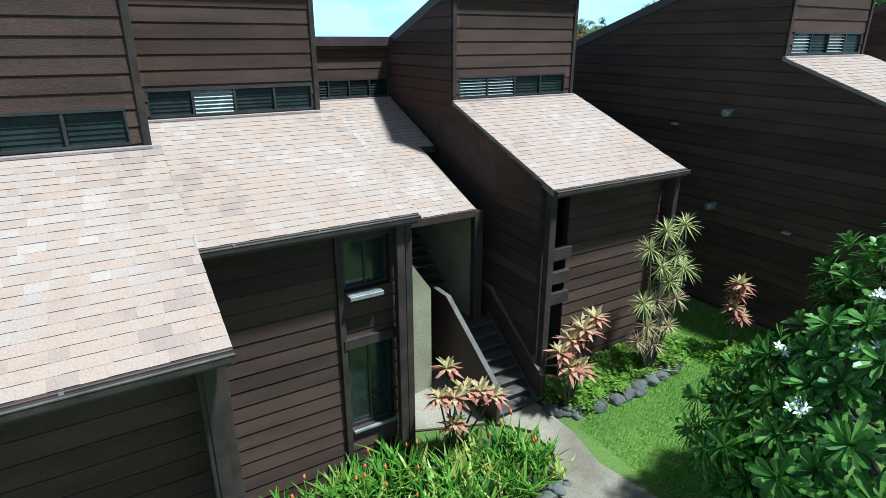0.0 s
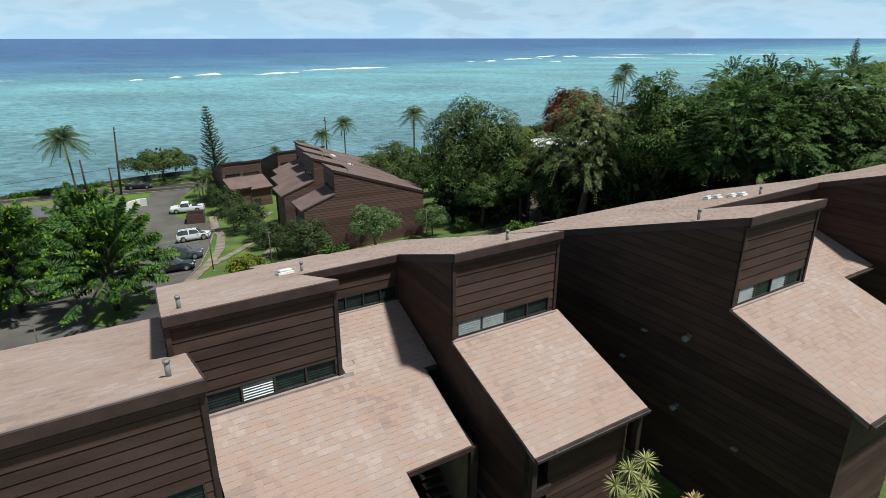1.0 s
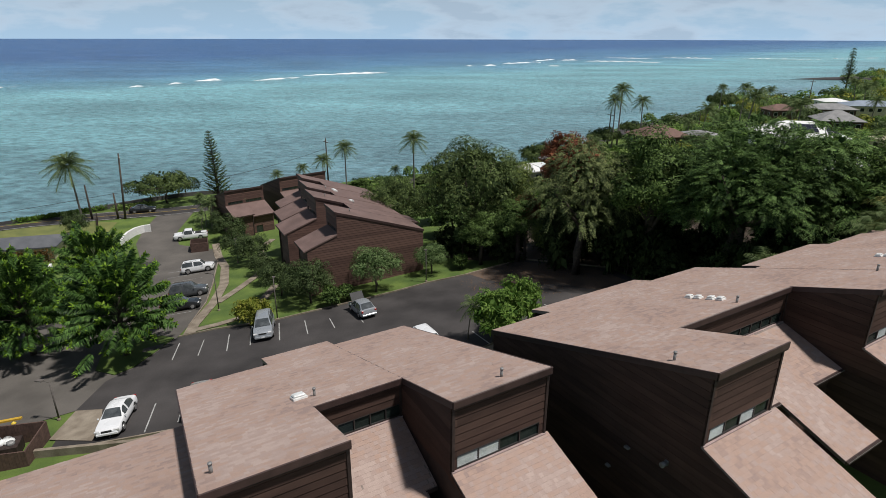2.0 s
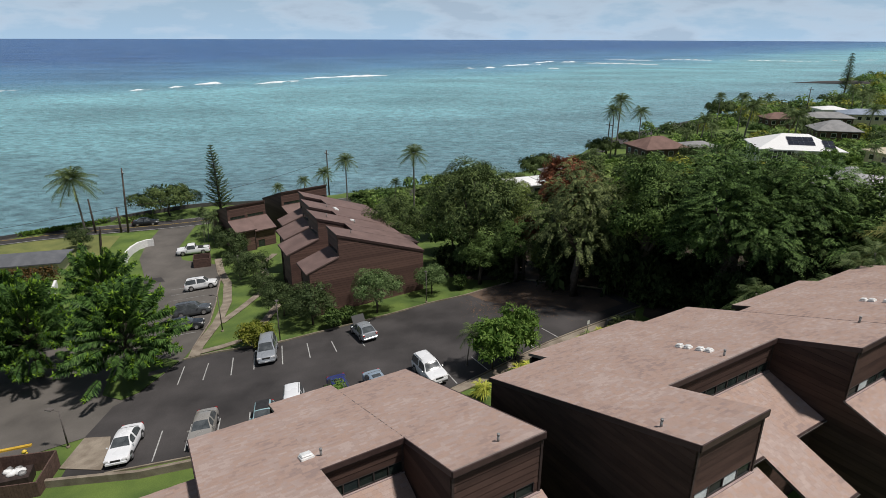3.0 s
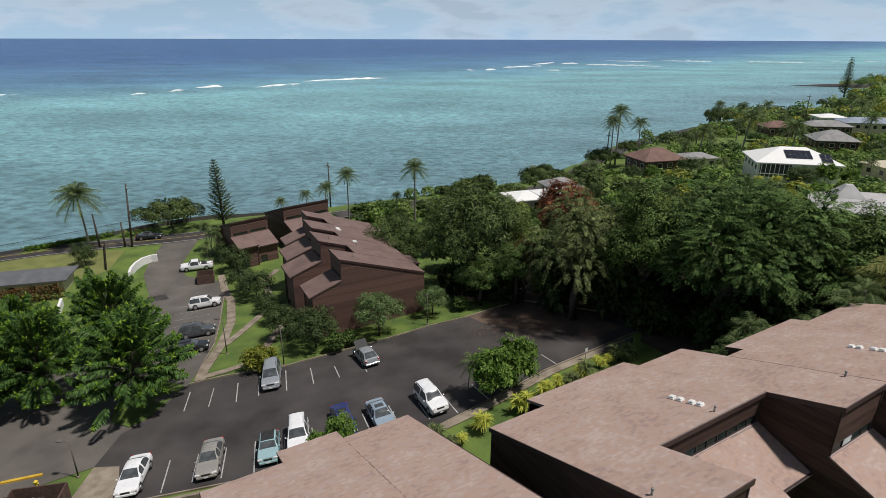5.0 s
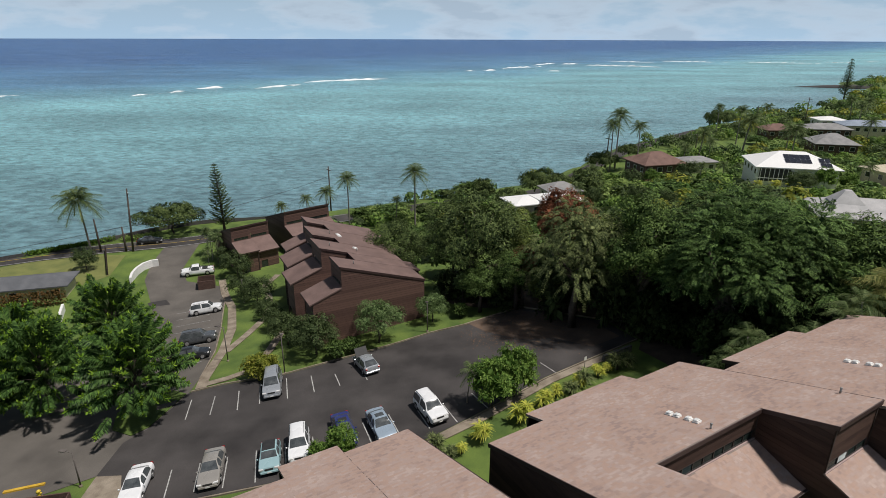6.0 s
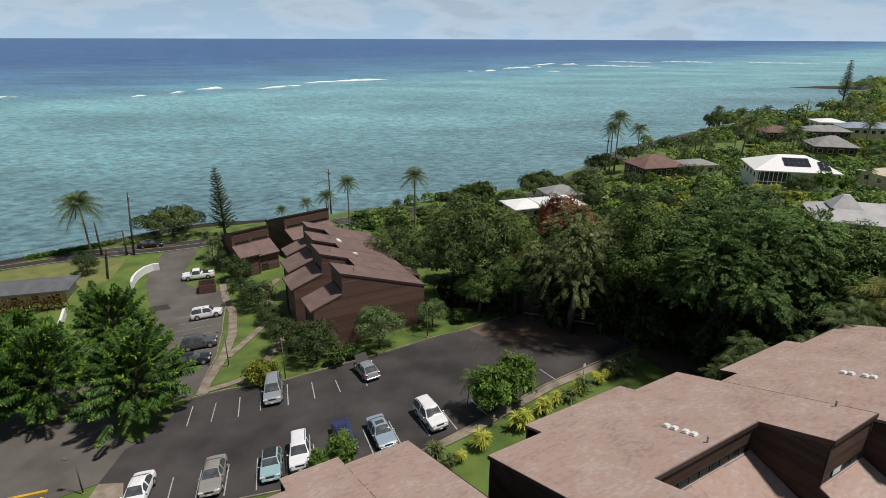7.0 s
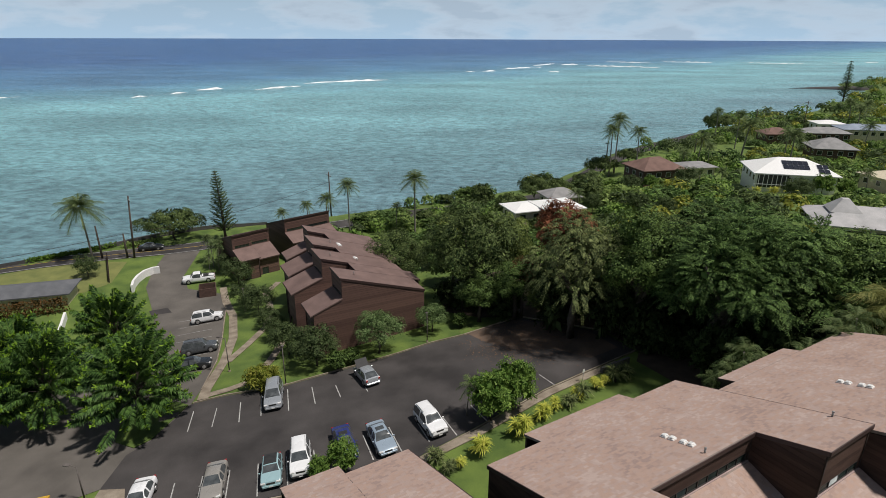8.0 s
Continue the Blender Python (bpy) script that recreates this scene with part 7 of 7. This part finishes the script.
def car(kind, colour, x, y, heading, label, roof=None, extra=""):
    """A car whose nose points to heading (degrees, 0 along +x)."""
    L, W, belt, st, a, b = SHAPES[kind]
    slope_x = height(x + 0.5, y) - height(x - 0.5, y)
    slope_y = height(x, y + 0.5) - height(x, y - 0.5)
    nrm = Vector((-slope_x, -slope_y, 1)).normalized()
    tilt = Vector((0, 0, 1)).rotation_difference(nrm).to_matrix().to_4x4()
    t = thing("car", Matrix.Translation((x, y, height(x, y) + 0.055)) @ tilt @ Matrix.Rotation(radians(heading), 4, "Z"), label, "car", "parked cars")
    hwid = W / 2
    # the outline through the given stations, drawn out to a smooth curve
    keys = [Vector(k) for k in st]
    fine = []
    for i in range(len(keys) - 1):
        p0, p1, p2, p3 = keys[max(0, i - 1)], keys[i], keys[i + 1], keys[min(len(keys) - 1, i + 2)]
        steps = max(1, round((p2.x - p1.x) / 0.035))
        for k in range(steps):
            u = k / steps
            m1, m2 = (p2 - p0) * 0.35, (p3 - p1) * 0.35
            q = p1 * (2 * u ** 3 - 3 * u ** 2 + 1) + m1 * (u ** 3 - 2 * u ** 2 + u) + p2 * (3 * u ** 2 - 2 * u ** 3) + m2 * (u ** 3 - u ** 2)
            fine.append((p1.x + (p2.x - p1.x) * u, q.y, q.z))
    fine.append(tuple(keys[-1]))
    rows = []
    for s, zt, wt in fine:
        X = L / 2 - s * L
        k = 1 - 0.2 * max(0, (0.09 - s) / 0.09) ** 2 - 0.14 * max(0, (s - 0.92) / 0.08) ** 2
        w = hwid * k
        zb = min(belt, zt - 0.04)
        cab = max(0.0, zt - belt)
        lowz = 0.24 if 0.02 < s < 0.98 else 0.32
        half = [(w * 0.86, lowz), (w * 0.97, lowz + 0.1), (w, 0.52), (w * 0.99, zb * 0.8), (w * 0.94, zb), (w * (wt + (0.94 - wt) * 0.45), zb + (zt - zb) * 0.55), (w * wt, zt - min(0.07, 0.3 * (zt - zb))), (w * wt * 0.88, zt - 0.012), (w * wt * 0.45, zt + 0.012 + 0.02 * min(1.0, cab))]
        rows.append([(X, q[0], q[1]) for q in half] + [(X, -q[0], q[1]) for q in half[::-1]])
    n_ = len(rows[0])
    vs = [p for r in rows for p in r]
    groups = {"body": [], "windshield": [], "rear_window": [], "side_window": [], "door_window": [], "side_window.": [], "door_window.": []}
    sa, sb, sc, sd_ = st[a][0], st[a + 1][0], st[b - 1][0], st[b][0]
    mid_p = sb + (sc - sb) * (0.42 if kind != "pickup" else 2.0)
    for i in range(len(rows) - 1):
        s = (fine[i][0] + fine[i + 1][0]) / 2
        for k in range(n_ - 1):
            f = (i * n_ + k, i * n_ + k + 1, (i + 1) * n_ + k + 1, (i + 1) * n_ + k)
            if k in (7, 8, 9) and sa + 0.012 < s < sb - 0.004:
                groups["windshield"].append(f)
            elif k in (7, 8, 9) and sc + 0.012 < s < sd_ - 0.012:
                groups["rear_window"].append(f)
            elif k in (4, 5, 11, 12) and sa + 0.055 < s < sd_ - 0.05 and abs(s - mid_p) > 0.016:
                groups[("side_window" if s > mid_p else "door_window") + ("" if k < 9 else ".")].append(f)
            else:
                groups["body"].append(f)
        groups["body"].append((i * n_ + n_ - 1, i * n_, (i + 1) * n_, (i + 1) * n_ + n_ - 1))
    groups["body"].append(tuple(range(n_)))
    groups["body"].append(tuple(range((len(rows) - 1) * n_, len(rows) * n_))[::-1])
    for nm, fs in groups.items():
        if not fs:
            continue
        used = sorted({i for f in fs for i in f})
        idx = {u: i for i, u in enumerate(used)}
        ob = fix(raw(nm.strip("."), [vs[u] for u in used], [[idx[i] for i in f] for f in fs], colour if nm == "body" else M_CARGLASS, t, "" if nm == "body" else "dark tinted glass"))
        ob.data.polygons.foreach_set("use_smooth", [True] * len(ob.data.polygons))
        ob.data.set_sharp_from_angle(angle=radians(38))
    if roof is not None:
        zt = st[5][1]
        box("roof_panel", (L / 2 - st[6][0] * L + (0.05 if kind == "mini" else 0.5), -hwid * (0.62 if kind == "mini" else 0.42), zt - 0.02), (L / 2 - st[4][0] * L - (0.1 if kind == "mini" else 0.2), hwid * (0.62 if kind == "mini" else 0.42), zt + 0.045), roof, t, "dark roof panel", 0.01)
    rw = 0.33 if kind in ("sedan", "hatch", "mini") else 0.37
    for fx in (L * 0.315, -L * 0.29):
        for side in (-1, 1):
            wheel = new("wheel")
            wheel.parent = t
            wheel.location = (fx, side * (hwid - 0.1), rw)
            bm = bmesh.new()
            bmesh.ops.create_cone(bm, cap_ends=True, segments=20, radius1=rw, radius2=rw, depth=0.22, matrix=pose(0, 0, 0, 90, 0, 0))
            bmesh.ops.bevel(bm, geom=[e for e in bm.edges if e.calc_face_angle(0) > 1.2], offset=0.03, segments=2, affect="EDGES")
            part("tyre", bm, M_TYRE, wheel, "", True)
            bm = bmesh.new()
            bmesh.ops.create_cone(bm, cap_ends=True, segments=16, radius1=rw * 0.66, radius2=rw * 0.6, depth=0.04, matrix=pose(0, side * 0.105, 0, -90 * side, 0, 0))
            part("rim", bm, M_RIM, wheel)
            bm = bmesh.new()
            bmesh.ops.create_cone(bm, cap_ends=True, segments=18, radius1=rw * 1.14, radius2=rw * 1.14, depth=0.02, matrix=pose(fx, side * (hwid - 0.012), rw + 0.03, 90, 0, 0))
            bmesh.ops.bisect_plane(bm, geom=list(bm.verts) + list(bm.edges) + list(bm.faces), plane_co=(0, 0, rw * 0.55), plane_no=(0, 0, 1), clear_inner=True)
            part("wheel_arch", bm, M_PLASTIC, t)
    z0 = st[1][1]
    for side in (-1, 1):
        box("headlight", (L / 2 - 0.2, side * hwid * 0.72 - 0.2, z0 - 0.17), (L / 2 - 0.012, side * hwid * 0.72 + 0.17, z0 - 0.02), M_LAMP, t, "clear headlight glass", 0.03)
        box("tail_light", (-L / 2 + 0.0, side * hwid * 0.78 - 0.1, 0.72), (-L / 2 + 0.12, side * hwid * 0.78 + 0.1, 0.95), M_TAIL, t, "red tail light", 0.02)
        box("mirror", (L * 0.17, side * (hwid + 0.07) - 0.07, belt + 0.0), (L * 0.17 + 0.1, side * (hwid + 0.07) + 0.07, belt + 0.13), colour, t, "", 0.03)
    box("bumper", (L / 2 - 0.1, -hwid * 0.84, 0.34), (L / 2 + 0.05, hwid * 0.84, 0.52), M_PLASTIC if kind in ("suv", "pickup") else colour, t, "", 0.03)
    box("bumper", (-L / 2 - 0.05, -hwid * 0.84, 0.34), (-L / 2 + 0.1, hwid * 0.84, 0.52), M_PLASTIC if kind in ("suv", "pickup") else colour, t, "", 0.03)
    box("grille", (L / 2 - 0.05, -hwid * 0.4, z0 - 0.2), (L / 2 + 0.012, hwid * 0.4, z0 - 0.05), M_PLASTIC, t, "", 0.015)
    box("plate", (L / 2 + 0.051, -0.16, 0.38), (L / 2 + 0.058, 0.16, 0.49), M_WHITE, t, "", 0)
    if kind in ("suv", "van"):
        for side in (-1, 1):
            zt = st[5][1]
            rod("roof_rail", [(L / 2 - st[5][0] * L + 0.3, side * hwid * 0.66, zt + 0.05), (L / 2 - st[6][0] * L + 0.2, side * hwid * 0.66, zt + 0.04)], [0.02, 0.02], M_PLASTIC, t, "", 5)
    if kind == "pickup":
        box("cargo_bed", (-L / 2 + 0.12, -hwid * 0.8, 1.062), (L / 2 - 0.61 * L, hwid * 0.8, 1.075), M_PLASTIC, t, "dark open cargo bed", 0)
    return t


car("sedan", P_WHITE, -24.3, 35.6, -78, "clean white sedan parked nose-out by the apron")
car("sedan", P_BEIGE, -18.75, 37.0, -77, "silver-beige sedan parked between white lines")
car("mini", P_TEAL, -14.2, 37.8, -76, "small teal car with a black fabric roof", M_PLASTIC)
car("suv", P_WHITE, -12.1, 39.1, -76, "white estate car with black roof rails", None)
car("sedan", P_NAVY, -8.6, 40.9, -70, "dark blue car half hidden behind a bush", M_PLASTIC)
car("sedan", P_BLUE, -5.4, 41.2, -67, "pale blue sedan with a dark sunroof", M_CARGLASS)
car("suv", P_WHITE, -1.1, 43.1, -64, "white sport utility car with a roof rack")
hatch_ = car("hatch", P_SILVER, -8.2, 52.9, 118, "silver hatchback with a raised bonnet, nose-in at the lawn")
bm = bmesh.new()
add_box(bm, (0.0, -0.68, 0.0), (1.05, 0.68, 0.03), pose(0.98, 0, 0.99, 0, -58, 0), 0.01)
part("bonnet", bm, M_PLASTIC, hatch_, "raised dark bonnet")
car("van", P_SILVER, -17.5, 50.0, -76, "silver minivan parked by the yellow bush", None)
car("pickup", P_WHITE, -42.6, 91.8, 200, "white pickup truck parked beside the bin enclosure")
car("suv", P_WHITE, -34.8, 75.6, 16, "white crossover car in a driveway stall")
car("suv", P_GREY, -31.2, 64.2, 16, "dark grey crossover in a driveway stall")
car("hatch", P_BLACK, -30.0, 59.3, 16, "black hatchback under the feathery tree")
car("hatch", P_SILVER, 5.2, 48.4, 118, "silver car behind the green shrub")
car("sedan", P_BLACK, -58.5, 107.6, 17, "dark car driving lane on the coast road")


# ---- the lower terrace and the houses beyond ----
FAR = pose(-11.9, 64.9, 0, 0, 0, -62.2)


def far_bay(house, x0, x1, yw, yb, zt, zg, low=True, near_side=False, left_side=False, ye=None):
    """A bay of the lower terrace."""
    slope_slab("upper_roof", house, x0, x1, yw - 0.15, yb, zt + 0.05, -SL, 0.2, M_BROWNROOF, "dull brown sheet roof")
    box("fascia", (x0 - 0.03, yw - 0.2, zt - 0.22), (x1 + 0.03, yw - 0.152, zt + 0.07), M_FASCIA, house)
    zw = zt - 2.6
    sided_wall("front_wall", house, [(x0, zw), (x1, zw), (x1, zt - 0.1), (x0, zt - 0.1)], front(yw), [(x0 + 0.4, zw + 0.08, x1 - 0.4, zw + 0.6)], joined=True)
    win = plain_window(house, x0 + 0.4, x1 - 0.4, zw + 0.08, zw + 0.6, yw + 0.03, "strip of dark windows under the eave", 3)
    if low:
        ye = yw - 4.0 if ye is None else ye
        ze = zw - SLF * (yw - ye)
        slope_slab("low_roof", house, x0 - 0.1, x1 + 0.1, ye, yw - 0.01, ze, SLF, 0.16, M_BROWNROOF, "dull brown lower roof")
        box("eave_board", (x0 - 0.1, ye - 0.05, ze - 0.2), (x1 + 0.1, ye - 0.003, ze + 0.01), M_FASCIA, house)
        sided_wall("lower_wall", house, [(x0, zg), (x1, zg), (x1, ze), (x0, ze)], front(ye + 0.5), [(x0 + 0.5, zg + 0.9, x0 + 1.7, zg + 2.3)], joined=True)
        plain_window(house, x0 + 0.5, x0 + 1.7, zg + 0.9, zg + 2.3, ye + 0.55)
    else:
        ye, ze = yw, zw
    zb = zt - SL * (yb - yw)
    for on, x, s in ((near_side, x1, 1), (left_side, x0, -1)):
        if on:
            poly = [(ye + 0.4, zg), (ye + 0.4, ze + 0.05), (yw, zw - 0.1), (yw, zt - 0.1), (yb - 0.1, zb - 0.1), (yb - 0.1, zg)]
            if not low:
                poly = [(yw, zg), (yw, zt - 0.1), (yb - 0.1, zb - 0.1), (yb - 0.1, zg)]
            sided_wall("side_wall", house, poly, lambda a, z, o, x=x, s=s: (x + s * o, a, z), joined=True)
            slope_slab("barge_board", house, *((x + 0.04, x + 0.09) if s > 0 else (x - 0.09, x - 0.04)), yw - 0.15, yb, zt + 0.06, -SL, 0.28, M_FASCIA)
    sided_wall("back_wall", house, [(x0, zg), (x1, zg), (x1, zb - 0.1), (x0, zb - 0.1)], back(yb - 0.2), boards=False)


FG = "townhouses of the lower terrace"
far_house = lambda label: thing("townhouse", FAR, label, "house", FG)
f1 = far_house("brown board-clad end townhouse of the lower terrace")
far_bay(f1, -0.8, 3.1, -1.7, 9.2, 1.9, -9.0, True, True, True)
for y, z in ((-4.2, -4.4), (1.5, -4.2), (3.8, -4.4)):
    box("wall_vent", (3.14, y, z), (3.4, y + 0.2, z + 0.25), M_METAL, f1, "grey sheet metal wall vent", 0.03)
f2 = far_house("recessed brown bay of the lower terrace")
far_bay(f2, -3.9, -0.8, 1.6, 10.4, 0.8, -9.0, True, False, False, -3.4)
f3 = far_house("brown stepped townhouse in the lower terrace")
far_bay(f3, -8.2, -3.9, -2.0, 9.3, 2.0, -9.0, True, True, True, -6.2)
f4 = far_house("recessed brown bay with a low roof")
far_bay(f4, -10.4, -8.2, 2.0, 10.8, 0.7, -10.0, True, False, False, -2.5)
f5 = far_house("brown stepped townhouse in the lower terrace")
far_bay(f5, -14.8, -10.4, -1.1, 10.6, 1.7, -11.0, True, True, True, -5.0)
f6 = far_house("recessed brown bay with a low roof")
far_bay(f6, -17.6, -14.8, 2.6, 11.6, 0.5, -11.5, True, False, False, -1.5)
f7 = far_house("brown townhouse at the seaward end of the terrace")
far_bay(f7, -20.8, -17.6, 0.1, 10.8, 1.3, -12.0, True, True, True, -3.5)
for h, x, y, zt, yf in ((f1, 1.0, 0.6, 1.9, -1.7), (f3, -6.0, -0.2, 2.0, -2.0), (f3, -5.2, 3.2, 2.0, -2.0), (f5, -12.5, 1.8, 1.7, -1.1)):
    vent_pipe(h, x, y, zt, yf, 0.35)
for h, x, y, zt, yf in ((f3, -6.5, 3.4, 2.0, -2.0), (f5, -12.0, 3.0, 1.7, -1.1), (f5, -12.6, 3.0, 1.7, -1.1)):
    skylight(h, x, y, zt, yf, 0.3)
SEAW = pose(-37.0, 94.3, 0, 0, 0, 40)
g1 = thing("townhouse", SEAW, "brown board-clad townhouse near the shore", "house", FG)
far_bay(g1, 0, 3.4, 0, 9, -4.3, -13.0, True, True, True, -3.4)
g3 = thing("townhouse", SEAW, "brown board-clad townhouse beside the shore road", "house", FG)
far_bay(g3, 3.6, 7.4, 1.4, 10, -4.7, -13.0, True, False, False, -2.6)
g2_ = thing("townhouse", SEAW, "brown board-clad townhouse behind small palms", "house", FG)
far_bay(g2_, 11.0, 20.5, 2.2, 11, -4.0, -13.0, True, False, True, -1.2)


def cottage(x, y, turn, w, d, wall, rise, roof, walls, label, solar=False, over=0.7, lift=0.0):
    """A small hip-roofed house."""
    t = thing("house", at(x, y, turn, lift), label, "house", "hillside houses")
    vs = [(-w / 2 - over, -d / 2 - over, wall), (w / 2 + over, -d / 2 - over, wall), (w / 2 + over, d / 2 + over, wall), (-w / 2 - over, d / 2 + over, wall), (-w / 2 + d * 0.45, 0, wall + rise), (w / 2 - d * 0.45, 0, wall + rise)]
    vs += [(p[0], p[1], p[2] - 0.18) for p in vs[:4]]
    raw("roof", vs, [(0, 1, 5, 4), (1, 2, 5), (2, 3, 4, 5), (3, 0, 4), (0, 6, 7, 1), (1, 7, 8, 2), (2, 8, 9, 3), (3, 9, 6, 0), (6, 9, 8, 7)], roof, t)
    bm = bmesh.new()
    add_box(bm, (-w / 2, -d / 2, -1.5), (w / 2, d / 2, wall - 0.19))
    part("wall", bm, walls, t)
    nwin = max(2, int(w / 2.6))
    for i in range(nwin):
        cx = -w / 2 + (i + 0.5) * w / nwin
        win = new("window")
        win.parent = t
        box("frame", (cx - 0.7, -d / 2 - 0.04, wall - 2.0), (cx + 0.7, -d / 2 - 0.003, wall - 0.7), M_WHITE, win, "", 0.0)
        box("pane", (cx - 0.62, -d / 2 - 0.055, wall - 1.92), (cx + 0.62, -d / 2 - 0.043, wall - 0.78), M_GLASS, win, "", 0.0)
    for i in range(max(2, int(d / 3))):
        cy = -d / 2 + (i + 0.5) * d / max(2, int(d / 3))
        win = new("window")
        win.parent = t
        box("frame", (-w / 2 - 0.04, cy - 0.6, wall - 2.0), (-w / 2 - 0.003, cy + 0.6, wall - 0.8), M_WHITE, win, "", 0.0)
        box("pane", (-w / 2 - 0.055, cy - 0.52, wall - 1.92), (-w / 2 - 0.043, cy + 0.52, wall - 0.88), M_GLASS, win, "", 0.0)
    if solar:
        s = rise / (d / 2 + over)
        for i in range(5):
            for j in range(2):
                xx, yy = -1.8 + i * 1.05, -d * 0.33 + j * 1.7
                z = wall + s * (yy + d / 2 + over) + 0.08
                bm = bmesh.new()
                add_box(bm, (-0.5, -0.8, 0), (0.5, 0.8, 0.05), pose(xx, yy, z, math.degrees(math.atan(s)), 0, 0))
                part("solar_panel", bm, M_SOLAR, t, "black solar panel")
    return t


wh = cottage(78.6, 128.0, -14, 16, 12, 4.6, 2.6, M_WHITE, M_WHITE, "white house with a white hip roof and solar panels", True, lift=0.2)
for i in range(9):
    box("veranda_post", (-8.5 + i * 0.9, -7.0, 1.3), (-8.4 + i * 0.9, -6.9, 4.4), M_WHITE, wh, "", 0)
for row in range(2):
    for col in range(2):
        bm = bmesh.new()
        add_box(bm, (-0.5, -0.8, 0), (0.5, 0.8, 0.05), pose(5.0 + col * 1.1, -5.2 + row * 1.75, 4.6 + 2.6 / 6.7 * (1.5 + row * 1.75) + 0.12, math.degrees(math.atan(2.6 / 6.7)), 0, 0))
        part("solar_panel", bm, M_SOLAR, wh, "black solar panel")
# thin dark sheet on the wall stands for the veranda's shade
box("veranda_recess", (-7.6, -6.08, 1.4), (-1.4, -6.06, 4.2), M_INNERSHADE, wh, "dark panel painted as the open veranda's shade", 0)
box("veranda_rail", (-8.5, -7.02, 2.2), (-1.2, -6.95, 2.35), M_WHITE, wh, "", 0)
cottage(54.2, 145.0, 15, 11, 9, 4.0, 2.4, M_REDROOF, M_FENCE, "house with a red-brown hip roof above the shore")
cottage(16.5, 113.0, 20, 6, 6, 5.2, 0.8, M_WHITE, M_CREAM, "low house with a white roof behind the trees")
cottage(23.5, 113.0, 20, 7.5, 7, 5.0, 0.9, M_WHITE, M_CREAM, "house with a pale flat roof behind the trees")
cottage(27.0, 128.0, 15, 7, 6, 4.2, 1.6, M_GREYROOF, M_CREAM, "house with a grey roof near the water")
cottage(66.0, 148.0, 10, 8, 6, 3.2, 1.0, M_GREYROOF, M_CREAM, "small shed with a pale grey roof")
gh = cottage(71.5, 92.0, -20, 16, 11, 5.2, 2.2, M_PALEROOF, M_CREAM, "wide grey-roofed house with raised ridge vents", lift=-4.2)
for x in (-3.6, 4.4):
    bm = bmesh.new()
    bmesh.ops.create_cone(bm, cap_ends=True, segments=4, radius1=3.4, radius2=0.75, depth=2.0, matrix=pose(x, 0, 7.5, 0, 0, 45))
    part("ridge_vent", bm, M_PALEROOF, gh)
cottage(103.5, 126.0, 10, 12, 10, 3.4, 1.6, M_CREAM, M_CREAM, "house with a cream roof on the hillside")
cottage(118.0, 174.0, -15, 11, 10, 3.8, 2.6, M_GREYROOF, M_FENCE, "house with a dark grey hip roof")
cottage(154.0, 205.0, -12, 24, 9, 4.6, 1.5, M_BLUEROOF, M_CREAM, "long house with a blue-grey roof")
cottage(134.0, 203.0, -8, 14, 8, 3.8, 1.6, M_GREYROOF, M_FENCE, "house with a grey-brown roof above the bay")
cottage(146.0, 220.0, -8, 9, 8, 4.6, 1.0, M_WHITE, M_WHITE, "white house with a pale roof above the bay")
cottage(117.0, 203.0, 0, 9, 7, 3.4, 1.8, M_REDROOF, M_FENCE, "brown-roofed house near the shore road")
cottage(260.0, 330.0, -8, 16, 10, 4.0, 2.0, M_GREYROOF, M_CREAM, "far grey-roofed house above the bay")
cottage(-68.6, 82.6, 15, 17, 5, 2.2, 1.0, M_SLATE, M_CREAM, "long low building with a grey roof by the field")


# ---- surf breaking on the reef ----
def surf(x, y, length, turn, seed, wide=9.0):
    rs = random.Random(seed)
    v, f = [], []
    steps = int(length / 2.2)
    ph = rs.uniform(0, 9)
    for i in range(steps + 1):
        s = i / steps
        env = math.sin(math.pi * s) ** 0.5
        n1 = noise.noise((s * length * 0.05 + ph, seed, 0))
        gap_ = smooth(-0.2, 0.1, noise.noise((s * length * 0.03 + ph * 3, 8.1, seed)) + 0.2)
        w = wide * 0.95 * env * (0.2 + 1.3 * abs(n1)) * gap_ + 0.05
        off_ = 14 * noise.noise((s * length * 0.012 + ph, 3.3, seed)) 
        h = 2.1 * env * gap_ * (0.35 + abs(noise.noise((s * length * 0.08, ph, 1))))
        X = (s - 0.5) * length
        v += [(X, off_ - w * 0.7 + rs.uniform(-0.8, 0.8), 0.03), (X, off_ - w * 0.15, h * 0.8), (X, off_ + w * 0.1, h), (X, off_ + w * 0.35 + rs.uniform(-0.5, 0.5), 0.03)]
    for i in range(steps):
        for k in range(3):
            f.append((i * 4 + k, i * 4 + k + 1, i * 4 + k + 5, i * 4 + k + 4))
    ob = raw("breaking_wave", v, f, M_FOAM, smooth=True)
    ob.matrix_basis = pose(x, y, SEA + 0.02, 0, 0, turn)
    tagged(ob, "white line of surf breaking on the reef", "wave", "breaking waves on the reef")


for i, (x, y, ln, tn, w) in enumerate(((-184, 496, 42, 36, 9), (-213, 444, 46, 47, 3), (-142, 510, 50, 50, 2), (-96, 588, 92, 38, 8), (49, 765, 48, 36, 7), (110, 850, 90, 50, 3), (160, 960, 90, 55, 4), (328, 1061, 120, -40, 5), (268, 898, 113, -30, 4), (447, 1059, 140, -25, 7), (578, 1026, 130, -25, 12), (690, 1040, 60, -10, 3), (768, 1075, 60, 5, 11), (830, 1085, 80, 5, 10), (-305, 417, 17, 60, 5), (147, 759, 26, 4, 4), (205, 960, 30, 10, 5))):
    surf(x, y, ln, tn, i + 1, w)
